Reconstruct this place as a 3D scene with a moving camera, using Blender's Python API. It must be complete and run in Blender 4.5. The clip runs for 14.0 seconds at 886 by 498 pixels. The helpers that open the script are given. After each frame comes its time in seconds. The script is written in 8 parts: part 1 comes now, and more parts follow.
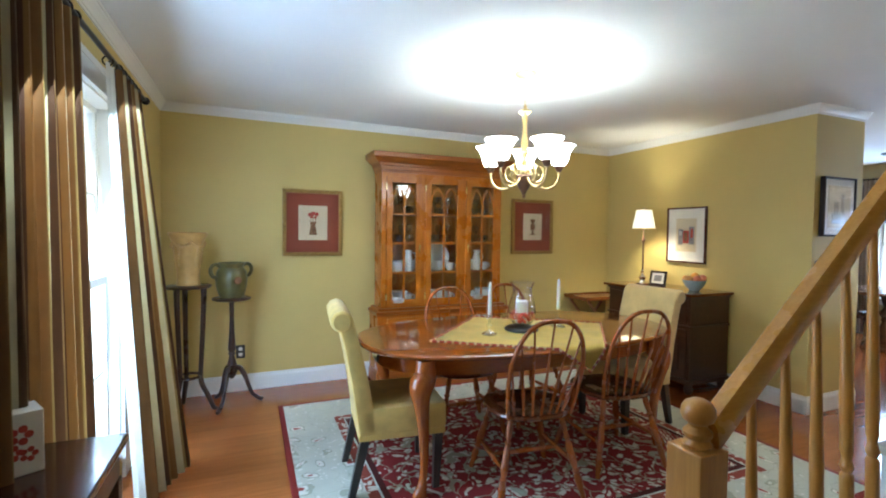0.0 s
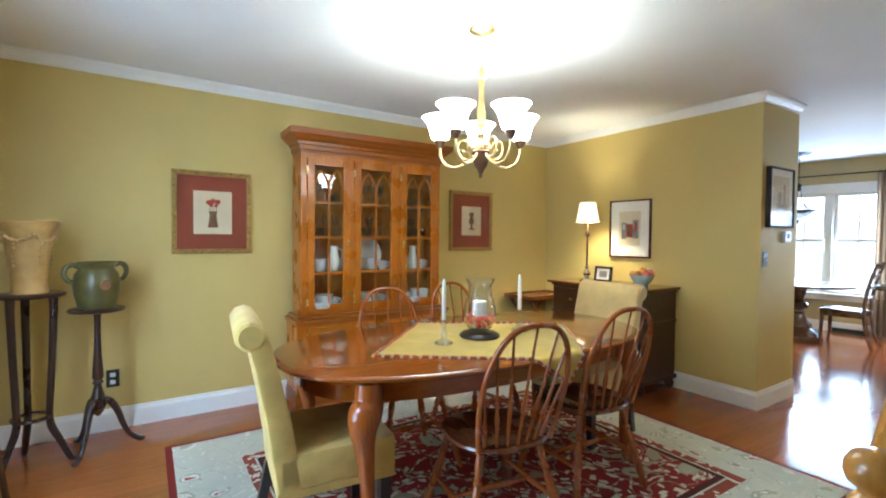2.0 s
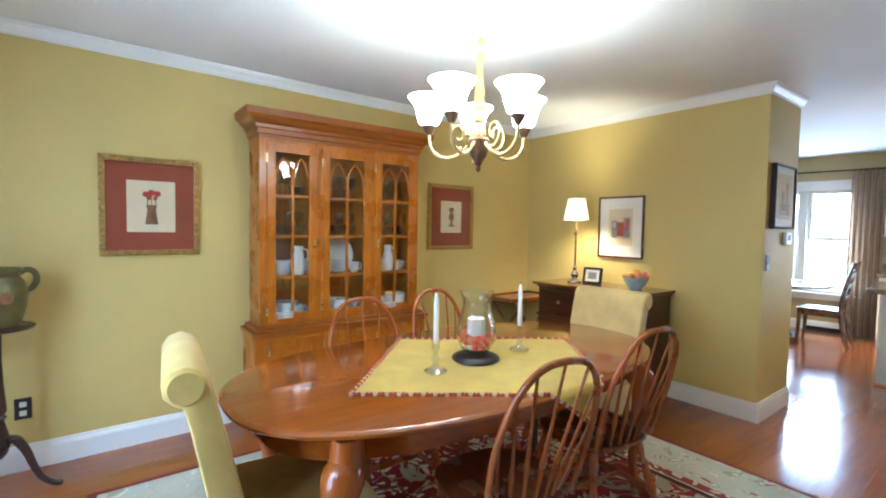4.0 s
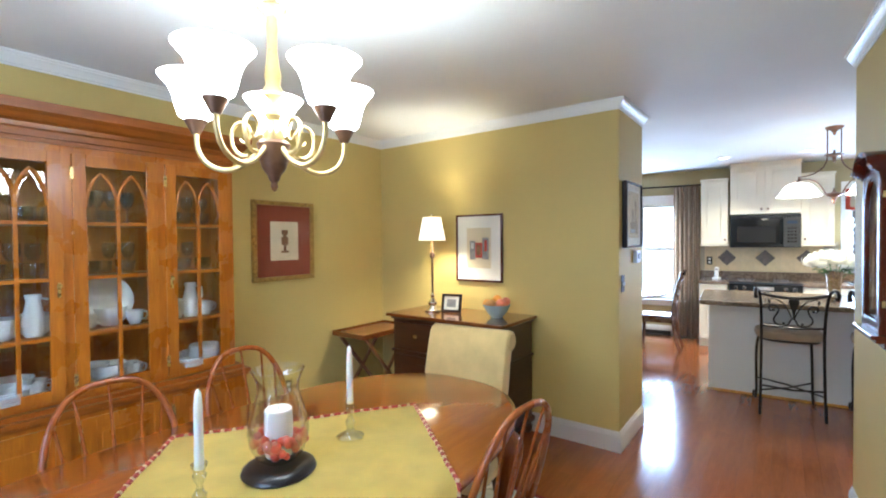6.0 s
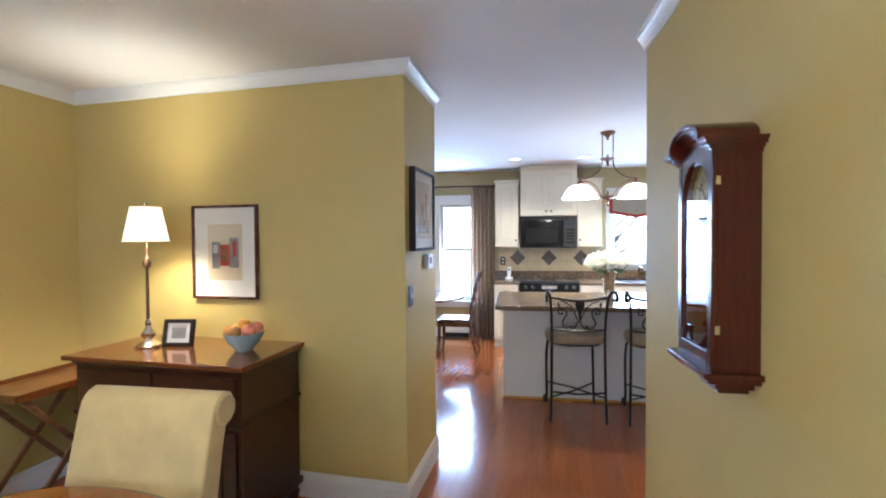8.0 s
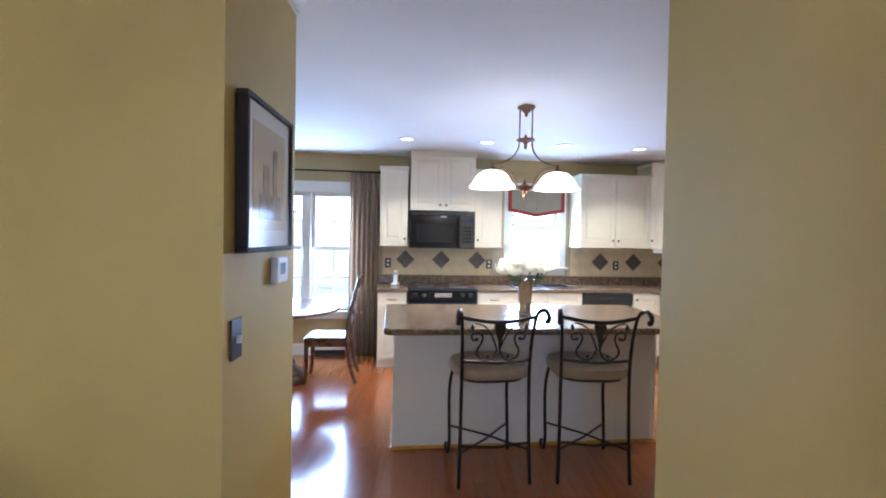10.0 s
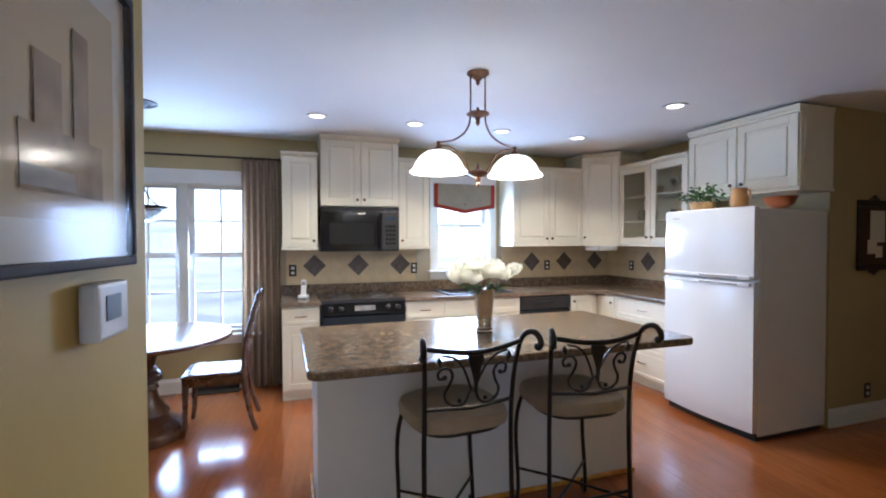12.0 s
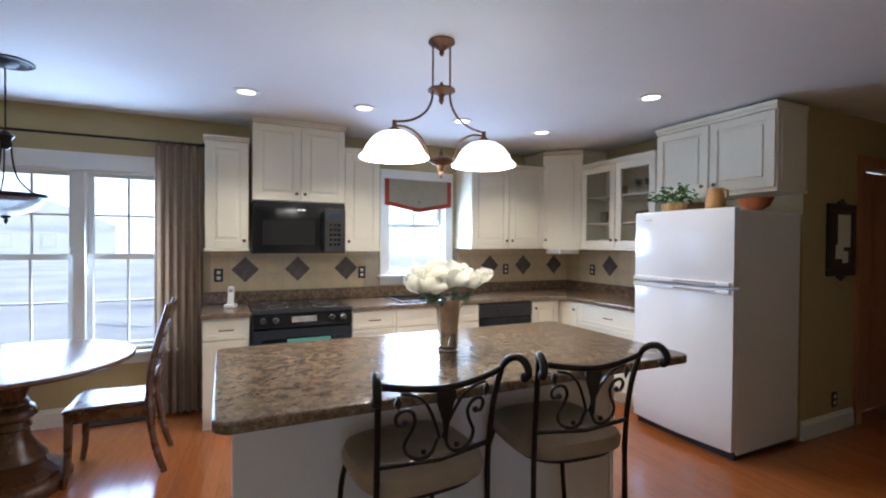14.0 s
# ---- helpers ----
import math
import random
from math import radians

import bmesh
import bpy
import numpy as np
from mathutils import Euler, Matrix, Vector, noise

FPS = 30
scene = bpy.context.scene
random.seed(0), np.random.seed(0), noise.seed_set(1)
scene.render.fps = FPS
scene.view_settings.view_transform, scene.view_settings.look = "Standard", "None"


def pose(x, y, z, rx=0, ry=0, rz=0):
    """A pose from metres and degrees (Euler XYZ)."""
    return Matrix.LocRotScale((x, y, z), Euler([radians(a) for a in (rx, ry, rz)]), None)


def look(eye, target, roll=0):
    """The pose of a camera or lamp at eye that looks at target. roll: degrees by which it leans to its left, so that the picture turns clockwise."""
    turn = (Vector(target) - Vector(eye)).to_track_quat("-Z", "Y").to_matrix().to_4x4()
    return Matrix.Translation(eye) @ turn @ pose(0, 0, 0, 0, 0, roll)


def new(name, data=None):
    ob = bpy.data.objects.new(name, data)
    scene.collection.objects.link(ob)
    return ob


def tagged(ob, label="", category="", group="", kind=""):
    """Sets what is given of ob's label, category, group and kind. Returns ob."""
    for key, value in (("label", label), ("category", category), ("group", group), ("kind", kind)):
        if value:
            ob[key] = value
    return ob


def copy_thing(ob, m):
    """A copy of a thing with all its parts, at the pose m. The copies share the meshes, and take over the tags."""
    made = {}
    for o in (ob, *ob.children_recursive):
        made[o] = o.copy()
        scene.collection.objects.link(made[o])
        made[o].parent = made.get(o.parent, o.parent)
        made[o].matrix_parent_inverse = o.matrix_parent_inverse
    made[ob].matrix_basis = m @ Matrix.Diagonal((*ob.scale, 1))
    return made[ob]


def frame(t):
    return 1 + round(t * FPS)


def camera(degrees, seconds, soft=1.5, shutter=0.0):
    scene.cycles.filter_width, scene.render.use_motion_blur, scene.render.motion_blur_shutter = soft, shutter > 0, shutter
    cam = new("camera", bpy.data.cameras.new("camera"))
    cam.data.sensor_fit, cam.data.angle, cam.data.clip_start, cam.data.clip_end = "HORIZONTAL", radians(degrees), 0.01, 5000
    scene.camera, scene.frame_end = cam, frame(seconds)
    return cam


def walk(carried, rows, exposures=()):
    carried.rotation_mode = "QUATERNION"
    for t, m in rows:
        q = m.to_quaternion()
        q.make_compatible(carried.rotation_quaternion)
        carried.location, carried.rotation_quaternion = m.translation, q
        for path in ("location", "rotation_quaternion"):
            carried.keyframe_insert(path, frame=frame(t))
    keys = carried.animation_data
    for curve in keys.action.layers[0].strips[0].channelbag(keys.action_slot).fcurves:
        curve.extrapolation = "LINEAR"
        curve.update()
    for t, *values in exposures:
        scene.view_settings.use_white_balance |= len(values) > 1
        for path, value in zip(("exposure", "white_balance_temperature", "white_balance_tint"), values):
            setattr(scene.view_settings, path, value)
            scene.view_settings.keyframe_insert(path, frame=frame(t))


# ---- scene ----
cam = camera(88.0, 14.0, soft=2.0)
PATH = [
    (0, (1.509, 0.934, 1.387), (2.28, 2.778, 1.315), 0.7),
    (0.5, (1.482, 1.165, 1.328), (2.386, 2.949, 1.283), 0.3),
    (1, (1.521, 1.288, 1.304), (2.519, 3.021, 1.271), 0.1),
    (1.5, (1.558, 1.418, 1.32), (2.621, 3.112, 1.268), 0.3),
    (2, (1.615, 1.493, 1.298), (2.7, 3.171, 1.245), 0.5),
    (4.3, (1.804, 1.97, 1.384), (3.054, 3.528, 1.287), 0.9),
    (4.5, (1.861, 2.017, 1.405), (3.143, 3.549, 1.311), 0.8),
    (5, (2.005, 2.094, 1.447), (3.372, 3.552, 1.367), 0.5),
    (5.5, (2.166, 2.169, 1.464), (3.655, 3.503, 1.402), -0.1),
    (6, (2.297, 2.213, 1.458), (3.905, 3.401, 1.419), -0.5),
    (6.5, (2.442, 2.234, 1.469), (4.16, 3.258, 1.433), -0.7),
    (7, (2.644, 2.259, 1.468), (4.46, 3.098, 1.432), -0.7),
    (7.5, (2.91, 2.286, 1.472), (4.797, 2.946, 1.431), -0.7),
    (8, (3.17, 2.332, 1.46), (5.114, 2.8, 1.415), -0.4),
    (8.5, (3.45, 2.39, 1.459), (5.428, 2.685, 1.412), 0.1),
    (9, (3.733, 2.432, 1.456), (5.726, 2.597, 1.398), 0.8),
    (11.3, (4.81, 2.705, 1.439), (6.78, 2.361, 1.405), 0.2),
    (11.5, (4.882, 2.72, 1.442), (6.844, 2.331, 1.404), 0.1),
    (12, (5.057, 2.737, 1.434), (6.993, 2.238, 1.395), -0.1),
    (12.5, (5.215, 2.728, 1.423), (7.128, 2.146, 1.389), -0.1),
    (13, (5.352, 2.71, 1.425), (7.246, 2.068, 1.394), 0.0),
    (13.5, (5.456, 2.682, 1.419), (7.334, 1.996, 1.393), 0.2),
    (14, (5.516, 2.66, 1.423), (7.383, 1.944, 1.396), 0.4),
]
walk(cam, [(t, look(eye, target, roll)) for t, eye, target, roll in PATH], [(0.0, 0.66, 5800, 3), (2.0, 0.84, 6000, 3), (5.5, 1.02, 5600, 5), (7.5, 0.82, 5700, 9), (9.0, 0.68, 5500, 13), (11.5, 0.28, 5650, 13), (12.5, 0.04, 5750, 13), (14.0, -0.10, 5900, 13)])

# ---- world, sun, large lights ----
world = bpy.data.worlds.new("world")
scene.world = world
world.use_nodes = True
_n = world.node_tree
_sky = _n.nodes.new("ShaderNodeTexSky")
_sky.sky_type, _sky.sun_disc = "NISHITA", False
_sky.sun_elevation, _sky.sun_rotation = radians(37), radians(187)
_bg = _n.nodes["Background"]
_bg.inputs["Strength"].default_value = 0.14
_n.links.new(_sky.outputs["Color"], _bg.inputs["Color"])

# the kitchen stands turned a little against the dining room
KR = pose(7.36, 2.77, 0, 0, 0, 4.5) @ pose(-7.36, -2.77, 0)


def lamp(name, kind, m, power, colour, size=0.1, size_y=None, spot=None):
    d = bpy.data.lights.new(name, kind)
    d.energy, d.color = power, colour
    if kind == "AREA":
        d.shape, d.size, d.size_y = "RECTANGLE", size, size_y or size
    else:
        d.shadow_soft_size = size
    if kind == "SPOT":
        d.spot_size, d.spot_blend = radians(spot), 0.6
    ob = new(name, d)
    ob.matrix_world = m
    return ob


COOL, SOFT = (0.52, 0.70, 1.0), (0.97, 0.985, 1.0)
lamp("sun", "SUN", look((0, -8, 10), (1.0, 0, 4.0)), 3.0, (1.0, 0.95, 0.88)).data.angle = radians(0.6)
# sky light in the window openings
lamp("daylight", "AREA", look((0.70, 3.15, 1.15), (3, 3.3, 0.3)), 105, COOL, 1.5, 1.8)
lamp("daylight", "AREA", KR @ look((9.96, 3.82, 1.25), (7, 3.82, 0.9)), 68, COOL, 0.95, 1.4)
lamp("daylight", "AREA", KR @ look((9.98, 1.0, 1.45), (7, 1.0, 1.1)), 48, COOL, 0.6, 0.6)
# five chandelier bulbs
CH = (3.115, 3.45)
for i in range(5):
    a = radians(56 + 72 * i)
    lamp("chandelier_bulb", "POINT", pose(CH[0] + 0.231 * math.cos(a), CH[1] + 0.231 * math.sin(a), 1.905), 0.3, SOFT, 0.045)
lamp("table_lamp_bulb", "POINT", pose(5.205, 4.47, 1.545), 19, (1.0, 0.89, 0.66), 0.04)
for u, v in ((8.91, 2.67), (8.91, 1.85), (8.91, 1.02), (8.92, 0.19), (7.77, 0.145)):
    lamp("downlight_bulb", "SPOT", KR @ pose(u, v, 2.425), 42, (1.0, 0.89, 0.71), 0.05, spot=115)
for v in (2.065, 1.567):
    lamp("pendant_bulb", "POINT", KR @ pose(7.62, v, 1.87), 21, (1.0, 0.91, 0.75), 0.04)


# ---- materials ----
def material(name, colour, rough=0.5, metal=0.0, spec=0.5, **extra):
    m = bpy.data.materials.new(name)
    m.use_nodes = True
    b = m.node_tree.nodes["Principled BSDF"]
    b.inputs["Base Color"].default_value = (*colour, 1)
    b.inputs["Roughness"].default_value = rough
    b.inputs["Metallic"].default_value = metal
    b.inputs["Specular IOR Level"].default_value = spec
    for k, v in extra.items():
        b.inputs[k.replace("_", " ")].default_value = v
    return m


def node(m, kind, **inputs):
    n = m.node_tree.nodes.new(kind)
    for k, v in inputs.items():
        n.inputs[k.replace("_", " ")].default_value = v
    return n


def link(m, a, b):
    m.node_tree.links.new(a, b)


def coords(m, scale=(1, 1, 1), kind="Object", turn=(0, 0, 0)):
    c = m.node_tree.nodes.new("ShaderNodeTexCoord")
    p = m.node_tree.nodes.new("ShaderNodeMapping")
    p.inputs["Scale"].default_value = scale
    p.inputs["Rotation"].default_value = [radians(a) for a in turn]
    link(m, c.outputs[kind], p.inputs["Vector"])
    return p.outputs["Vector"]


def ramp(m, fac, stops):
    r = m.node_tree.nodes.new("ShaderNodeValToRGB")
    while len(r.color_ramp.elements) < len(stops):
        r.color_ramp.elements.new(0.5)
    for e, (p, c) in zip(r.color_ramp.elements, stops):
        e.position, e.color = p, (*c, 1)
    link(m, fac, r.inputs["Fac"])
    return r.outputs["Color"]


def mixed(m, fac, a, b, mode="MIX"):
    x = m.node_tree.nodes.new("ShaderNodeMix")
    x.data_type, x.blend_type = "RGBA", mode
    for sock, v in ((x.inputs[0], fac), (x.inputs[6], a), (x.inputs[7], b)):
        if isinstance(v, (int, float)):
            sock.default_value = v
        elif isinstance(v, tuple):
            sock.default_value = (*v, 1)
        else:
            link(m, v, sock)
    return x.outputs[2]


def bsdf(m):
    return m.node_tree.nodes["Principled BSDF"]


def bump(m, height, strength=0.2, distance=0.002):
    b = node(m, "ShaderNodeBump", Strength=strength, Distance=distance)
    link(m, height, b.inputs["Height"])
    link(m, b.outputs["Normal"], bsdf(m).inputs["Normal"])


def noisy(m, vec, scale, detail=4.0, rough=0.55, out="Fac"):
    n = node(m, "ShaderNodeTexNoise", Scale=scale, Detail=detail, Roughness=rough)
    link(m, vec, n.inputs["Vector"])
    return n.outputs[out]


def paint(name, colour, rough=0.5, vary=0.06, grain=180, strength=0.12, scale=1.3):
    m = material(name, colour, rough)
    v = coords(m)
    big = noisy(m, v, scale, 5)
    lo, hi = tuple(c * (1 - vary) for c in colour), tuple(min(1, c * (1 + vary)) for c in colour)
    link(m, ramp(m, big, [(0.3, lo), (0.7, hi)]), bsdf(m).inputs["Base Color"])
    r = node(m, "ShaderNodeMapRange", To_Min=rough - 0.06, To_Max=rough + 0.06)
    link(m, noisy(m, v, scale * 3, 3), r.inputs["Value"])
    link(m, r.outputs[0], bsdf(m).inputs["Roughness"])
    bump(m, noisy(m, v, grain, 3), strength, 0.001)
    return m


def wood(name, dark, light, rough=0.3, along="x", fine=1.0, coat=0.0, varied=False):
    m = material(name, light, rough)
    s = {"x": (1.2, 14, 14), "y": (14, 1.2, 14), "z": (14, 14, 1.2)}[along]
    v = coords(m, tuple(c * fine for c in s))
    w = noisy(m, v, 2.2, 8, 0.62)
    streak = noisy(m, v, 9.0, 5, 0.6)
    fac = mixed(m, 0.4, w, streak)
    col = ramp(m, fac, [(0.34, dark), (0.52, tuple(0.5 * (a + b) for a, b in zip(dark, light))), (0.7, light)])
    if varied:
        info = m.node_tree.nodes.new("ShaderNodeObjectInfo")
        col = mixed(m, 0.55, col, ramp(m, info.outputs["Random"], [(0.0, (0.80, 0.76, 0.72)), (0.5, (0.96, 0.95, 0.94)), (1.0, (1.12, 1.10, 1.08))]), "MULTIPLY")
    link(m, col, bsdf(m).inputs["Base Color"])
    r = node(m, "ShaderNodeMapRange", To_Min=max(0.03, rough - 0.08), To_Max=rough + 0.1)
    link(m, noisy(m, coords(m), 5, 4), r.inputs["Value"])
    link(m, r.outputs[0], bsdf(m).inputs["Roughness"])
    bsdf(m).inputs["Coat Weight"].default_value = coat
    bsdf(m).inputs["Coat Roughness"].default_value = 0.08
    bump(m, streak, 0.025, 0.001)
    return m


def cloth(name, colour, weave=900, vary=0.12, rough=0.85):
    m = material(name, colour, rough, spec=0.2)
    v = coords(m)
    lo, hi = tuple(c * (1 - vary) for c in colour), tuple(min(1, c * (1 + vary)) for c in colour)
    link(m, ramp(m, noisy(m, v, 9, 5), [(0.3, lo), (0.7, hi)]), bsdf(m).inputs["Base Color"])
    bsdf(m).inputs["Sheen Weight"].default_value = 0.25
    bump(m, noisy(m, v, weave, 2), 0.35, 0.001)
    return m


def stripes(name, stops, period, through_=0.07):
    """Cloth with woven stripes across it."""
    m = material(name, stops[0][1], 0.7, spec=0.25)
    c = m.node_tree.nodes.new("ShaderNodeTexCoord")
    sep = m.node_tree.nodes.new("ShaderNodeSeparateXYZ")
    link(m, c.outputs["UV"], sep.inputs[0])
    f = node(m, "ShaderNodeMath")
    f.operation = "MULTIPLY"
    f.inputs[1].default_value = 1 / period
    link(m, sep.outputs[0], f.inputs[0])
    g = m.node_tree.nodes.new("ShaderNodeMath")
    g.operation = "FRACT"
    link(m, f.outputs[0], g.inputs[0])
    r = m.node_tree.nodes.new("ShaderNodeValToRGB")
    r.color_ramp.interpolation = "CONSTANT"
    while len(r.color_ramp.elements) < len(stops):
        r.color_ramp.elements.new(0.5)
    for e, (p, col) in zip(r.color_ramp.elements, stops):
        e.position, e.color = p, (*col, 1)
    link(m, g.outputs[0], r.inputs["Fac"])
    shade = ramp(m, noisy(m, coords(m), 14, 4), [(0.3, (0.86, 0.86, 0.86)), (0.7, (1, 1, 1))])
    link(m, mixed(m, 1.0, r.outputs["Color"], shade, "MULTIPLY"), bsdf(m).inputs["Base Color"])
    bump(m, noisy(m, coords(m), 700, 2), 0.3, 0.001)
    # daylight shows faintly through the weave
    tr_ = node(m, "ShaderNodeBsdfTranslucent")
    link(m, bsdf(m).inputs["Base Color"].links[0].from_socket, tr_.inputs["Color"])
    mx = node(m, "ShaderNodeMixShader", Fac=through_)
    link(m, bsdf(m).outputs[0], mx.inputs[1])
    link(m, tr_.outputs[0], mx.inputs[2])
    link(m, mx.outputs[0], m.node_tree.nodes["Material Output"].inputs["Surface"])
    return m


def glass(name, tint=(1, 1, 1), rough=0.0, edge=0.55, power=4.0, face=0.03):
    """Thin clear glass: mostly let through, with a mirror-like film."""
    m = bpy.data.materials.new(name)
    m.use_nodes = True
    t = m.node_tree
    t.nodes.remove(t.nodes["Principled BSDF"])
    a, b = t.nodes.new("ShaderNodeBsdfTransparent"), t.nodes.new("ShaderNodeBsdfGlossy")
    a.inputs["Color"].default_value = (*tint, 1)
    b.inputs["Roughness"].default_value = rough
    lw = t.nodes.new("ShaderNodeLayerWeight")
    lw.inputs["Blend"].default_value = 0.5
    p = t.nodes.new("ShaderNodeMath")
    p.operation, p.inputs[1].default_value = "POWER", power
    t.links.new(lw.outputs["Facing"], p.inputs[0])
    f = t.nodes.new("ShaderNodeMapRange")
    f.inputs["To Min"].default_value, f.inputs["To Max"].default_value = face, edge
    t.links.new(p.outputs[0], f.inputs["Value"])
    x = t.nodes.new("ShaderNodeMixShader")
    t.links.new(f.outputs[0], x.inputs[0])
    t.links.new(a.outputs[0], x.inputs[1])
    t.links.new(b.outputs[0], x.inputs[2])
    t.links.new(x.outputs[0], t.nodes["Material Output"].inputs["Surface"])
    return m


def glowing(name, colour, emit, strength):
    m = material(name, colour, 0.35)
    bsdf(m).inputs["Emission Color"].default_value = (*emit, 1)
    bsdf(m).inputs["Emission Strength"].default_value = strength
    return m


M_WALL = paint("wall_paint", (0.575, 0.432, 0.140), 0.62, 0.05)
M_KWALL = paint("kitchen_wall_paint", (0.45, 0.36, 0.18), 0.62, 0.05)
M_CEIL = paint("ceiling_paint", (0.78, 0.78, 0.77), 0.8, 0.03, 220, 0.2)
M_TRIM = paint("white_trim", (0.80, 0.79, 0.75), 0.35, 0.03, 60, 0.05)
M_CAB = paint("cream_cabinet_paint", (0.81, 0.76, 0.61), 0.38, 0.05, 80, 0.08)
M_ISL = paint("island_paint", (0.72, 0.70, 0.66), 0.42, 0.04, 80, 0.08)
M_FLOOR = wood("floor_planks", (0.27, 0.075, 0.018), (0.38, 0.118, 0.030), 0.17, "x", 1.0, 0.35, True)
M_SUB = wood("floor_base", (0.10, 0.03, 0.01), (0.16, 0.05, 0.02), 0.5)
M_TABLE = wood("table_cherry", (0.22, 0.050, 0.005), (0.32, 0.084, 0.008), 0.11, "x", 1.0, 0.45)
M_TABLEZ = wood("table_leg_cherry", (0.26, 0.055, 0.008), (0.40, 0.11, 0.016), 0.22, "z", 1.0, 0.3)
M_HUTCH = wood("hutch_cherry", (0.33, 0.085, 0.006), (0.52, 0.172, 0.012), 0.27, "z", 1.0, 0.15)
M_HUTCHX = wood("hutch_moulding", (0.21, 0.050, 0.005), (0.36, 0.105, 0.010), 0.30, "x", 1.0, 0.08)
M_WINDSOR = wood("windsor_wood", (0.22, 0.05, 0.008), (0.38, 0.105, 0.017), 0.26, "z", 1.6, 0.25)
M_SEAT = wood("windsor_seat", (0.11, 0.03, 0.01), (0.22, 0.065, 0.02), 0.25, "y", 1.2, 0.3)
M_CHEST = wood("dark_walnut", (0.040, 0.012, 0.004), (0.085, 0.027, 0.009), 0.30, "y", 1.0, 0.1)
M_CHESTTOP = wood("walnut_top", (0.13, 0.036, 0.008), (0.23, 0.072, 0.018), 0.16, "y", 1.0, 0.5)
M_EBONY = wood("ebonised_wood", (0.008, 0.006, 0.005), (0.028, 0.018, 0.014), 0.3, "z", 1.5, 0.2)
M_CONSOLE = wood("console_mahogany", (0.035, 0.010, 0.006), (0.085, 0.022, 0.012), 0.16, "y", 1.0, 0.4)
M_STAND = wood("stand_mahogany", (0.018, 0.008, 0.006), (0.06, 0.022, 0.014), 0.28, "z", 1.5, 0.3)
M_TRAY = wood("tray_wood", (0.16, 0.06, 0.02), (0.34, 0.15, 0.05), 0.35, "x", 1.0, 0.2)
M_OAK = wood("honey_oak", (0.54, 0.225, 0.028), (0.72, 0.36, 0.062), 0.26, "x", 1.0, 0.35)
M_OAKZ = wood("honey_oak_upright", (0.46, 0.19, 0.032), (0.64, 0.31, 0.062), 0.3, "z", 1.0, 0.3)
M_CLOCK = wood("clock_mahogany", (0.066, 0.0088, 0.0028), (0.105, 0.0150, 0.0045), 0.20, "z", 2.2, 0.1)
M_NOOK = wood("nook_wood", (0.055, 0.022, 0.010), (0.135, 0.058, 0.027), 0.26, "z", 1.2, 0.3)
M_NOOKTOP = wood("nook_table_top", (0.09, 0.042, 0.024), (0.16, 0.080, 0.045), 0.24, "x", 1.0, 0.1)
M_DOORW = wood("stained_door", (0.34, 0.13, 0.06), (0.52, 0.24, 0.13), 0.35, "z", 1.0, 0.2)
M_GOLDCLOTH = cloth("gold_velvet", (0.60, 0.42, 0.12), 500, 0.16)
M_CREAMCLOTH = cloth("cream_velvet", (0.62, 0.44, 0.175), 500, 0.12)
M_YCLOTH = cloth("yellow_tablecloth", (0.88, 0.66, 0.15), 900, 0.08, 0.75)
M_FRINGE = paint("fringe", (0.30, 0.035, 0.02), 0.8, 0.3, 90, 0.4, 60)
M_FRINGE2 = paint("fringe_pale", (0.62, 0.45, 0.25), 0.8, 0.2, 90, 0.4, 60)
M_TAUPE = cloth("taupe_suede", (0.30, 0.215, 0.135), 700, 0.12, 0.8)
M_CURTAIN = stripes("striped_curtain", [(0.0, (0.26, 0.130, 0.042)), (0.18, (0.44, 0.31, 0.12)), (0.28, (0.12, 0.056, 0.026)), (0.42, (0.30, 0.155, 0.048)),
                                         (0.56, (0.64, 0.55, 0.34)), (0.76, (0.16, 0.080, 0.036)), (0.86, (0.32, 0.20, 0.075))], 0.24)
M_LINING = stripes("curtain_lining", [(0.0, (0.80, 0.78, 0.70)), (0.5, (0.76, 0.74, 0.66))], 0.3, 0.45)
M_KCURTAIN = stripes("taupe_curtain", [(0.0, (0.54, 0.42, 0.30)), (0.3, (0.64, 0.52, 0.39)), (0.5, (0.44, 0.32, 0.23)), (0.75, (0.57, 0.45, 0.33))], 0.12)
M_VALANCE = cloth("taupe_valance", (0.30, 0.26, 0.19), 800, 0.08)
M_RED = cloth("red_binding", (0.32, 0.036, 0.016), 800, 0.1)
M_IRON = paint("black_iron", (0.020, 0.014, 0.010), 0.34, 0.25, 120, 0.25, 20)
bsdf(M_IRON).inputs["Metallic"].default_value = 0.6
M_BRONZE = paint("aged_bronze", (0.16, 0.085, 0.05), 0.38, 0.25, 100, 0.15, 25)
bsdf(M_BRONZE).inputs["Metallic"].default_value = 0.7
M_BRASS = paint("antique_brass", (0.62, 0.46, 0.20), 0.28, 0.12, 80, 0.08, 25)
bsdf(M_BRASS).inputs["Metallic"].default_value = 0.85
M_CHAND = paint("chandelier_gilt", (0.52, 0.38, 0.16), 0.3, 0.15, 80, 0.1, 25)
bsdf(M_CHAND).inputs["Metallic"].default_value = 0.6
M_SILVER = paint("silver", (0.70, 0.68, 0.64), 0.18, 0.06, 60, 0.03, 20)
bsdf(M_SILVER).inputs["Metallic"].default_value = 1.0
M_PEWTER = paint("champagne_metal", (0.58, 0.47, 0.36), 0.2, 0.08, 60, 0.04, 18)
bsdf(M_PEWTER).inputs["Metallic"].default_value = 0.9
M_SHADE = glowing("lit_alabaster_shade", (0.9, 0.9, 0.86), (0.98, 1.0, 0.95), 13.0)
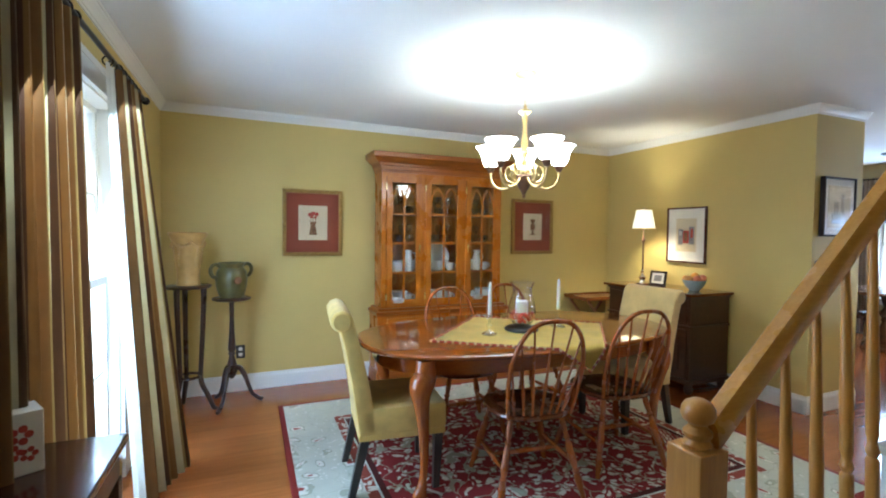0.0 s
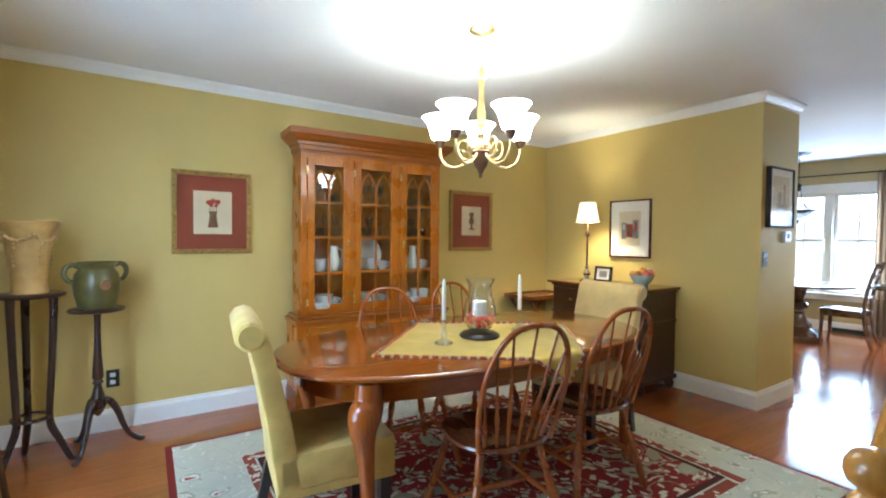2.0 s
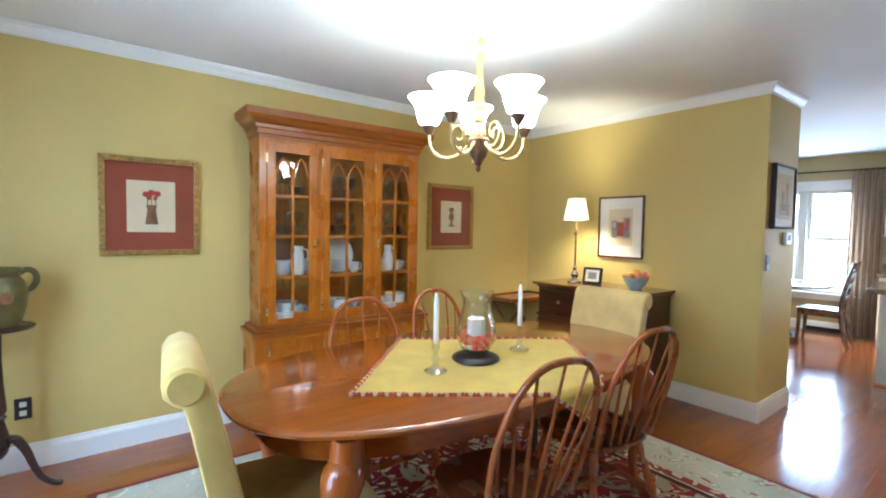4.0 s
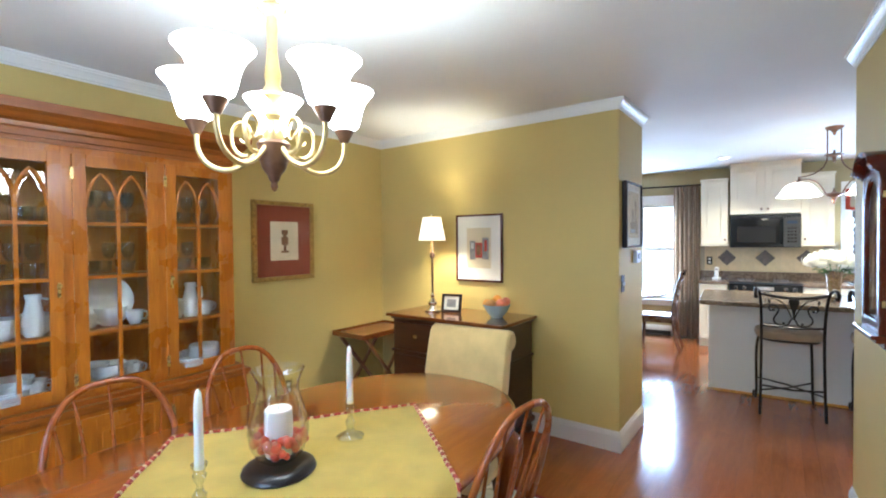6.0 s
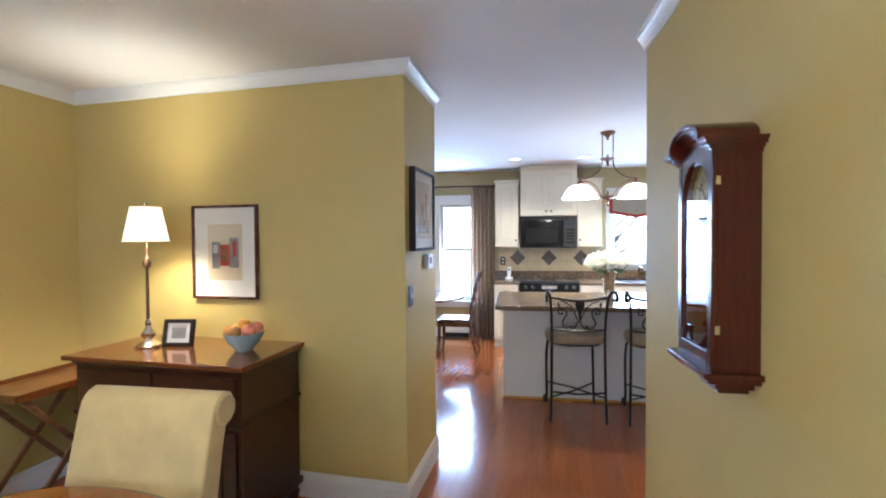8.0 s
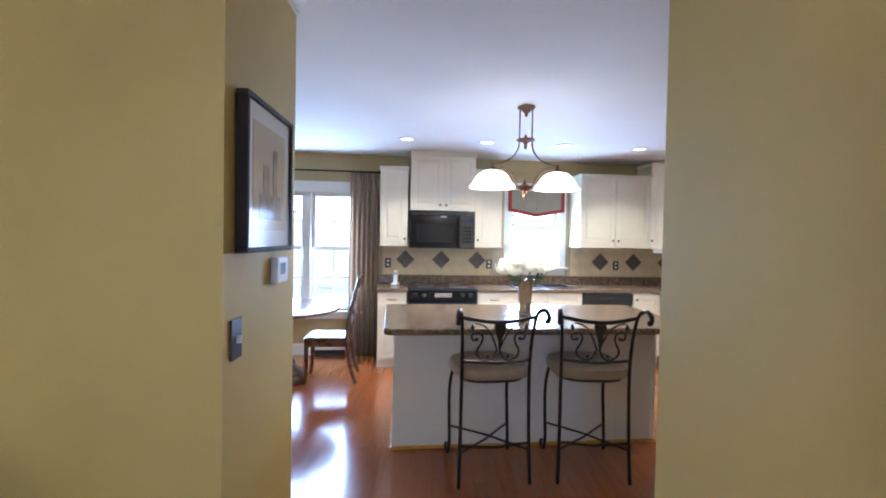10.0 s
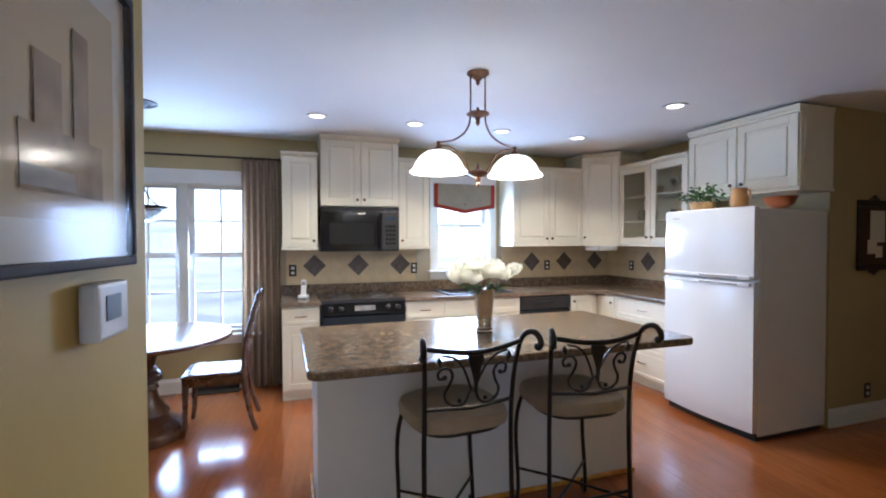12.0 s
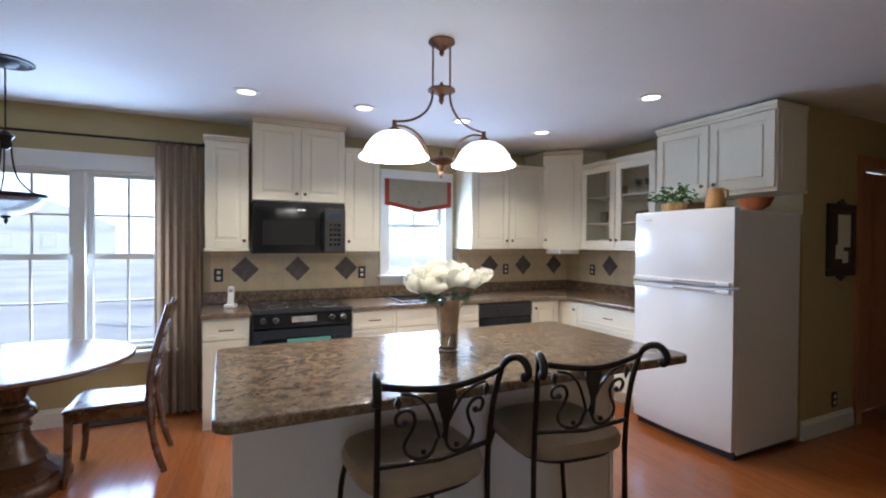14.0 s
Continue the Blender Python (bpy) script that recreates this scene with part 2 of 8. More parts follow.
M_PSHADE = glowing("lit_pendant_shade", (0.9, 0.88, 0.82), (1.0, 0.94, 0.84), 3.2)
M_LSHADE = glowing("lit_lampshade", (0.85, 0.80, 0.66), (1.0, 0.88, 0.62), 0.7)
M_CAN = glowing("lit_downlight", (0.9, 0.9, 0.9), (1.0, 0.95, 0.86), 6.0)
M_GLASS = glass("window_glass", (0.97, 0.99, 1.0))
M_CGLASS = glass("cabinet_glass", (0.95, 0.96, 0.95), face=0.07)
M_PICGLASS = glass("picture_glass", (0.98, 0.98, 0.98), 0.12, 0.07, 4.0, 0.012)
M_CLEAR = glass("clear_glass", (0.93, 0.94, 0.94), 0.02, 0.85, 1.5, 0.08)
M_THICK = glass("blown_glass", (0.97, 0.975, 0.975), 0.02, 0.9, 2.0, 0.05)
M_FROST = glass("frosted_bowl", (0.86, 0.88, 0.90), 0.35, 0.6, 2.0, 0.15)
M_CHINA = material("white_china", (0.86, 0.85, 0.82), 0.12)
M_CHINAB = paint("patterned_china", (0.76, 0.75, 0.74), 0.15, 0.18, 40, 0.02, 45)
M_WAX = material("ivory_wax", (0.82, 0.80, 0.72), 0.45, Subsurface_Weight=0.2)
M_BERRY = material("red_berries", (0.66, 0.075, 0.04), 0.35)
M_BERRY2 = material("pink_potpourri", (0.66, 0.22, 0.15), 0.5)
M_CERAM = paint("ochre_ceramic", (0.50, 0.30, 0.095), 0.4, 0.22, 30, 0.3, 9)
M_GREENJUG = paint("green_glazed_pot", (0.10, 0.085, 0.026), 0.3, 0.35, 40, 0.25, 12)
M_BOWL = paint("pale_blue_glaze", (0.36, 0.50, 0.50), 0.22, 0.08, 40, 0.04, 14)
M_FRUIT = [paint(n, c, 0.4, 0.25, 60, 0.1, 18) for n, c in (("orange_peel", (0.78, 0.34, 0.04)), ("apple_skin", (0.70, 0.22, 0.12)), ("pear_skin", (0.70, 0.46, 0.06)), ("lemon_skin", (0.80, 0.52, 0.04)), ("brown_pear", (0.46, 0.22, 0.05)))]
M_GILT = paint("gilt_frame", (0.36, 0.22, 0.06), 0.35, 0.4, 70, 0.5, 40)
bsdf(M_GILT).inputs["Metallic"].default_value = 0.5
M_REDMAT = paint("red_mat", (0.27, 0.058, 0.026), 0.85, 0.08, 300, 0.1)
M_CREAMMAT = paint("cream_paper", (0.68, 0.56, 0.36), 0.85, 0.06, 300, 0.1, 5)
M_WHITEMAT = paint("white_mat", (0.82, 0.77, 0.66), 0.85, 0.03, 300, 0.1, 5)
M_MAHFRAME = wood("mahogany_frame", (0.05, 0.012, 0.008), (0.13, 0.03, 0.018), 0.25, "z", 2.0, 0.3)
M_BLACKFRAME = paint("black_frame", (0.020, 0.010, 0.006), 0.62, 0.2, 90, 0.1)
bsdf(M_BLACKFRAME).inputs["Specular IOR Level"].default_value = 0.25
M_INKRED = paint("ink_red", (0.42, 0.05, 0.03), 0.8, 0.3, 200, 0.1, 30)
M_INKBROWN = paint("ink_brown", (0.20, 0.09, 0.035), 0.8, 0.3, 200, 0.1, 30)
M_INKGREY = paint("ink_grey", (0.25, 0.23, 0.22), 0.8, 0.25, 200, 0.1, 25)
M_INKTAN = paint("ink_tan", (0.46, 0.36, 0.24), 0.85, 0.3, 200, 0.1, 14)
M_INKPALE = paint("ink_pale", (0.52, 0.50, 0.46), 0.8, 0.15, 200, 0.1, 20)
M_BLACKGLOSS = material("black_enamel", (0.006, 0.006, 0.007), 0.12, spec=0.4)
M_BLACKGLASS = material("black_oven_glass", (0.02, 0.02, 0.021), 0.06, spec=0.4)
M_DARKPLASTIC = paint("dark_plastic", (0.02, 0.018, 0.016), 0.45, 0.15, 90, 0.1)
M_FRIDGE = paint("white_enamel", (0.76, 0.76, 0.75), 0.14, 0.02, 220, 0.05)
M_WHITEPL = material("white_plastic", (0.75, 0.74, 0.70), 0.35)
M_TILE = paint("beige_wall_tile", (0.60, 0.47, 0.28), 0.32, 0.10, 60, 0.12, 10)
M_GROUT = paint("grout", (0.42, 0.36, 0.26), 0.85, 0.08)
M_DIAMOND = paint("slate_accent_tile", (0.095, 0.07, 0.055), 0.35, 0.3, 60, 0.2, 25)
M_LEAF = paint("green_leaf", (0.055, 0.13, 0.03), 0.45, 0.4, 60, 0.1, 30)
M_PETAL = paint("white_petal", (0.80, 0.78, 0.66), 0.6, 0.04, 80, 0.1, 20)
M_BASKET = paint("wicker", (0.42, 0.25, 0.10), 0.7, 0.3, 60, 0.6, 60)
M_PITCHER = paint("tan_stoneware", (0.40, 0.22, 0.08), 0.35, 0.2, 40, 0.1, 12)
M_COPPER = paint("copper", (0.45, 0.15, 0.06), 0.3, 0.2, 40, 0.1, 12)
bsdf(M_COPPER).inputs["Metallic"].default_value = 0.7
M_CARPET = cloth("cream_stair_carpet", (0.62, 0.56, 0.44), 300, 0.1)
M_SNOW = paint("pale_ground", (0.78, 0.79, 0.80), 0.9, 0.15, 3, 0.2, 0.3)
# far house colours near white: window glare painted into siding, roof and panes
M_SIDINGWASH = paint("washed_out_siding", (0.94, 0.95, 0.96), 0.8, 0.02)
M_FARWASH = paint("washed_out_roof_and_panes", (0.93, 0.94, 0.95), 0.9, 0.02)
M_BARK = paint("bark", (0.14, 0.11, 0.09), 0.9, 0.3, 30, 0.5, 8)
M_STOVE2 = material("teal_towel", (0.10, 0.30, 0.26), 0.8)

tr_ = node(M_PETAL, "ShaderNodeBsdfTranslucent", Color=(0.92, 0.90, 0.80, 1))
mx = node(M_PETAL, "ShaderNodeMixShader", Fac=0.4)
link(M_PETAL, bsdf(M_PETAL).outputs[0], mx.inputs[1])
link(M_PETAL, tr_.outputs[0], mx.inputs[2])
link(M_PETAL, mx.outputs[0], M_PETAL.node_tree.nodes["Material Output"].inputs["Surface"])


def laminate():
    m = material("brown_laminate", (0.2, 0.13, 0.08), 0.16)
    v = coords(m)
    a, b = noisy(m, v, 27, 8, 0.72), noisy(m, v, 110, 6, 0.7)
    col = ramp(m, mixed(m, 0.35, a, b), [(0.36, (0.060, 0.036, 0.022)), (0.47, (0.135, 0.087, 0.052)), (0.54, (0.205, 0.143, 0.088)), (0.64, (0.31, 0.23, 0.148))])
    link(m, col, bsdf(m).inputs["Base Color"])
    r = node(m, "ShaderNodeMapRange", To_Min=0.12, To_Max=0.26)
    link(m, b, r.inputs["Value"])
    link(m, r.outputs[0], bsdf(m).inputs["Roughness"])
    return m


M_LAM = laminate()


def rug_material():
    """A hand-knotted floral carpet: red field, pale green-grey border with vine blossoms."""
    m = material("oriental_rug", (0.3, 0.05, 0.03), 0.95, spec=0.1)
    v = coords(m)
    sep = m.node_tree.nodes.new("ShaderNodeSeparateXYZ")
    link(m, v, sep.inputs[0])

    def math_(op, a, b=None):
        n = m.node_tree.nodes.new("ShaderNodeMath")
        n.operation = op
        for i, x in enumerate((a, b)):
            if x is None:
                continue
            if isinstance(x, (int, float)):
                n.inputs[i].default_value = x
            else:
                link(m, x, n.inputs[i])
        return n.outputs[0]

    edge = math_("MINIMUM", math_("SUBTRACT", 1.49, math_("ABSOLUTE", sep.outputs[0])), math_("SUBTRACT", 1.22, math_("ABSOLUTE", sep.outputs[1])))
    warp = node(m, "ShaderNodeTexNoise", Scale=4.0, Detail=3.0)
    link(m, v, warp.inputs["Vector"])
    wv = m.node_tree.nodes.new("ShaderNodeVectorMath")
    wv.operation = "MULTIPLY_ADD"
    wv.inputs[1].default_value = (0.34, 0.34, 0)
    link(m, warp.outputs["Color"], wv.inputs[0])
    link(m, v, wv.inputs[2])

    def blooms(scale, metric="F1", rand=0.75):
        n = node(m, "ShaderNodeTexVoronoi", Scale=scale, Randomness=rand)
        n.feature = metric
        link(m, wv.outputs[0], n.inputs["Vector"])
        return n

    big, small, vine = blooms(3.6), blooms(19.0), blooms(6.5, "DISTANCE_TO_EDGE")
    ripple = math_("MULTIPLY", math_("SINE", math_("MULTIPLY", big.outputs["Distance"], 60.0)), 0.5)
    petals = math_("LESS_THAN", math_("ADD", big.outputs["Distance"], math_("MULTIPLY", noisy(m, v, 24, 2), 0.14)), 0.33)
    heart = math_("LESS_THAN", big.outputs["Distance"], 0.07)
    buds = math_("LESS_THAN", small.outputs["Distance"], 0.36)
    stems = math_("LESS_THAN", vine.outputs["Distance"], 0.022)
    field = (0.27, 0.036, 0.034)
    sage, cream, dark = (0.46, 0.45, 0.34), (0.72, 0.66, 0.53), (0.09, 0.024, 0.02)
    inside = mixed(m, buds, field, cream)
    inside = mixed(m, stems, inside, (0.40, 0.36, 0.25))
    inside = mixed(m, petals, inside, mixed(m, math_("GREATER_THAN", ripple, 0.1), sage, (0.42, 0.40, 0.30)))
    inside = mixed(m, heart, inside, (0.34, 0.08, 0.05))
    border = mixed(m, math_("LESS_THAN", small.outputs["Distance"], 0.20), (0.60, 0.60, 0.50), (0.78, 0.76, 0.68))
    border = mixed(m, math_("LESS_THAN", vine.outputs["Distance"], 0.012), border, (0.50, 0.50, 0.40))
    bloom = blooms(6.0)
    bd = math_("ADD", bloom.outputs["Distance"], math_("MULTIPLY", noisy(m, v, 30, 2), 0.16))
    border = mixed(m, math_("LESS_THAN", bd, 0.36), border, (0.42, 0.42, 0.32))
    border = mixed(m, math_("LESS_THAN", bd, 0.29), border, (0.76, 0.73, 0.64))
    border = mixed(m, math_("LESS_THAN", bd, 0.19), border, (0.36, 0.08, 0.06))
    col = mixed(m, math_("GREATER_THAN", edge, 0.46), border, inside)
    col = mixed(m, math_("LESS_THAN", math_("ABSOLUTE", math_("SUBTRACT", edge, 0.46)), 0.018), col, dark)
    col = mixed(m, math_("LESS_THAN", math_("ABSOLUTE", math_("SUBTRACT", edge, 0.40)), 0.03), col, mixed(m, buds, (0.30, 0.07, 0.045), cream))
    col = mixed(m, math_("LESS_THAN", edge, 0.035), col, (0.22, 0.03, 0.025))
    worn = ramp(m, noisy(m, v, 3, 6), [(0.3, (0.8, 0.8, 0.8)), (0.7, (1, 1, 1))])
    link(m, mixed(m, 1.0, col, worn, "MULTIPLY"), bsdf(m).inputs["Base Color"])
    bump(m, noisy(m, v, 320, 2), 0.6, 0.003)
    return m


M_RUG = rug_material()


# ---- builders ----
def thing(name, label, category, m=None, group="", kind=""):
    ob = new(name)
    ob.empty_display_size = 0.1
    ob.matrix_world = m or Matrix()
    return tagged(ob, label, category, group, kind)


def solid(name, bm, mat, smooth=False):
    me = bpy.data.meshes.new(name)
    bm.to_mesh(me)
    bm.free()
    for mm in mat if isinstance(mat, (list, tuple)) else (mat,):
        me.materials.append(mm)
    if smooth:
        for p in me.polygons:
            p.use_smooth = True
        me.set_sharp_from_angle(angle=radians(40))
    return me


def part(name, bm, mat, parent, label="", smooth=False):
    ob = new(name, solid(name, bm, mat, smooth))
    ob.parent = parent
    return tagged(ob, label)


def setting(name, bm, mat, label, category, m=None):
    ob = new(name, solid(name, bm, mat))
    ob.matrix_world = m or Matrix()
    return tagged(ob, label, category, kind="structure")


def single(name, bm, mat, label, category, m=None, group="", smooth=False):
    ob = new(name, solid(name, bm, mat, smooth))
    ob.matrix_world = m or Matrix()
    return tagged(ob, label, category, group)


def box(bm, x0, x1, y0, y1, z0, z1, bevel=0.0, m=None):
    b = bmesh.new()
    v = [b.verts.new((x, y, z)) for z in (z0, z1) for y in (y0, y1) for x in (x0, x1)]
    for f in ((0, 2, 3, 1), (4, 5, 7, 6), (0, 1, 5, 4), (2, 6, 7, 3), (0, 4, 6, 2), (1, 3, 7, 5)):
        b.faces.new([v[i] for i in f])
    if bevel:
        bmesh.ops.bevel(b, geom=b.edges[:] + b.verts[:], offset=bevel, segments=2, affect="EDGES", profile=0.6)
    return join(bm, b, m)


def join(bm, b, m=None):
    if m is not None:
        b.transform(m)
    tmp = bpy.data.meshes.new("tmp")
    b.to_mesh(tmp)
    b.free()
    bm.from_mesh(tmp)
    bpy.data.meshes.remove(tmp)
    return bm


def boxes(*rows):
    bm = bmesh.new()
    for r in rows:
        box(bm, *r)
    return bm


def lathe(profile, seg=24, centre=(0, 0, 0), bm=None, m=None, squash=1.0):
    """A turned body: rows of radius and height, closed on the axis where the radius is 0."""
    bm = bm or bmesh.new()
    b = bmesh.new()
    rings = []
    for r, z in profile:
        if r < 1e-5:
            rings.append([b.verts.new((centre[0], centre[1], centre[2] + z))])
        else:
            rings.append([b.verts.new((centre[0] + r * math.cos(2 * math.pi * i / seg), centre[1] + squash * r * math.sin(2 * math.pi * i / seg), centre[2] + z)) for i in range(seg)])
    for p, q in zip(rings, rings[1:]):
        for i in range(seg):
            j = (i + 1) % seg
            if len(p) == 1 and len(q) > 1:
                b.faces.new((p[0], q[j], q[i]))
            elif len(q) == 1 and len(p) > 1:
                b.faces.new((p[i], p[j], q[0]))
            elif len(p) > 1:
                b.faces.new((p[i], p[j], q[j], q[i]))
    bmesh.ops.recalc_face_normals(b, faces=b.faces[:])
    return join(bm, b, m)


def tube(points, radii, seg=10, bm=None, closed=False, m=None, flat=1.0):
    """A round bar along points; radii is one number or one for each point."""
    bm = bm or bmesh.new()
    b = bmesh.new()
    pts = [Vector(p) for p in points]
    n = len(pts)
    rr = list(radii) if isinstance(radii, (list, tuple)) else [radii] * n
    if 5 <= n <= 14 and not closed:
        # round off the bends between the given points
        tang = []
        for i in range(n):
            a_, c_ = pts[max(0, i - 1)], pts[min(n - 1, i + 1)]
            near_ = min((pts[i] - a_).length or 1e9, (c_ - pts[i]).length or 1e9)
            tang.append((c_ - a_).normalized() * near_)
        fine, finer = [], []
        for i in range(n - 1):
            for k in range(4):
                t = k / 4
                h1, h2 = 2 * t ** 3 - 3 * t ** 2 + 1, t ** 3 - 2 * t ** 2 + t
                h3, h4 = -2 * t ** 3 + 3 * t ** 2, t ** 3 - t ** 2
                fine.append(pts[i] * h1 + tang[i] * h2 + pts[i + 1] * h3 + tang[i + 1] * h4)
                finer.append(rr[i] * (1 - t) + rr[i + 1] * t)
        pts, rr = fine + [pts[-1]], finer + [rr[-1]]
        n = len(pts)
    side = None
    rings = []
    for i, p in enumerate(pts):
        if closed:
            d = (pts[(i + 1) % n] - pts[i - 1]).normalized()
        else:
            d = (pts[min(i + 1, n - 1)] - pts[max(i - 1, 0)]).normalized()
        if side is None:
            side = d.cross(Vector((0, 0, 1)) if abs(d.z) < 0.9 else Vector((0, 1, 0))).normalized()
        side = (side - d * side.dot(d)).normalized()
        up = side.cross(d)
        rings.append([b.verts.new(p + rr[i] * (math.cos(2 * math.pi * k / seg) * side + flat * math.sin(2 * math.pi * k / seg) * up)) for k in range(seg)])
    pairs = list(zip(rings, rings[1:])) + ([(rings[-1], rings[0])] if closed else [])
    for p, q in pairs:
        for k in range(seg):
            j = (k + 1) % seg
            b.faces.new((p[k], p[j], q[j], q[k]))
    if not closed:
        b.faces.new(rings[0][::-1])
        b.faces.new(rings[-1])
    bmesh.ops.recalc_face_normals(b, faces=b.faces[:])
    return join(bm, b, m)


def turned(p0, p1, prof, seg=10, bm=None):
    """A turned spindle from p0 to p1: rows of share of the length and radius."""
    a, b = Vector(p0), Vector(p1)
    return tube([a.lerp(b, t) for t, r in prof], [r for t, r in prof], seg, bm)


def prism(outline, z0, z1, bm=None, m=None, bevel=0.0):
    bm = bm or bmesh.new()
    b = bmesh.new()
    lo, hi = [b.verts.new((x, y, z0)) for x, y in outline], [b.verts.new((x, y, z1)) for x, y in outline]
    b.faces.new(lo[::-1])
    top = b.faces.new(hi)
    n = len(lo)
    for i in range(n):
        b.faces.new((lo[i], lo[(i + 1) % n], hi[(i + 1) % n], hi[i]))
    bmesh.ops.recalc_face_normals(b, faces=b.faces[:])
    if bevel:
        ed = [e for e in b.edges if abs(e.verts[0].co.z - e.verts[1].co.z) < 1e-6]
        bmesh.ops.bevel(b, geom=ed, offset=bevel, segments=3, affect="EDGES", profile=0.5)
    return join(bm, b, m)


def slab(outline, rows, bm=None):
    """A flat body with a moulded edge: rows of inset and height round one outline, given as a function of the inset."""
    bm = bm or bmesh.new()
    rings = [[bm.verts.new((x, y, z)) for x, y in outline(d)] for d, z in rows]
    n = len(rings[0])
    for p, q in zip(rings, rings[1:]):
        for i in range(n):
            bm.faces.new((p[i], p[(i + 1) % n], q[(i + 1) % n], q[i]))
    bm.faces.new(rings[0][::-1])
    bm.faces.new(rings[-1])
    bmesh.ops.recalc_face_normals(bm, faces=bm.faces[:])
    return bm


def oval(a, b, power=2.0, seg=64):
    def ring(d=0.0):
        out = []
        for i in range(seg):
            t = 2 * math.pi * i / seg
            c, s = math.cos(t), math.sin(t)
            out.append(((a - d) * math.copysign(abs(c) ** (2 / power), c), (b - d) * math.copysign(abs(s) ** (2 / power), s)))
        return out
    return ring


YZ = Matrix(((0, 0, 1, 0), (1, 0, 0, 0), (0, 1, 0, 0), (0, 0, 0, 1)))  # outline (y, z) pushed along x
XZ = Matrix(((1, 0, 0, 0), (0, 0, -1, 0), (0, 1, 0, 0), (0, 0, 0, 1)))  # outline (x, z) pushed along -y


def ball(bm, centre, r, seg=10, squash=1.0, m=None):
    return lathe([(r * math.sin(math.pi * i / 6) if 0 < i < 6 else 0, -squash * r * math.cos(math.pi * i / 6)) for i in range(7)], seg, centre, bm, m)


def arc(cx, cy, r, a0, a1, n=12):
    return [(cx + r * math.cos(radians(a0 + (a1 - a0) * i / n)), cy + r * math.sin(radians(a0 + (a1 - a0) * i / n))) for i in range(n + 1)]


# ---- large structure ----
H, HD = 2.44, 2.40   # kitchen and dining room ceilings


def sweep(path, profile, close=False):
    """A moulding along a wall's foot or head: path in plan with the room on its left; profile rows of stand-off and height."""
    bm = bmesh.new()
    pts = [Vector(p) for p in path]
    rings = []
    for i, p in enumerate(pts):
        a = (p - pts[i - 1]).normalized() if i else (pts[1] - p).normalized()
        b = (pts[i + 1] - p).normalized() if i < len(pts) - 1 else a
        na, nb = Vector((-a.y, a.x)), Vector((-b.y, b.x))
        mid = (na + nb).normalized()
        k = 1 / max(0.3, mid.dot(na))
        rings.append([bm.verts.new((p.x + mid.x * d * k, p.y + mid.y * d * k, z)) for d, z in profile])
    for p, q in zip(rings, rings[1:]):
        for i in range(len(p) - 1):
            bm.faces.new((p[i], p[i + 1], q[i + 1], q[i]))
    for r in (rings[0], rings[-1]):
        bm.faces.new(r)
    bmesh.ops.recalc_face_normals(bm, faces=bm.faces[:])
    return bm


CROWN = [(0.0, HD - 0.070), (0.008, HD - 0.070), (0.009, HD - 0.061), (0.015, HD - 0.058), (0.022, HD - 0.044), (0.032, HD - 0.029), (0.040, HD - 0.020), (0.041, HD - 0.014), (0.048, HD - 0.011), (0.050, HD - 0.002), (0.0, HD - 0.002)]
BASE = [(0.0, 0.0), (0.017, 0.0), (0.017, 0.105), (0.013, 0.118), (0.009, 0.124), (0.006, 0.138), (0.0, 0.140)]

WY0, WY1, WZ0, WZ1 = 2.50, 3.92, 0.12, 2.03
setting("wall_west", boxes((0.70, 0.84, -0.6, WY0, 0, H), (0.70, 0.84, WY1, 5.31, 0, H), (0.70, 0.84, WY0, WY1, WZ1, H), (0.70, 0.84, WY0, WY1, 0, WZ0)), M_WALL, "gold-tan painted wall round the tall window", "wall")
NR = pose(5.5, 5.31, 0, 0, 0, 1.25) @ pose(-5.5, -5.31, 0)   # the far wall runs in slightly towards the window
setting("wall_north", boxes((0.60, 5.53, 5.31, 5.45, 0, H)), M_WALL, "gold-tan painted dining room wall", "wall", NR)
setting("wall_partition", boxes((5.50, 6.14, 3.10, 5.45, 0, H)), M_WALL, "thick gold-tan partition between dining room and kitchen", "wall")
SW_ = pose(5.5, 1.906, 0, 0, 0, 4.2) @ pose(-5.5, -1.906, 0)   # the clock wall runs with the kitchen
setting("wall_stair", boxes((3.90, 5.50, 1.786, 1.906, 0, H)), M_WALL, "tan wall beside the stairs, with a clock on it", "wall", SW_)
setting("wall_south", boxes((0.70, 5.38, -0.74, -0.60, 0, H)), M_WALL, "plain tan wall behind the entry", "wall")
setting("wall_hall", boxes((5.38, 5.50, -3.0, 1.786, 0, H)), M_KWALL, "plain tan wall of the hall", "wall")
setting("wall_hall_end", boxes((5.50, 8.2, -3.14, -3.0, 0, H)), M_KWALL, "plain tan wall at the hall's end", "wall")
NW = (3.24, 4.40, 0.56, 1.97)   # nook window opening, along the wall and up
SW = (0.69, 1.32, 1.12, 2.04)   # sink window opening
UB = 9.92
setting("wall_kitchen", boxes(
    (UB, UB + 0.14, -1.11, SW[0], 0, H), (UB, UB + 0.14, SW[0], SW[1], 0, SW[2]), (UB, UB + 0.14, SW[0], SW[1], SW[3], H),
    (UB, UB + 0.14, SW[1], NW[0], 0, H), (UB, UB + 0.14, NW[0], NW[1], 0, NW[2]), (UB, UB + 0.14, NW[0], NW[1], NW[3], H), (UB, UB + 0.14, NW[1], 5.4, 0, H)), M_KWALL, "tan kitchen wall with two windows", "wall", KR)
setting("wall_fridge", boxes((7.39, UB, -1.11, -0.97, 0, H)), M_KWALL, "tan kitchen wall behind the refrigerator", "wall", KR)
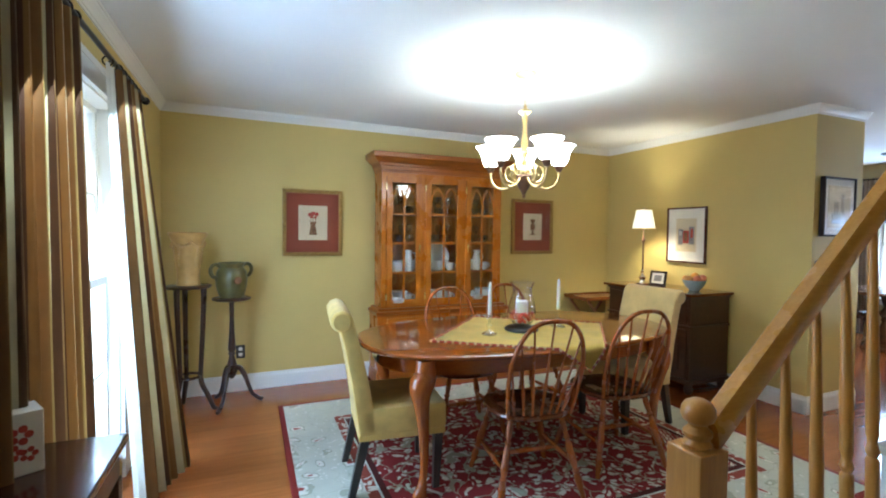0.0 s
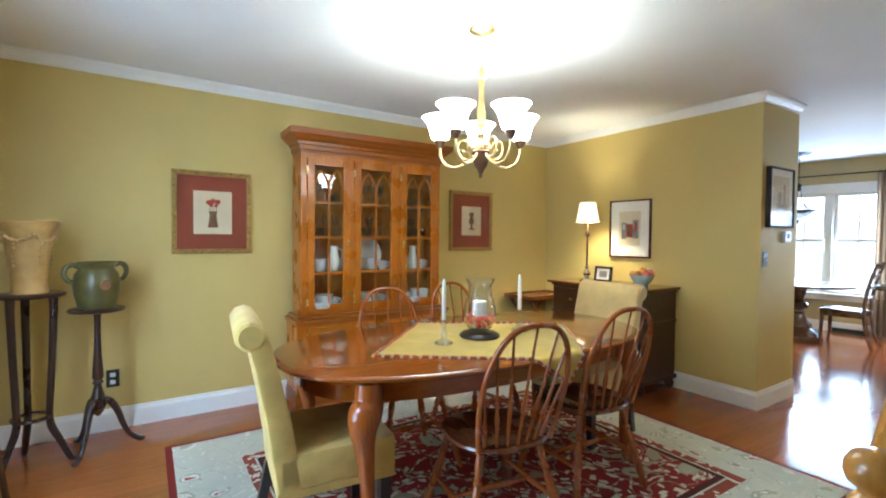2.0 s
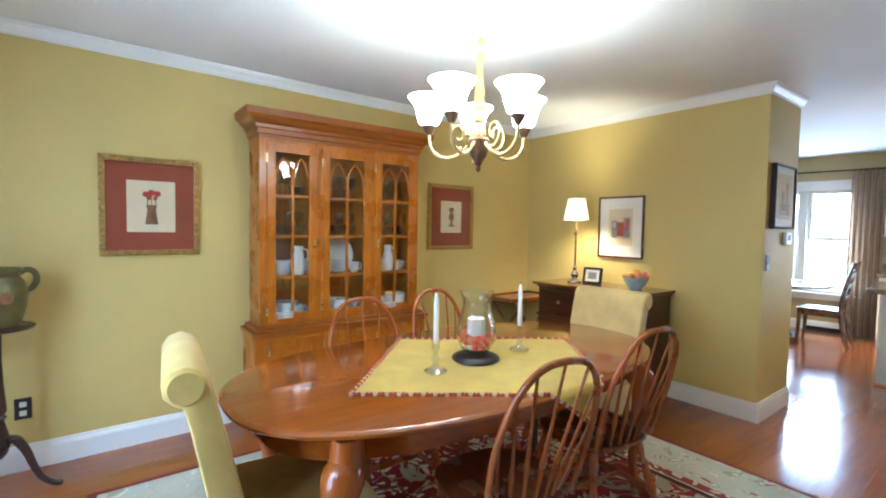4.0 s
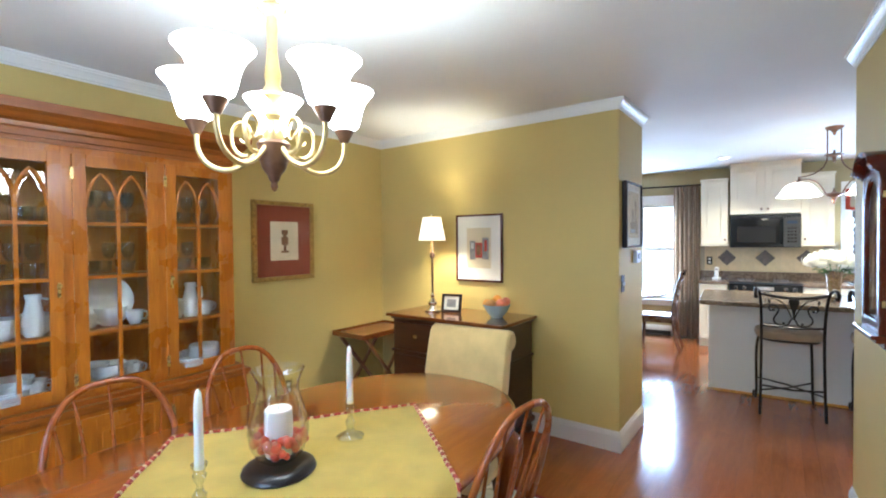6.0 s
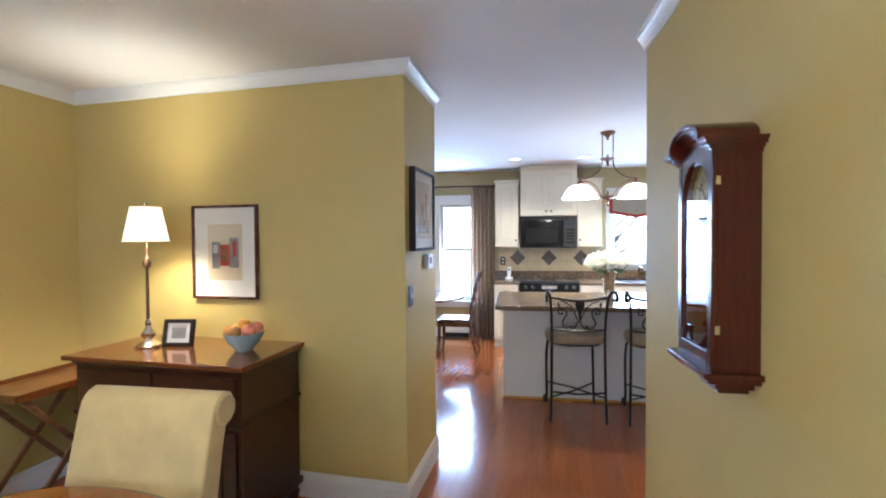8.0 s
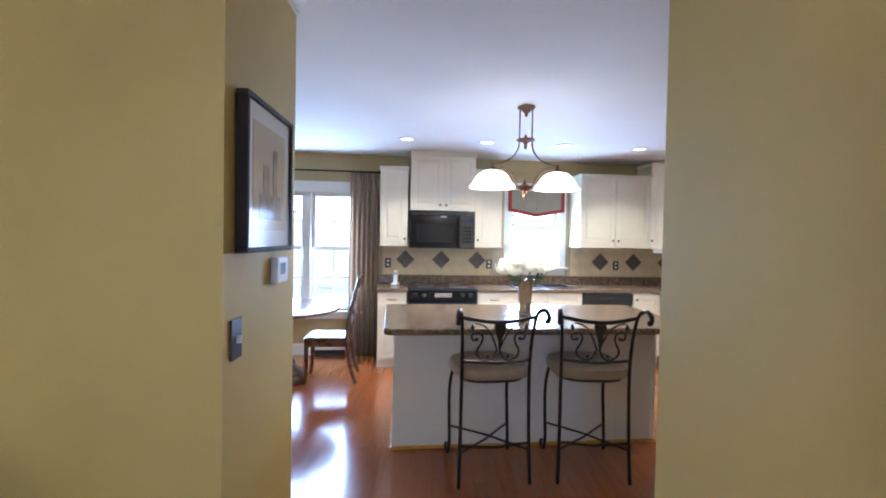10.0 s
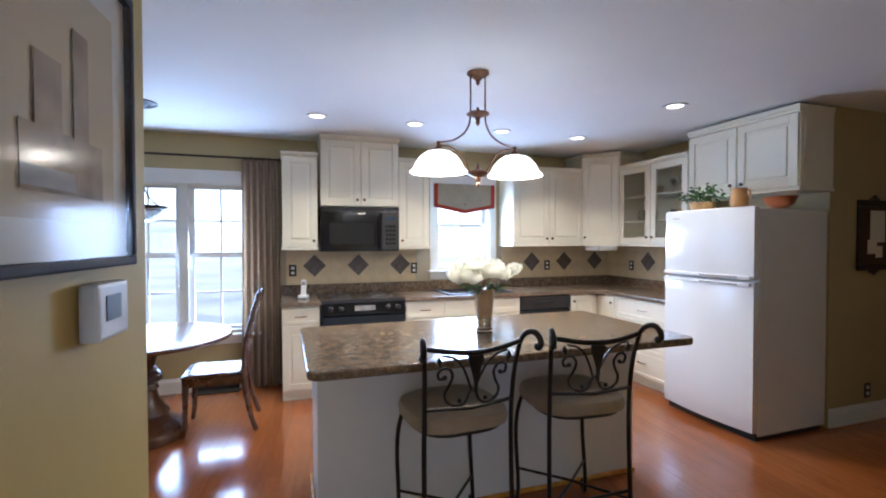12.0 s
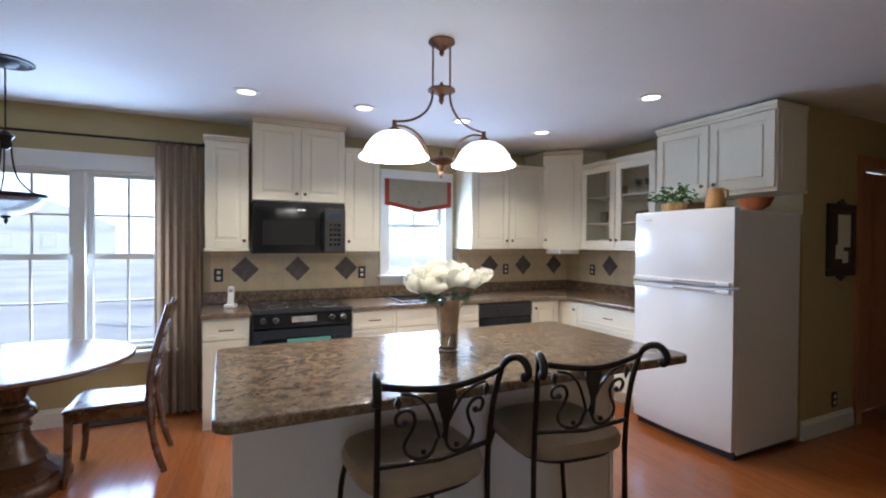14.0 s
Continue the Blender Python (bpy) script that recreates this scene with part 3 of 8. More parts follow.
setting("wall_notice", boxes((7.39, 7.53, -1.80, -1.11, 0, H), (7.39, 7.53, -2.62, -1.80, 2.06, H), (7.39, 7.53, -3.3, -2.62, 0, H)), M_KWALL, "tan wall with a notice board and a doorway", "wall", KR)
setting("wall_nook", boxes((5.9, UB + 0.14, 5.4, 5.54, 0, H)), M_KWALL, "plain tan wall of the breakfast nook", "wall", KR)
setting("ceiling", boxes((0.70, 6.14, -3.2, 5.8, HD, H + 0.1), (6.14, 10.4, -3.2, 5.8, H, H + 0.1)), M_CEIL, "smooth white ceiling", "ceiling")
ground = setting("ground", boxes((-400, 400, -400, 400, -0.9, -0.45)), M_SNOW, "pale open ground outside", "ground")
setting("crown_moulding", sweep([(6.14, 3.1), (5.5, 3.1), (5.5, 5.31), (0.84, 5.208), (0.84, -0.6)], CROWN), M_TRIM, "white stepped crown moulding", "moulding")
setting("crown_moulding", sweep([(3.90, 1.906), (5.5, 1.906)], CROWN), M_TRIM, "white stepped crown moulding", "moulding", SW_)
setting("baseboard", sweep([(6.14, 3.1), (5.5, 3.1), (5.5, 5.31), (0.84, 5.208), (0.84, 3.94)], BASE), M_TRIM, "white moulded baseboard", "baseboard")
setting("baseboard", sweep([(3.90, 1.906), (5.5, 1.906)], BASE), M_TRIM, "white moulded baseboard", "baseboard", SW_)
setting("baseboard", sweep([(5.5, 1.80), (5.5, -2.9)], BASE), M_TRIM, "white moulded baseboard", "baseboard")
setting("baseboard", sweep([(UB, 2.96), (UB, 5.4), (6.3, 5.4)], BASE), M_TRIM, "white moulded baseboard", "baseboard", KR)
setting("baseboard", sweep([(7.39, -1.70), (7.39, -0.98)], BASE), M_TRIM, "white moulded baseboard", "baseboard", KR)


def window(name, label, m, w, z0, z1, sashes, casing, stool, muntins=True):
    """A double-hung window in the plane x = 0, seen from -x; y along the wall, glass set back."""
    win = thing(name, label, "window", m, kind="structure")
    h = w / 2
    c = casing
    part("casing", boxes((-0.022, 0, -h - c, -h, z0 - 0.02, z1 + c), (-0.022, 0, h, h + c, z0 - 0.02, z1 + c), (-0.026, 0, -h - c, h + c, z1 + c, z1 + c + 0.03), (-0.022, 0, -h, h, z1, z1 + c)), M_TRIM, win)
    if stool:
        part("sill", boxes((-0.075, 0.10, -h - c - 0.03, h + c + 0.03, z0 - 0.045, z0 - 0.02, 0.006), (-0.02, 0, -h - c, h + c, z0 - 0.12, z0 - 0.045)), M_TRIM, win)
    n = sashes
    gap = 0.075
    sw = (w - gap * (n - 1)) / n
    for i in range(n - 1):
        y = -h + (i + 1) * sw + i * gap
        part("mullion", boxes((0.0, 0.12, y, y + gap, z0, z1)), M_TRIM, win)
    for i in range(n):
        ya = -h + i * (sw + gap)
        yb = ya + sw
        zm = z0 + (z1 - z0) * 0.52
        for k, (za, zb, x) in enumerate(((z0, zm + 0.02, 0.05), (zm - 0.02, z1, 0.085))):
            f = 0.042
            s = part("sash", boxes((x, x + 0.03, ya, ya + f, za, zb), (x, x + 0.03, yb - f, yb, za, zb), (x, x + 0.03, ya + f, yb - f, za, za + f), (x, x + 0.03, ya + f, yb - f, zb - f, zb)), M_TRIM, win)
            ym, zc = (ya + yb) / 2, (za + zb) / 2
            if muntins:
                part("muntin", boxes((x + 0.006, x + 0.022, ym - 0.008, ym + 0.008, za + f, zb - f)), M_TRIM, s)
                part("muntin", boxes((x + 0.007, x + 0.021, ya + f, yb - f, zc - 0.008, zc + 0.008)), M_TRIM, s)
            g = part("pane", boxes((x + 0.012, x + 0.016, ya + f, yb - f, za + f, zb - f)), M_GLASS, s)
            g.visible_shadow = False
    part("jamb", boxes((0.0, 0.14, -h - 0.002, -h + 0.012, z0, z1), (0.0, 0.14, h - 0.012, h + 0.002, z0, z1), (0.0, 0.14, -h, h, z1 - 0.012, z1 + 0.002), (0.0, 0.14, -h, h, z0 - 0.002, z0 + 0.012)), M_TRIM, win)
    return win


window("window_1", "tall white-framed window flooded with daylight", pose(0.84, (WY0 + WY1) / 2, 0, 0, 0, 180), WY1 - WY0, WZ0, WZ1, 2, 0.09, False)
window("window_2", "white double window of the breakfast nook", KR @ pose(UB, (NW[0] + NW[1]) / 2, 0), NW[1] - NW[0], NW[2], NW[3], 2, 0.10, True)
window("window_3", "white double-hung window over the sink", KR @ pose(UB, (SW[0] + SW[1]) / 2, 0), SW[1] - SW[0], SW[2], SW[3], 1, 0.085, True)

# a doorway with a stained door
door = thing("door_1", "stained wooden door with black hinges, shut", "door", KR, kind="structure")
part("casing", boxes((7.368, 7.39, -1.80, -1.72, 0, 2.06), (7.368, 7.39, -2.70, -2.62, 0, 2.06), (7.364, 7.39, -2.70, -1.72, 2.06, 2.14)), M_DOORW, door)
part("jamb", boxes((7.39, 7.55, -1.815, -1.79, 0, 2.06), (7.39, 7.55, -2.63, -2.605, 0, 2.06)), M_DOORW, door)
leaf = part("leaf", boxes((7.50, 7.54, -2.60, -1.82, 0.008, 2.045, 0.003)), M_DOORW, door)
for za, zb in ((0.22, 0.9), (1.06, 1.9)):
    for ya, yb in ((-2.50, -2.26), (-2.16, -1.92)):
        part("panel", boxes((7.492, 7.50, ya, yb, za, zb, 0.004)), M_DOORW, leaf)
for z in (0.35, 1.05, 1.80):
    part("hinge", boxes((7.488, 7.50, -1.845, -1.80, z - 0.045, z + 0.045, 0.002)), M_IRON, door)

# stairs
stairs = thing("staircase", "carpeted stairs with white risers", "stairs", kind="structure")
for i in range(9):
    x = 2.62 + 0.225 * i
    part("riser", boxes((x, x + 0.02, 0.80, 1.66, 0.19 * i, 0.19 * (i + 1) - 0.03)), M_TRIM, stairs)
    part("tread", boxes((x - 0.03, x + 0.225, 0.80, 1.70, 0.19 * (i + 1) - 0.03, 0.19 * (i + 1), 0.008)), M_CARPET, stairs)
    part("stringer", boxes((x, x + 0.225, 1.66, 1.69, 0, 0.19 * (i + 1) - 0.03)), M_TRIM, stairs)
setting("wall_stairwell", boxes((2.62, 5.38, 0.66, 0.80, 0, H)), M_WALL, "plain tan wall along the stairs", "wall")

# banister
NX, NY = 2.50, 1.70
rail = thing("banister", "honey oak banister with square newel and turned balusters", "banister", kind="structure")
part("newel_post", boxes((NX - 0.047, NX + 0.047, NY - 0.047, NY + 0.047, 0, 0.88, 0.004)), M_OAKZ, rail)
part("newel_cap", lathe([(0, 0.875), (0.030, 0.879), (0.034, 0.888), (0.028, 0.895), (0.027, 0.901), (0.032, 0.908), (0.033, 0.917), (0.026, 0.924), (0.021, 0.930), (0.022, 0.936), (0.034, 0.945), (0.039, 0.958), (0.038, 0.972), (0.030, 0.986), (0.016, 0.994), (0, 0.996)], 24, (NX, NY, 0)), M_OAKZ, rail, smooth=True)
SL = 0.19 / 0.225
RAILZ = lambda x: 0.83 + SL * (x - NX)
prof = [(-0.030, -0.030), (0.030, -0.030), (0.034, -0.010), (0.030, 0.014), (0.018, 0.028), (-0.018, 0.028), (-0.030, 0.014), (-0.034, -0.010)]
bm = bmesh.new()
ends = [[bm.verts.new((x, NY + a, RAILZ(x) + 0.05 + b * 1.25)) for a, b in prof] for x in (NX + 0.03, 3.86)]
for i in range(8):
    bm.faces.new((ends[0][i], ends[0][(i + 1) % 8], ends[1][(i + 1) % 8], ends[1][i]))
bm.faces.new(ends[0]), bm.faces.new(ends[1][::-1])
bmesh.ops.recalc_face_normals(bm, faces=bm.faces[:])
part("handrail", bm, M_OAK, rail, smooth=True)
for i in range(10):
    x = NX + 0.19 + 0.13 * i
    z0 = 0.19 * max(1, math.floor((x + 0.03 - 2.62) / 0.225) + 1) if x > 2.59 else 0.0
    z1 = RAILZ(x) + 0.02
    L = z1 - z0
    part("baluster", turned((x, NY - 0.03, z0), (x, NY - 0.0, z1), [(0, 0.017), (0.18, 0.017), (0.19, 0.011), (0.21, 0.018), (0.24, 0.012), (0.27, 0.016), (0.45, 0.017), (0.8, 0.012), (1, 0.010)], 10), M_OAKZ, rail, smooth=True)


# ---- things: dining room ----
rug = single("rug", slab(lambda d: [(x, y) for x, y in ((-1.49 + d, -1.22 + d), (1.49 - d, -1.22 + d), (1.49 - d, 1.22 - d), (-1.49 + d, 1.22 - d))], [(0, 0.001), (0, 0.008), (0.004, 0.011)]), M_RUG, "red floral oriental rug with a pale sage border", "rug", pose(3.19, 3.49, 0))

TC = (3.14, 3.50)
table = thing("dining_table", "polished oval cherry dining table with cabriole legs", "table", pose(*TC, 0.011))
top = oval(1.07, 0.565, 2.5, 72)
part("tabletop", slab(top, [(0.035, 0.722), (0.010, 0.727), (0.0, 0.735), (0.0, 0.744), (0.008, 0.751), (0.022, 0.754)]), M_TABLE, table, smooth=True)
part("apron", slab(oval(0.97, 0.465, 2.7, 72), [(0, 0.63), (0, 0.722)]), M_TABLE, table, smooth=True)
for sx in (-1, 1):
    for sy in (-1, 1):
        bx, by = sx * 0.80, sy * 0.36
        d = Vector((sx * 0.8, sy * 0.6)).normalized()
        pts, rad = [], []
        for z, o, r in ((0.72, 0.0, 0.052), (0.63, 0.0, 0.060), (0.595, 0.03, 0.067), (0.55, 0.040, 0.056), (0.49, 0.032, 0.042), (0.40, 0.018, 0.033), (0.28, 0.004, 0.027), (0.14, 0.002, 0.022), (0.06, 0.018, 0.025), (0.03, 0.035, 0.036), (0.012, 0.038, 0.040), (0.0, 0.036, 0.034)):
            pts.append((bx + d.x * o, by + d.y * o, z))
            rad.append(r)
        part("leg", tube(pts, rad, 14), M_TABLEZ, table, smooth=True)


def windsor(m, group):
    ch = thing("windsor_chair", "hoop-backed wooden windsor chair with turned legs", "chair", m, group)
    seat = oval(0.225, 0.215, 2.6, 40)
    bm = slab(seat, [(0.05, 0.405), (0.012, 0.420), (0, 0.436), (0.006, 0.446), (0.03, 0.448), (0.09, 0.440), (0.15, 0.436)])
    part("seat", bm, M_SEAT, ch, smooth=True)
    leg = [(0, 0.012), (0.12, 0.016), (0.22, 0.021), (0.30, 0.014), (0.33, 0.021), (0.36, 0.013), (0.44, 0.022), (0.62, 0.019), (0.70, 0.012), (0.73, 0.020), (0.76, 0.012), (0.88, 0.018), (1.0, 0.013)]
    feet = {}
    for sx in (-1, 1):
        for sy in (-1, 1):
            a, b = Vector((sx * 0.235, sy * 0.225, 0)), Vector((sx * 0.14, sy * 0.135, 0.42))
            feet[sx, sy] = (a, b)
            part("leg", turned(a, b, leg, 12), M_WINDSOR, ch, smooth=True)
    st = [(0, 0.008), (0.2, 0.011), (0.5, 0.016), (0.8, 0.011), (1, 0.008)]
    mids = []
    for sx in (-1, 1):
        p, q = feet[sx, -1][0].lerp(feet[sx, -1][1], 0.42), feet[sx, 1][0].lerp(feet[sx, 1][1], 0.42)
        mids.append((p + q) / 2)
        part("stretcher", turned(p, q, st, 10), M_WINDSOR, ch, smooth=True)
    part("stretcher", turned(mids[0], mids[1], st, 10), M_WINDSOR, ch, smooth=True)

    def hoop(t):
        a = math.pi * t
        w = 0.222
        x = -math.copysign(abs(math.cos(a)) ** 0.72, math.cos(a)) * w
        up = max(0.0, math.sin(a)) ** 0.78
        x *= 1 - 0.22 * (1 - up) ** 2
        return Vector((x, -0.165 - 0.155 * up - 0.03 * (1 - (x / w) ** 2) * (1 - up), 0.44 + 0.515 * up))
    part("hoop", tube([hoop(i / 40) for i in range(41)], 0.0115, 10), M_WINDSOR, ch, smooth=True)
    for k in range(7):
        f = (k - 3) / 3.0
        t = 0.5 + f * 0.335
        e = hoop(t)
        b = Vector((0.135 * f, -0.19 + 0.03 * f * f, 0.44))
        part("spindle", turned(b, e, [(0, 0.0065), (0.15, 0.0075), (0.32, 0.0115), (0.40, 0.0075), (0.6, 0.006), (1, 0.0045)], 8), M_WINDSOR, ch, smooth=True)
    return ch


w1 = windsor(pose(2.90, 3.06, 0.012, 0, 0, -8), "windsor chairs round the table")
for x, y, rz in ((3.56, 3.13, -6), (2.868, 3.81, 176), (3.45, 3.89, 184)):
    copy_thing(w1, pose(x, y, 0.012, 0, 0, rz))


def parsons(m, label, mat):
    """Upholstered chair facing +x with a rolled top."""
    ch = thing("upholstered_chair", label, "chair", m, "upholstered chairs at the table ends")
    w = 0.235
    part("seat", boxes((-0.22, 0.25, -w, w, 0.33, 0.47, 0.022)), mat, ch, smooth=True)
    part("skirt", boxes((-0.215, 0.245, -w + 0.003, w - 0.003, 0.30, 0.335, 0.006)), mat, ch)
    line = [(-0.125, 0.36), (-0.165, 0.60), (-0.212, 0.80), (-0.238, 0.90), (-0.250, 0.940), (-0.270, 0.965), (-0.302, 0.978), (-0.338, 0.966), (-0.358, 0.934), (-0.354, 0.900), (-0.332, 0.878), (-0.308, 0.866), (-0.292, 0.80), (-0.252, 0.60), (-0.212, 0.33), (-0.125, 0.33)]
    part("backrest", prism([(x, z) for x, z in line], -w, w, None, XZ, 0.008), mat, ch, smooth=True)
    for sy in (-1, 1):
        part("roll_end", tube([(-0.303, sy * (w - 0.001), 0.922), (-0.303, sy * (w + 0.006), 0.922)], [0.05, 0.042], 18), mat, ch, smooth=True)
    for sx, x0, x1 in ((-1, -0.25, -0.18), (1, 0.20, 0.21)):
        for sy in (-1, 1):
            bm = bmesh.new()
            b = bmesh.new()
            ring = []
            for z, x, h in ((0.0, x0, 0.017), (0.31, x1, 0.024)):
                ring.append([b.verts.new((x + dx * h, sy * (w - 0.03) + dy * h, z)) for dx, dy in ((-1, -1), (1, -1), (1, 1), (-1, 1))])
            for i in range(4):
                b.faces.new((ring[0][i], ring[0][(i + 1) % 4], ring[1][(i + 1) % 4], ring[1][i]))
            b.faces.new(ring[0][::-1]), b.faces.new(ring[1])
            part("leg", join(bm, b), M_EBONY, ch, "black tapered leg")
    return ch


parsons(pose(2.25, 3.42, 0.012, 0, 0, -6), "gold velvet parsons chair with rolled back and black legs", M_GOLDCLOTH)
parsons(pose(4.07, 3.54, 0.012, 0, 0, 184), "cream velvet parsons chair with rolled back and black legs", M_CREAMCLOTH)

# tablecloth laid as a diamond, with its near corner hanging over the table's edge
def tablecloth():
    a, b, c, d = (Vector((2.45, 3.345)), Vector((3.02, 3.935)), Vector((3.765, 3.455)), Vector((3.235, 2.80)))
    n = 34
    bm = bmesh.new()
    edge_y = lambda x: TC[1] - 0.565 * max(0.0, 1 - (abs(x - TC[0]) / 1.07) ** 2.5) ** (1 / 2.5)
    grid = []
    for i in range(n + 1):
        row = []
        for j in range(n + 1):
            s, t = i / n, j / n
            p = (a * (1 - s) + b * s) * (1 - t) + (d * (1 - s) + c * s) * t
            over = edge_y(p.x) - p.y
            z = 0.768 + 0.0012 * math.sin(21 * s + 9 * t) + 0.001 * math.sin(17 * t - 5 * s)
            y = p.y
            if over > -0.02:
                k = over + 0.02
                y = p.y + k - min(k, 0.03) * 0.9
                z -= max(0.0, k - 0.012) * 0.97
            row.append(bm.verts.new((p.x, y, z)))
        grid.append(row)
    for i in range(n):
        for j in range(n):
            bm.faces.new((grid[i][j], grid[i + 1][j], grid[i + 1][j + 1], grid[i][j + 1]))
    border = [grid[0][j].co.copy() for j in range(n + 1)] + [grid[i][n].co.copy() for i in range(1, n + 1)] + [grid[n][j].co.copy() for j in range(n - 1, -1, -1)] + [grid[i][0].co.copy() for i in range(n - 1, 0, -1)]
    bmesh.ops.solidify(bm, geom=bm.faces[:], thickness=0.003)
    cl = thing("tablecloth", "yellow square cloth with a red tasselled fringe, on the dining table", "tablecloth")
    part("cloth", bm, M_YCLOTH, cl, smooth=True)
    red, pale = bmesh.new(), bmesh.new()
    for i, p in enumerate(border):
        for k in range(2):
            q = p.lerp(border[(i + 1) % len(border)], k / 2)
            box(red if (i * 2 + k) % 3 else pale, -0.006, 0.006, -0.006, 0.006, -0.006, 0.008, 0.003, Matrix.Translation(q) @ pose(0, 0, 0, 20 * (i % 4), 15 * k, 37 * i))
    tagged(part("fringe", red, M_FRINGE, cl, "dark red tassels"), kind="stuff")
    tagged(part("fringe_bead", pale, M_FRINGE2, cl, "straw-coloured tassels"), kind="stuff")


tablecloth()

# hurricane lamp with candle on a dark plinth
TZ = 0.7695
hur = thing("hurricane_lamp", "clear glass hurricane with white candle, potpourri and dark base", "candle holder", pose(3.10, 3.425, TZ))
part("base", lathe([(0, 0), (0.102, 0), (0.108, 0.006), (0.104, 0.016), (0.088, 0.026), (0.066, 0.032), (0, 0.034)], 32), M_EBONY, hur, smooth=True)
g = part("glass_chimney", lathe([(0.045, 0.036), (0.068, 0.055), (0.084, 0.088), (0.089, 0.125), (0.083, 0.165), (0.068, 0.215), (0.060, 0.248), (0.062, 0.272), (0.074, 0.300), (0.079, 0.308), (0.076, 0.309), (0.071, 0.300), (0.058, 0.272), (0.056, 0.248), (0.064, 0.215), (0.079, 0.165), (0.085, 0.125), (0.080, 0.088)], 32), M_THICK, hur, smooth=True)
g.visible_shadow = False
part("candle", lathe([(0, 0.05), (0.038, 0.05), (0.040, 0.06), (0.040, 0.186), (0.036, 0.190), (0.012, 0.184), (0, 0.183)], 24), M_WAX, hur, smooth=True)
part("wick", tube([(0, 0, 0.182), (0.002, 0, 0.197)], 0.0014, 6), M_EBONY, hur)
pot, pot2 = bmesh.new(), bmesh.new()
rnd = random.Random(3)
for i in range(46):
    a, r = rnd.uniform(0, 6.28), rnd.uniform(0.050, 0.072)
    z = rnd.uniform(0.066, 0.120)
    ball(pot if i % 3 else pot2, (r * math.cos(a), r * math.sin(a), z), rnd.uniform(0.010, 0.016), 7)
tagged(part("potpourri", pot, M_BERRY, hur, "red dried petals", True), kind="stuff")
tagged(part("potpourri_pale", pot2, M_BERRY2, hur, "pink dried petals", True), kind="stuff")

cs = thing("candlestick", "cut glass candlestick with a tall white taper candle", "candlestick", pose(2.847, 3.385, TZ), "candlesticks on the tablecloth")
part("holder", lathe([(0, 0), (0.046, 0), (0.048, 0.006), (0.036, 0.012), (0.016, 0.022), (0.010, 0.034), (0.015, 0.046), (0.017, 0.056), (0.009, 0.068), (0.008, 0.082), (0.014, 0.094), (0.017, 0.106), (0.012, 0.116), (0.018, 0.126), (0.020, 0.134), (0, 0.134)], 16), glass("cut_glass", (0.93, 0.94, 0.94), 0.03, 0.85, 1.6, 0.10), cs, smooth=True)
part("taper", lathe([(0, 0.120), (0.0115, 0.120), (0.0105, 0.28), (0.008, 0.31), (0.003, 0.322), (0, 0.323)], 16), M_WAX, cs, smooth=True)
part("wick", tube([(0, 0, 0.32), (0.001, 0, 0.333)], 0.001, 6), M_EBONY, cs)
copy_thing(cs, pose(3.385, 3.428, TZ, 0, 0, 40))


# chandelier
chand = thing("chandelier", "five-arm gilt chandelier with lit alabaster bell shades", "chandelier", pose(*CH, -0.028) @ Matrix.Diagonal((0.955, 0.955, 1, 1)))
HC = HD + 0.028
part("canopy", lathe([(0, HC - 0.001), (0.072, HC - 0.001), (0.072, HC - 0.010), (0.058, HC - 0.022), (0.030, HC - 0.030), (0.012, HC - 0.036), (0, HC - 0.038)], 28), M_CHAND, chand, smooth=True)
for i in range(8):
    z = HC - 0.040 - i * 0.0265
    ring = [(0.0085 * math.cos(2 * math.pi * k / 12), 0, z - 0.014 + 0.0165 * math.sin(2 * math.pi * k / 12)) for k in range(12)]
    part("chain_link", tube(ring, 0.0022, 6, None, True, pose(0, 0, 0, 0, 0, 90 * (i % 2))), M_CHAND, chand)
part("column", lathe([(0, 2.225), (0.012, 2.225), (0.014, 2.205), (0.040, 2.192), (0.046, 2.182), (0.030, 2.170), (0.016, 2.160), (0.018, 2.125), (0.015, 2.105), (0.016, 2.06), (0.020, 2.02), (0.026, 1.985), (0.022, 1.955), (0.030, 1.942), (0.030, 1.925), (0.018, 1.912), (0.016, 1.88), (0.028, 1.865), (0.018, 1.85), (0.028, 1.835), (0.034, 1.81), (0.030, 1.785), (0, 1.78)], 22), M_CHAND, chand, smooth=True)
part("bowl", lathe([(0, 1.79), (0.046, 1.788), (0.052, 1.778), (0.048, 1.766), (0.046, 1.735), (0.036, 1.705), (0.020, 1.685), (0.016, 1.672), (0.009, 1.664), (0.012, 1.652), (0.006, 1.640), (0, 1.636)], 22), M_BRONZE, chand, "bronze centre bowl", True)
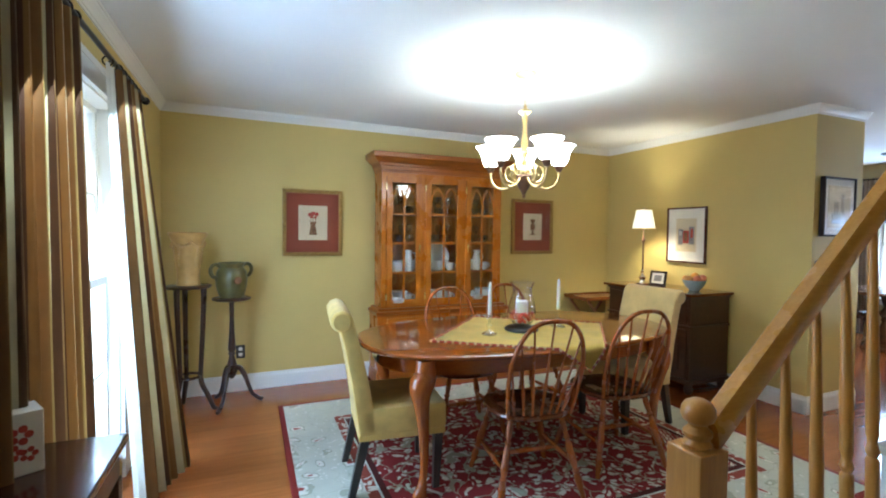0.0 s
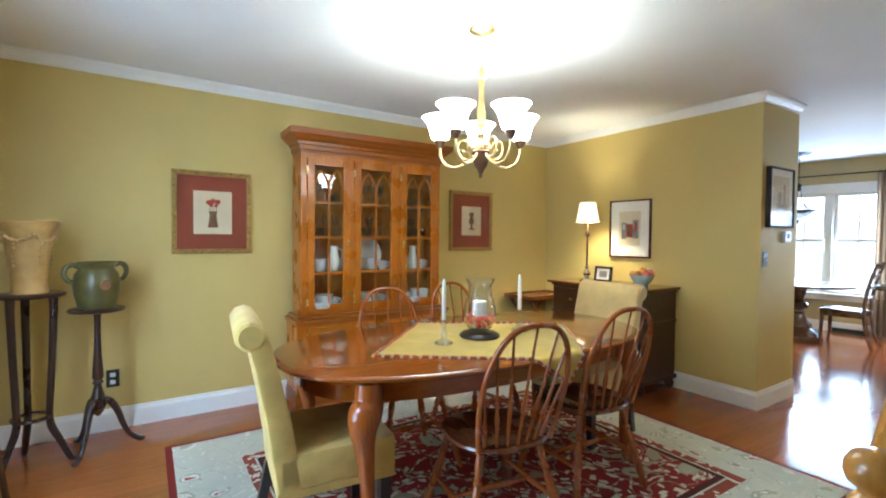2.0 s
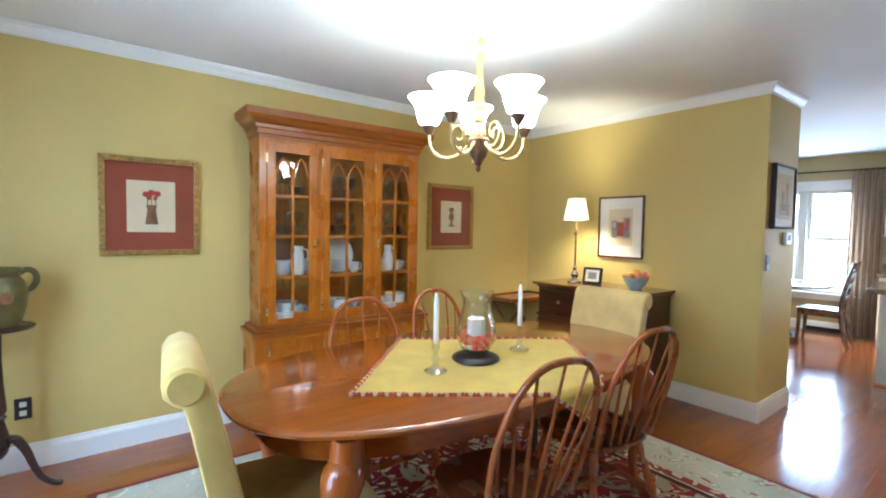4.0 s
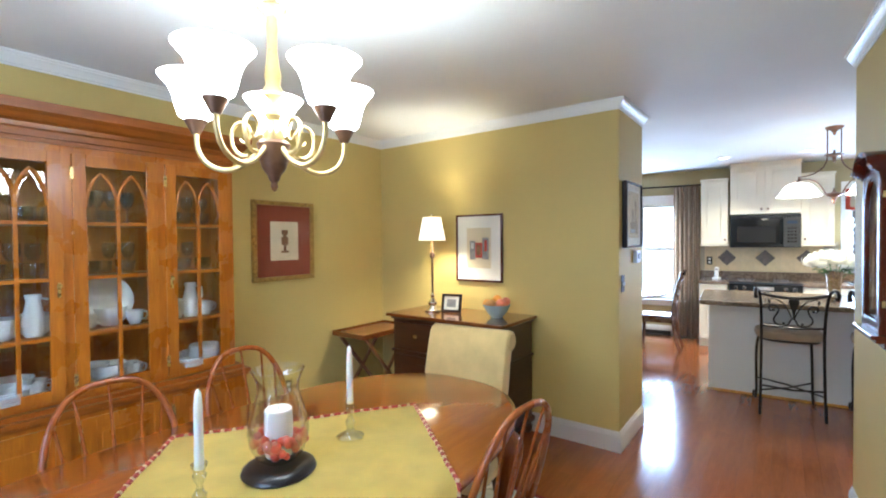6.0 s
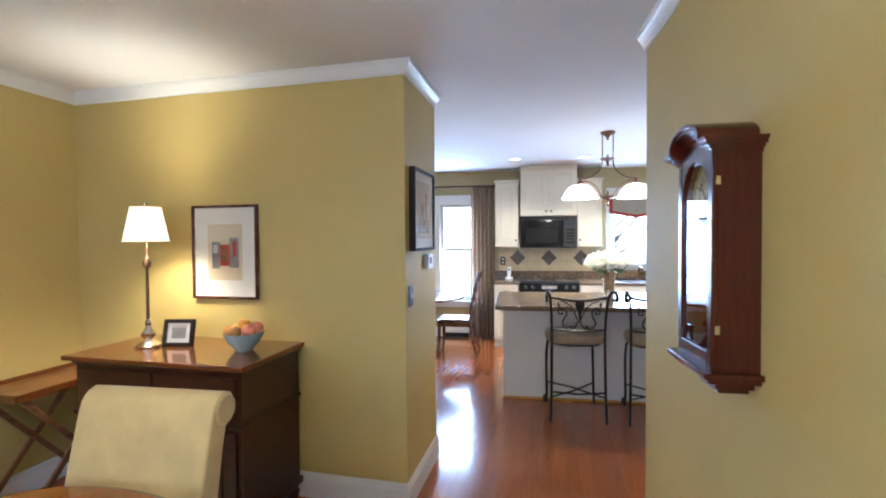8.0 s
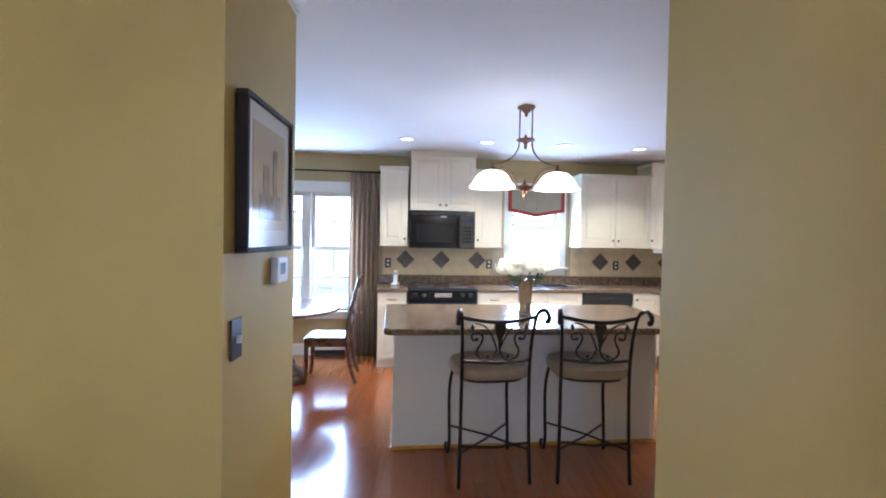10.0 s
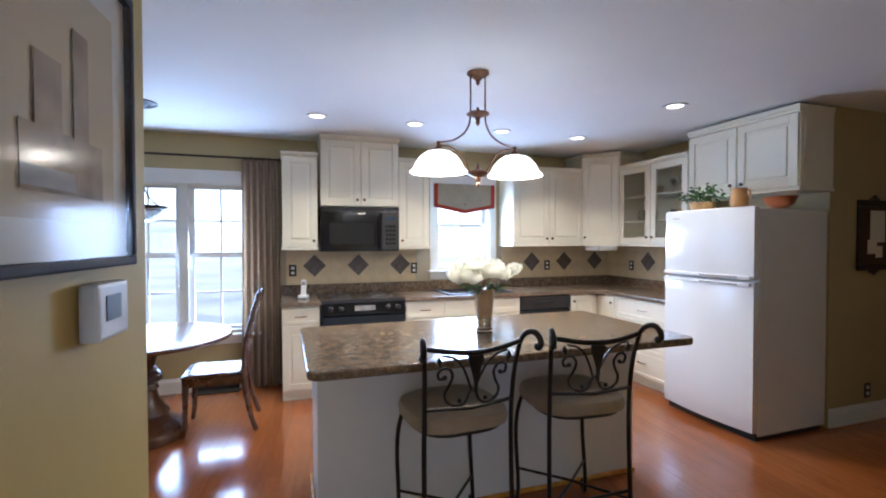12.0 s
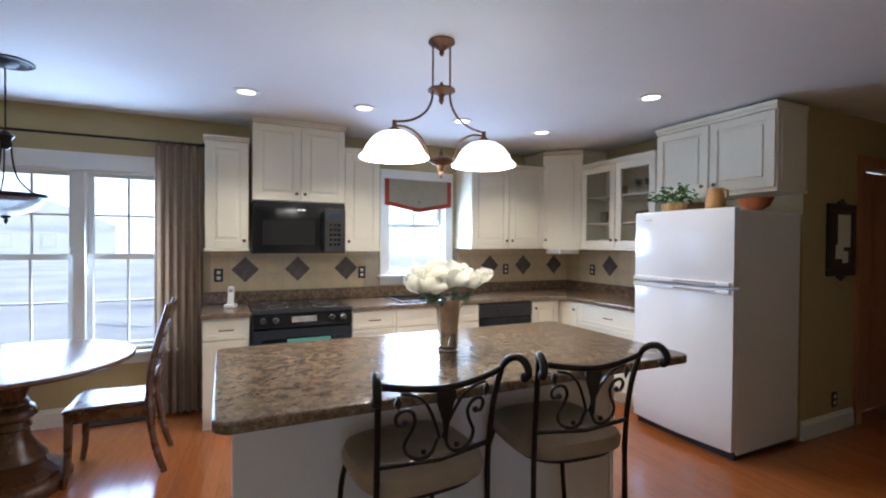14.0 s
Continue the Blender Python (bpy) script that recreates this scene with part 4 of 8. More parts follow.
for i in range(5):
    t = pose(0, 0, -0.02, 0, 0, 56 + 72 * i)
    pts = [(0.03, 0, 1.80), (0.055, 0, 1.77), (0.10, 0, 1.735), (0.155, 0, 1.722), (0.208, 0, 1.742), (0.237, 0, 1.785), (0.242, 0, 1.835)]
    arm = part("arm", tube([Vector(p) for p in pts], [0.0085, 0.0085, 0.008, 0.008, 0.008, 0.0075, 0.0075], 10, None, False, t), M_CHAND, chand, smooth=True)
    curl = [(0.095 + (0.012 + 0.034 * (1 - s / 16)) * math.cos(radians(-110 + 27 * s)), 0, 1.825 + (0.014 + 0.05 * (1 - s / 16)) * math.sin(radians(-110 + 27 * s))) for s in range(17)]
    part("scroll", tube(curl, [0.007 - 0.0002 * s for s in range(17)], 8, None, False, t), M_CHAND, arm, smooth=True)
    part("cup", lathe([(0, 1.830), (0.014, 1.832), (0.020, 1.845), (0.030, 1.862), (0.034, 1.872), (0, 1.872)], 16, (0.242, 0, 0), None, t), M_BRONZE, arm, smooth=True)
    sh = [(0.032, 1.872), (0.048, 1.883), (0.057, 1.908), (0.064, 1.940), (0.076, 1.968), (0.095, 1.990), (0.104, 2.000)]
    part("shade", lathe(sh + [(r - 0.004, z) for r, z in sh[::-1]], 28, (0.242, 0, 0), None, t), M_SHADE, arm, "glowing alabaster bell shade", True)


# china hutch
HX0, HX1, HY = 2.60, 3.84, 5.00
hutch = thing("china_cabinet", "cherry china cabinet with gothic-arched glass doors, full of china", "cabinet", pose(0, 5.0, 0) @ Matrix.Diagonal((1, 0.81, 1, 1)) @ pose(0, -5.0, 0))
BX0, BX1, BY = HX0 - 0.045, HX1 + 0.045, 4.915
part("base_body", boxes((BX0, BX1, BY + 0.02, 5.295, 0.09, 0.62)), M_HUTCH, hutch)
part("plinth", boxes((BX0 - 0.012, BX1 + 0.012, BY + 0.005, 5.295, 0.0, 0.09, 0.004), (BX0 - 0.006, BX1 + 0.006, BY + 0.011, 5.295, 0.09, 0.11)), M_HUTCHX, hutch)
part("waist_moulding", boxes((BX0 - 0.006, BX1 + 0.006, BY + 0.006, 5.297, 0.62, 0.635), (BX0 - 0.018, BX1 + 0.018, BY - 0.010, 5.298, 0.635, 0.662, 0.006), (BX0 + 0.01, BX1 - 0.01, BY + 0.04, 5.297, 0.662, 0.685)), M_HUTCHX, hutch)
DX = ((2.645, 2.985), (3.025, 3.405), (3.445, 3.80))
for x0, x1 in DX:
    dr = part("base_door", boxes((x0, x0 + 0.06, BY, BY + 0.02, 0.13, 0.60, 0.002), (x1 - 0.06, x1, BY, BY + 0.02, 0.13, 0.60, 0.002), (x0 + 0.06, x1 - 0.06, BY, BY + 0.02, 0.13, 0.19, 0.002), (x0 + 0.06, x1 - 0.06, BY, BY + 0.02, 0.54, 0.60, 0.002)), M_HUTCH, hutch)
    part("panel", boxes((x0 + 0.06, x1 - 0.06, BY + 0.008, BY + 0.018, 0.19, 0.54), (x0 + 0.085, x1 - 0.085, BY + 0.002, BY + 0.012, 0.215, 0.515, 0.005)), M_HUTCH, dr)
    part("hinge", boxes((x0 - 0.012, x0 + 0.004, BY - 0.004, BY + 0.002, 0.50, 0.56)), M_BRASS, dr)
UZ0, UZ1 = 0.685, 1.93
part("side_panel", boxes((HX0, HX0 + 0.025, HY + 0.03, 5.29, UZ0, UZ1)), M_HUTCH, hutch)
part("side_panel", boxes((HX1 - 0.025, HX1, HY + 0.03, 5.29, UZ0, UZ1)), M_HUTCH, hutch)
part("back_panel", boxes((HX0 + 0.025, HX1 - 0.025, 5.275, 5.295, UZ0, UZ1)), M_HUTCH, hutch)
part("face_frame", boxes((HX0, DX[0][0], HY, HY + 0.03, UZ0, UZ1), (DX[0][1], DX[1][0], HY, HY + 0.03, UZ0, UZ1), (DX[1][1], DX[2][0], HY, HY + 0.03, UZ0, UZ1), (DX[2][1], HX1, HY, HY + 0.03, UZ0, UZ1), (DX[0][0], DX[2][1], HY + 0.005, HY + 0.03, UZ0, 0.705), (DX[0][0], DX[2][1], HY + 0.005, HY + 0.03, 1.895, UZ1)), M_HUTCH, hutch)
crown = sweep([(HX1, 5.297), (HX1, HY), (HX0, HY), (HX0, 5.297)], [(-0.02, 1.93), (0.004, 1.93), (0.004, 1.95), (0.014, 1.953), (0.016, 1.985), (0.028, 1.99), (0.032, 2.012), (0.050, 2.022), (0.070, 2.046), (0.084, 2.056), (0.092, 2.062), (0.096, 2.105), (-0.02, 2.108)])
part("cornice", crown, M_HUTCHX, hutch)
part("top_board", boxes((HX0 - 0.01, HX1 + 0.01, HY - 0.01, 5.29, 2.085, 2.10)), M_HUTCHX, hutch)
SHELF = (1.005, 1.285, 1.555)
for z in SHELF:
    part("shelf", boxes((HX0 + 0.025, HX1 - 0.025, HY + 0.04, 5.275, z - 0.009, z + 0.009)), M_HUTCH, hutch)
part("floor_board", boxes((HX0 + 0.025, HX1 - 0.025, HY + 0.03, 5.275, UZ0, 0.72)), M_HUTCH, hutch)
for x0, x1 in DX:
    f = 0.056
    z0, z1 = 0.705, 1.895
    y0, y1 = HY - 0.018, HY + 0.004
    dr = part("glass_door", boxes((x0, x0 + f, y0, y1, z0, z1, 0.003), (x1 - f, x1, y0, y1, z0, z1, 0.003), (x0 + f, x1 - f, y0, y1, z0, z0 + f, 0.002), (x0 + f, x1 - f, y0, y1, z1 - f, z1, 0.002)), M_HUTCH, hutch)
    a, b, xm = x0 + f, x1 - f, (x0 + x1) / 2
    part("mullion", boxes((xm - 0.008, xm + 0.008, y0 + 0.002, y1 - 0.002, z0 + f, 1.68)), M_HUTCH, dr)
    for z in SHELF:
        part("glazing_bar", boxes((a, b, y0 + 0.003, y1 - 0.003, z - 0.008, z + 0.008)), M_HUTCH, dr)
    yc = (y0 + y1) / 2
    for p, q in ((a, xm), (xm, b)):
        w = q - p
        for s, o in ((1, p), (-1, q)):
            pts = [(o + s * w * (1 - math.cos(radians(x))), yc, 1.64 + 0.195 * math.sin(radians(x))) for x in range(0, 61, 6)]
            part("arch", tube(pts, 0.0085, 8), M_HUTCH, dr, smooth=True)
    gl = part("pane", boxes((a, b, y1 - 0.004, y1 - 0.001, z0 + f, z1 - f)), M_CGLASS, dr)
    gl.visible_shadow = False
    for z in (0.79, 1.80):
        part("hinge", boxes((x0 - 0.010, x0 + 0.006, y0 - 0.004, y0, z - 0.03, z + 0.03, 0.001)), M_BRASS, dr)
for xk in (2.965, 3.468):
    part("escutcheon", boxes((xk - 0.007, xk + 0.007, HY - 0.023, HY - 0.017, 1.20, 1.27, 0.002)), M_BRASS, hutch)
    part("knob", lathe([(0, 0), (0.009, 0), (0.008, 0.008), (0.005, 0.012), (0.010, 0.02), (0.006, 0.026), (0, 0.027)], 14, (0, 0, 0), None, pose(xk, HY - 0.02, 1.255, 90)), M_BRASS, hutch, smooth=True)

# china on the shelves
def dish(kind, x, y, z):
    if kind == "plate":
        p = [(0, 0), (0.06, 0.002), (0.09, 0.010), (0.128, 0.018), (0.130, 0.021), (0.09, 0.014), (0.06, 0.006), (0, 0.005)]
        return single("serving_plate", lathe(p, 32, (0, 0, 0), None, pose(x, y + 0.07, z + 0.134, 80, 0, 0)), M_CHINA, "large white china platter standing in the cabinet", "plate", None, "", True)
    if kind == "cup":
        c = thing("china_cup", "white china cup on a cabinet shelf", "cup", pose(x, y, z), "china in the cabinet")
        part("bowl", lathe([(0, 0), (0.024, 0), (0.026, 0.006), (0.038, 0.03), (0.042, 0.075), (0.039, 0.075), (0.034, 0.03), (0, 0.012)], 18), M_CHINAB, c, smooth=True)
        part("handle", tube([(0.038, 0, 0.062), (0.058, 0, 0.06), (0.062, 0, 0.04), (0.05, 0, 0.022), (0.036, 0, 0.024)], 0.005, 8), M_CHINAB, c, smooth=True)
        return c
    if kind == "bowls":
        bm = bmesh.new()
        for k in range(3):
            lathe([(0, 0.004), (0.04, 0.0), (0.075, 0.035), (0.085, 0.055), (0.081, 0.055), (0.07, 0.037), (0, 0.01)], 24, (0, 0, 0.022 * k), bm)
        return single("stacked_bowls", bm, M_CHINA, "stack of white china bowls on a shelf", "bowls", pose(x, y, z), "china in the cabinet", True)
    if kind == "plates":
        bm = bmesh.new()
        for k in range(6):
            lathe([(0, 0.0), (0.06, 0.0), (0.10, 0.012), (0.10, 0.016), (0.06, 0.005), (0, 0.005)], 24, (0, 0, 0.008 * k), bm)
        return single("stacked_plates", bm, M_CHINAB, "stack of pale patterned plates on a shelf", "plates", pose(x, y, z), "china in the cabinet", True)
    if kind == "goblet":
        ob = single("wine_glass", lathe([(0, 0), (0.03, 0.001), (0.03, 0.004), (0.005, 0.010), (0.004, 0.07), (0.02, 0.085), (0.034, 0.115), (0.034, 0.15), (0.031, 0.165), (0.030, 0.165), (0.032, 0.12), (0.018, 0.088), (0, 0.082)], 18), M_CLEAR, "clear stemmed glass on a cabinet shelf", "glass", pose(x, y, z), "glasses in the cabinet", True)
        ob.visible_shadow = False
        return ob
    if kind == "tumbler":
        ob = single("glass_bowl", lathe([(0, 0), (0.03, 0), (0.045, 0.02), (0.05, 0.07), (0.047, 0.07), (0.041, 0.022), (0, 0.008)], 18), M_CLEAR, "small clear glass bowl on a cabinet shelf", "glass", pose(x, y, z), "glasses in the cabinet", True)
        ob.visible_shadow = False
        return ob
    if kind == "pitcher":
        c = thing("china_pitcher", "tall white china pitcher in the cabinet", "pitcher", pose(x, y, z), "china in the cabinet")
        part("body", lathe([(0, 0), (0.035, 0), (0.045, 0.03), (0.05, 0.07), (0.035, 0.13), (0.028, 0.17), (0.034, 0.2), (0.030, 0.2), (0.024, 0.17), (0, 0.02)], 20), M_CHINA, c, smooth=True)
        part("handle", tube([(0.03, 0, 0.18), (0.065, 0, 0.17), (0.07, 0, 0.12), (0.045, 0, 0.07)], 0.006, 8), M_CHINA, c, smooth=True)
        return c


rowz = (0.72, 1.014, 1.294, 1.564)
for di, (x0, x1) in enumerate(DX):
    xm = (x0 + x1) / 2
    lay = ((("plates", -0.05), ("cup", 0.07)), (("bowls", -0.05), ("pitcher", 0.075)), (("tumbler", -0.07), ("goblet", 0.0), ("tumbler", 0.07)), (("goblet", -0.06), ("tumbler", 0.05))) if di == 0 else \
        ((("bowls", -0.03), ("cup", 0.09)), (("plate", -0.02), ("cup", 0.095)), (("tumbler", -0.05), ("tumbler", 0.06)), (("goblet", -0.07), ("goblet", 0.0), ("goblet", 0.07))) if di == 1 else \
        ((("plates", -0.04), ("bowls", 0.055)), (("pitcher", -0.01), ("cup", -0.09), ("cup", 0.08)), (("tumbler", -0.06), ("tumbler", 0.06)), (("tumbler", -0.05), ("tumbler", 0.06)))
    for r, items in enumerate(lay):
        for kind, dx in items:
            dish(kind, xm + dx, 5.07 + 0.015 * ((r + di) % 2), rowz[r] + 0.001)
        for k in range(3):
            dish((("cup", "bowls", "cup"), ("tumbler", "cup", "bowls"), ("goblet", "tumbler", "goblet"), ("goblet", "goblet", "tumbler"))[r][(di + k) % 3], xm - 0.09 + 0.09 * k, 5.135, rowz[r] + 0.001)


# framed pictures
def framed(name, label, m, w, h, frame_w, depth, frame_mat, mats, draw):
    """A framed sheet in the plane y = 0, seen from -y, its lower edge at z = 0."""
    p = thing(name, label, "picture", m)
    fw = frame_w
    for r in ((0, w, h - fw, h), (0, w, 0, fw), (0, fw, fw, h - fw), (w - fw, w, fw, h - fw)):
        bm = boxes((r[0], r[1], -depth, 0, r[2], r[3], 0.004))
        part("frame", bm, frame_mat, p)
    part("mat", boxes((fw, w - fw, -depth + 0.012, -0.001, fw, h - fw)), mats[0], p)
    for k, (inset, mt) in enumerate(mats[1:]):
        part("inner_mat", boxes((fw + inset, w - fw - inset, -depth + 0.012 - 0.002 * (k + 1), -depth + 0.0125, fw + inset * 1.05, h - fw - inset * 1.05)), mt, p)
    draw(p, w, h, -depth + 0.012 - 0.002 * len(mats))
    gl = part("glazing", boxes((fw, w - fw, -depth + 0.002, -depth + 0.004, fw, h - fw)), M_PICGLASS, p)
    gl.visible_shadow = False
    return p


def flower_print(p, w, h, y):
    cx, cz = w / 2, h * 0.5
    part("vase_print", prism([(cx - 0.035, cz - 0.11), (cx + 0.035, cz - 0.11), (cx + 0.022, cz - 0.02), (cx + 0.03, cz + 0.01), (cx - 0.03, cz + 0.01), (cx - 0.022, cz - 0.02)], -y - 0.0005, -y + 0.0008, None, XZ), M_INKBROWN, p)
    bm = bmesh.new()
    for dx, dz, r in ((-0.03, 0.075, 0.018), (0.0, 0.085, 0.020), (0.032, 0.08, 0.019), (-0.012, 0.055, 0.015), (0.02, 0.052, 0.013)):
        prism(arc(cx + dx, cz + dz, r, 0, 330, 9), -y - 0.0005, -y + 0.0008, bm, XZ)
    part("flower_print", bm, M_INKRED, p)
    part("stem_print", boxes(*[(cx + dx - 0.002, cx + dx + 0.002, y - 0.0008, y + 0.0004, cz + 0.01, cz + 0.07) for dx in (-0.02, 0.0, 0.022)]), M_INKBROWN, p)


def urn_print(p, w, h, y):
    cx, cz = w / 2, h * 0.5
    bm = bmesh.new()
    for z0, z1, a in ((-0.09, -0.075, 0.035), (-0.075, -0.03, 0.012), (-0.03, 0.03, 0.03), (0.03, 0.05, 0.015), (0.05, 0.085, 0.028)):
        prism([(cx - a, cz + z0), (cx + a, cz + z0), (cx + a, cz + z1), (cx - a, cz + z1)], -y - 0.0005, -y + 0.0008, bm, XZ)
    part("urn_print", bm, M_INKBROWN, p)


def street_print(p, w, h, y):
    cx, cz = w / 2, h * 0.49
    for x0, x1, z0, z1, mt in ((-0.085, -0.03, -0.09, 0.065, M_INKGREY), (-0.03, 0.035, -0.075, 0.05, M_INKRED), (0.035, 0.095, -0.085, 0.09, M_INKGREY), (-0.02, 0.02, -0.05, 0.03, M_INKBROWN), (0.055, 0.08, -0.02, 0.07, M_INKRED), (-0.075, -0.045, 0.0, 0.05, M_INKPALE)):
        k = 0.0004 if mt in (M_INKBROWN, M_INKPALE) or x0 == 0.055 else 0
        part("print_patch", boxes((cx + x0, cx + x1, y - 0.0008 - k, y + 0.0003, cz + z0, cz + z1)), mt, p)


def sketch_print(p, w, h, y):
    cx, cz = w / 2, h * 0.5
    for x0, x1, z0, z1, mt in ((-0.10, 0.10, -0.13, -0.05, M_INKTAN), (-0.07, -0.01, -0.05, 0.04, M_INKTAN), (0.02, 0.06, -0.05, 0.10, M_INKTAN), (-0.10, 0.02, -0.125, -0.10, M_INKPALE)):
        part("print_patch", boxes((cx + x0, cx + x1, y - 0.0008 - (0.0004 if x1 == 0.02 else 0), y + 0.0003, cz + z0, cz + z1)), mt, p)


def gilt_beads(p, w, h):
    bm = bmesh.new()
    for i in range(25):
        for x, z in ((w * (i + 0.5) / 25, 0.012), (w * (i + 0.5) / 25, h - 0.012), (0.012, h * (i + 0.5) / 25), (w - 0.012, h * (i + 0.5) / 25)):
            ball(bm, (x, -0.026, z), 0.008, 6)
    tagged(part("beading", bm, M_GILT, p, "knotted gilt beading", True), kind="stuff")


pa = framed("framed_print", "red-matted flower print in a knotted gilt frame", NR @ pose(1.760, 5.308, 1.162) @ Matrix.Scale(0.982, 4), 0.535, 0.605, 0.034, 0.028, M_GILT, [M_REDMAT, (0.105, M_CREAMMAT)], flower_print)
gilt_beads(pa, 0.535, 0.605)
pb = framed("framed_print", "red-matted urn print in a knotted gilt frame", NR @ pose(4.126, 5.308, 1.161) @ Matrix.Scale(0.992, 4), 0.545, 0.605, 0.034, 0.028, M_GILT, [M_REDMAT, (0.115, M_CREAMMAT)], urn_print)
gilt_beads(pb, 0.545, 0.605)
framed("framed_print", "white-matted street scene in a thin mahogany frame", pose(5.497, 4.425, 1.115, 0, 0, -90), 0.442, 0.55, 0.016, 0.024, M_MAHFRAME, [M_WHITEMAT, (0.09, M_CREAMMAT)], street_print)
framed("framed_print", "pale sketch in a deep black frame", pose(5.565, 3.098, 1.392), 0.425, 0.465, 0.016, 0.036, M_BLACKFRAME, [M_WHITEMAT, (0.05, M_CREAMMAT)], sketch_print)

# switch, thermostat on the partition's end
sw = thing("light_switch", "brown metal switch plate with a white toggle", "switch", pose(5.575, 3.098, 1.147))
part("plate", boxes((-0.036, 0.036, -0.006, 0, -0.058, 0.058, 0.003)), M_DARKPLASTIC, sw)
part("toggle", boxes((-0.006, 0.006, -0.018, -0.005, -0.012, 0.010, 0.002)), M_WHITEPL, sw)
th = thing("thermostat", "white wall thermostat with a small dark display", "thermostat", pose(5.915, 3.098, 1.322))
part("body", boxes((-0.055, 0.055, -0.028, 0, -0.045, 0.045, 0.006)), M_WHITEPL, th)
part("display", boxes((-0.03, 0.022, -0.0295, -0.0275, -0.015, 0.025)), M_DARKPLASTIC, th)

# chest of drawers under the street print
chest = thing("sideboard", "dark walnut chest with a polished top against the wall", "sideboard")
part("top", boxes((4.95, 5.488, 3.695, 4.745, 0.86, 0.885, 0.006)), M_CHESTTOP, chest, "polished reddish walnut top")
part("body", boxes((5.0, 5.484, 3.735, 4.705, 0.09, 0.86), (4.985, 5.486, 3.722, 4.718, 0.838, 0.86), (4.985, 5.486, 3.722, 4.718, 0.58, 0.60, 0.004), (4.975, 5.486, 3.712, 4.728, 0.09, 0.125, 0.006)), M_CHEST, chest)
for y in (3.76, 4.68):
    for x in (5.03, 5.45):
        part("foot", lathe([(0, 0), (0.022, 0), (0.034, 0.02), (0.038, 0.05), (0.026, 0.075), (0.032, 0.09), (0, 0.09)], 16, (x, y, 0)), M_CHEST, chest, smooth=True)
for k in range(2):
    y0 = 3.76 + 0.475 * k
    d = part("drawer", boxes((4.984, 5.0, y0, y0 + 0.445, 0.625, 0.82, 0.004)), M_CHEST, chest)
    part("knob", lathe([(0, 0), (0.006, 0), (0.006, 0.012), (0.015, 0.018), (0.014, 0.028), (0, 0.031)], 14, (0, 0, 0), None, pose(4.984, y0 + 0.222, 0.725, 0, -90, 0)), M_BRASS, d, smooth=True)
    dr = part("door", boxes((4.984, 5.0, y0, y0 + 0.445, 0.14, 0.565, 0.003)), M_CHEST, chest)
    part("panel", boxes((4.976, 4.986, y0 + 0.07, y0 + 0.375, 0.20, 0.505, 0.006)), M_CHEST, dr)

# lamp, small frame, fruit bowl on it
lp = thing("table_lamp", "slender silver table lamp with a lit cream shade", "lamp", pose(5.205, 4.47, 0.886))
part("base", lathe([(0, 0), (0.062, 0), (0.064, 0.012), (0.050, 0.022), (0.030, 0.032), (0.022, 0.045), (0.034, 0.06), (0.036, 0.075), (0.020, 0.095), (0.012, 0.115), (0.018, 0.13), (0.008, 0.15), (0, 0.15)], 24), M_SILVER, lp, smooth=True)
part("stem", lathe([(0, 0.14), (0.008, 0.14), (0.009, 0.30), (0.007, 0.42), (0.018, 0.435), (0.022, 0.455), (0.010, 0.48), (0.005, 0.50), (0.005, 0.62), (0, 0.62)], 16), M_BRONZE, lp, smooth=True)
shp = [(0.112, 0.565), (0.108, 0.575), (0.092, 0.66), (0.073, 0.755), (0.072, 0.76)]
part("shade", lathe(shp + [(r - 0.003, z) for r, z in shp[::-1]] , 32), M_LSHADE, lp, "glowing cream fabric shade", True)
for rr_, zz_ in ((0.1125, 0.567), (0.0735, 0.757)):
    part("shade_trim", tube([(rr_ * math.cos(2 * math.pi * q / 32), rr_ * math.sin(2 * math.pi * q / 32), zz_) for q in range(32)], 0.004, 6, None, True), M_CREAMCLOTH, lp, "narrow tan braid", True)
part("finial", lathe([(0, 0.75), (0.006, 0.755), (0.009, 0.770), (0.004, 0.78), (0, 0.785)], 12), M_SILVER, lp, smooth=True)
part("harp", boxes((-0.073, 0.073, -0.002, 0.002, 0.748, 0.752), (-0.003, 0.003, -0.003, 0.003, 0.61, 0.752)), M_SILVER, lp)
ph = thing("photo_frame", "small dark photo frame with a white mat", "photo frame", pose(5.24, 4.315, 0.886, -12, 0, -78) @ Matrix.Scale(1.12, 4))
part("frame", boxes((-0.075, 0.075, -0.008, 0.008, 0, 0.018, 0.003), (-0.075, 0.075, -0.008, 0.008, 0.112, 0.13, 0.003), (-0.075, -0.057, -0.008, 0.008, 0.018, 0.112), (0.057, 0.075, -0.008, 0.008, 0.018, 0.112)), M_BLACKFRAME, ph)
part("mat", boxes((-0.058, 0.058, -0.002, 0.004, 0.017, 0.113)), M_WHITEMAT, ph)
part("photo", boxes((-0.034, 0.034, -0.004, -0.0015, 0.038, 0.092)), M_INKGREY, ph)
part("strut", boxes((-0.018, 0.018, 0.008, 0.012, 0.004, 0.1)), M_BLACKFRAME, ph)
fb = thing("fruit_bowl", "pale blue glazed bowl on the sideboard", "bowl", pose(5.24, 3.90, 0.886))
part("bowl", lathe([(0, 0.0), (0.042, 0.0), (0.046, 0.008), (0.075, 0.04), (0.098, 0.085), (0.102, 0.095), (0.097, 0.095), (0.07, 0.045), (0, 0.016)], 32), M_BOWL, fb, smooth=True)
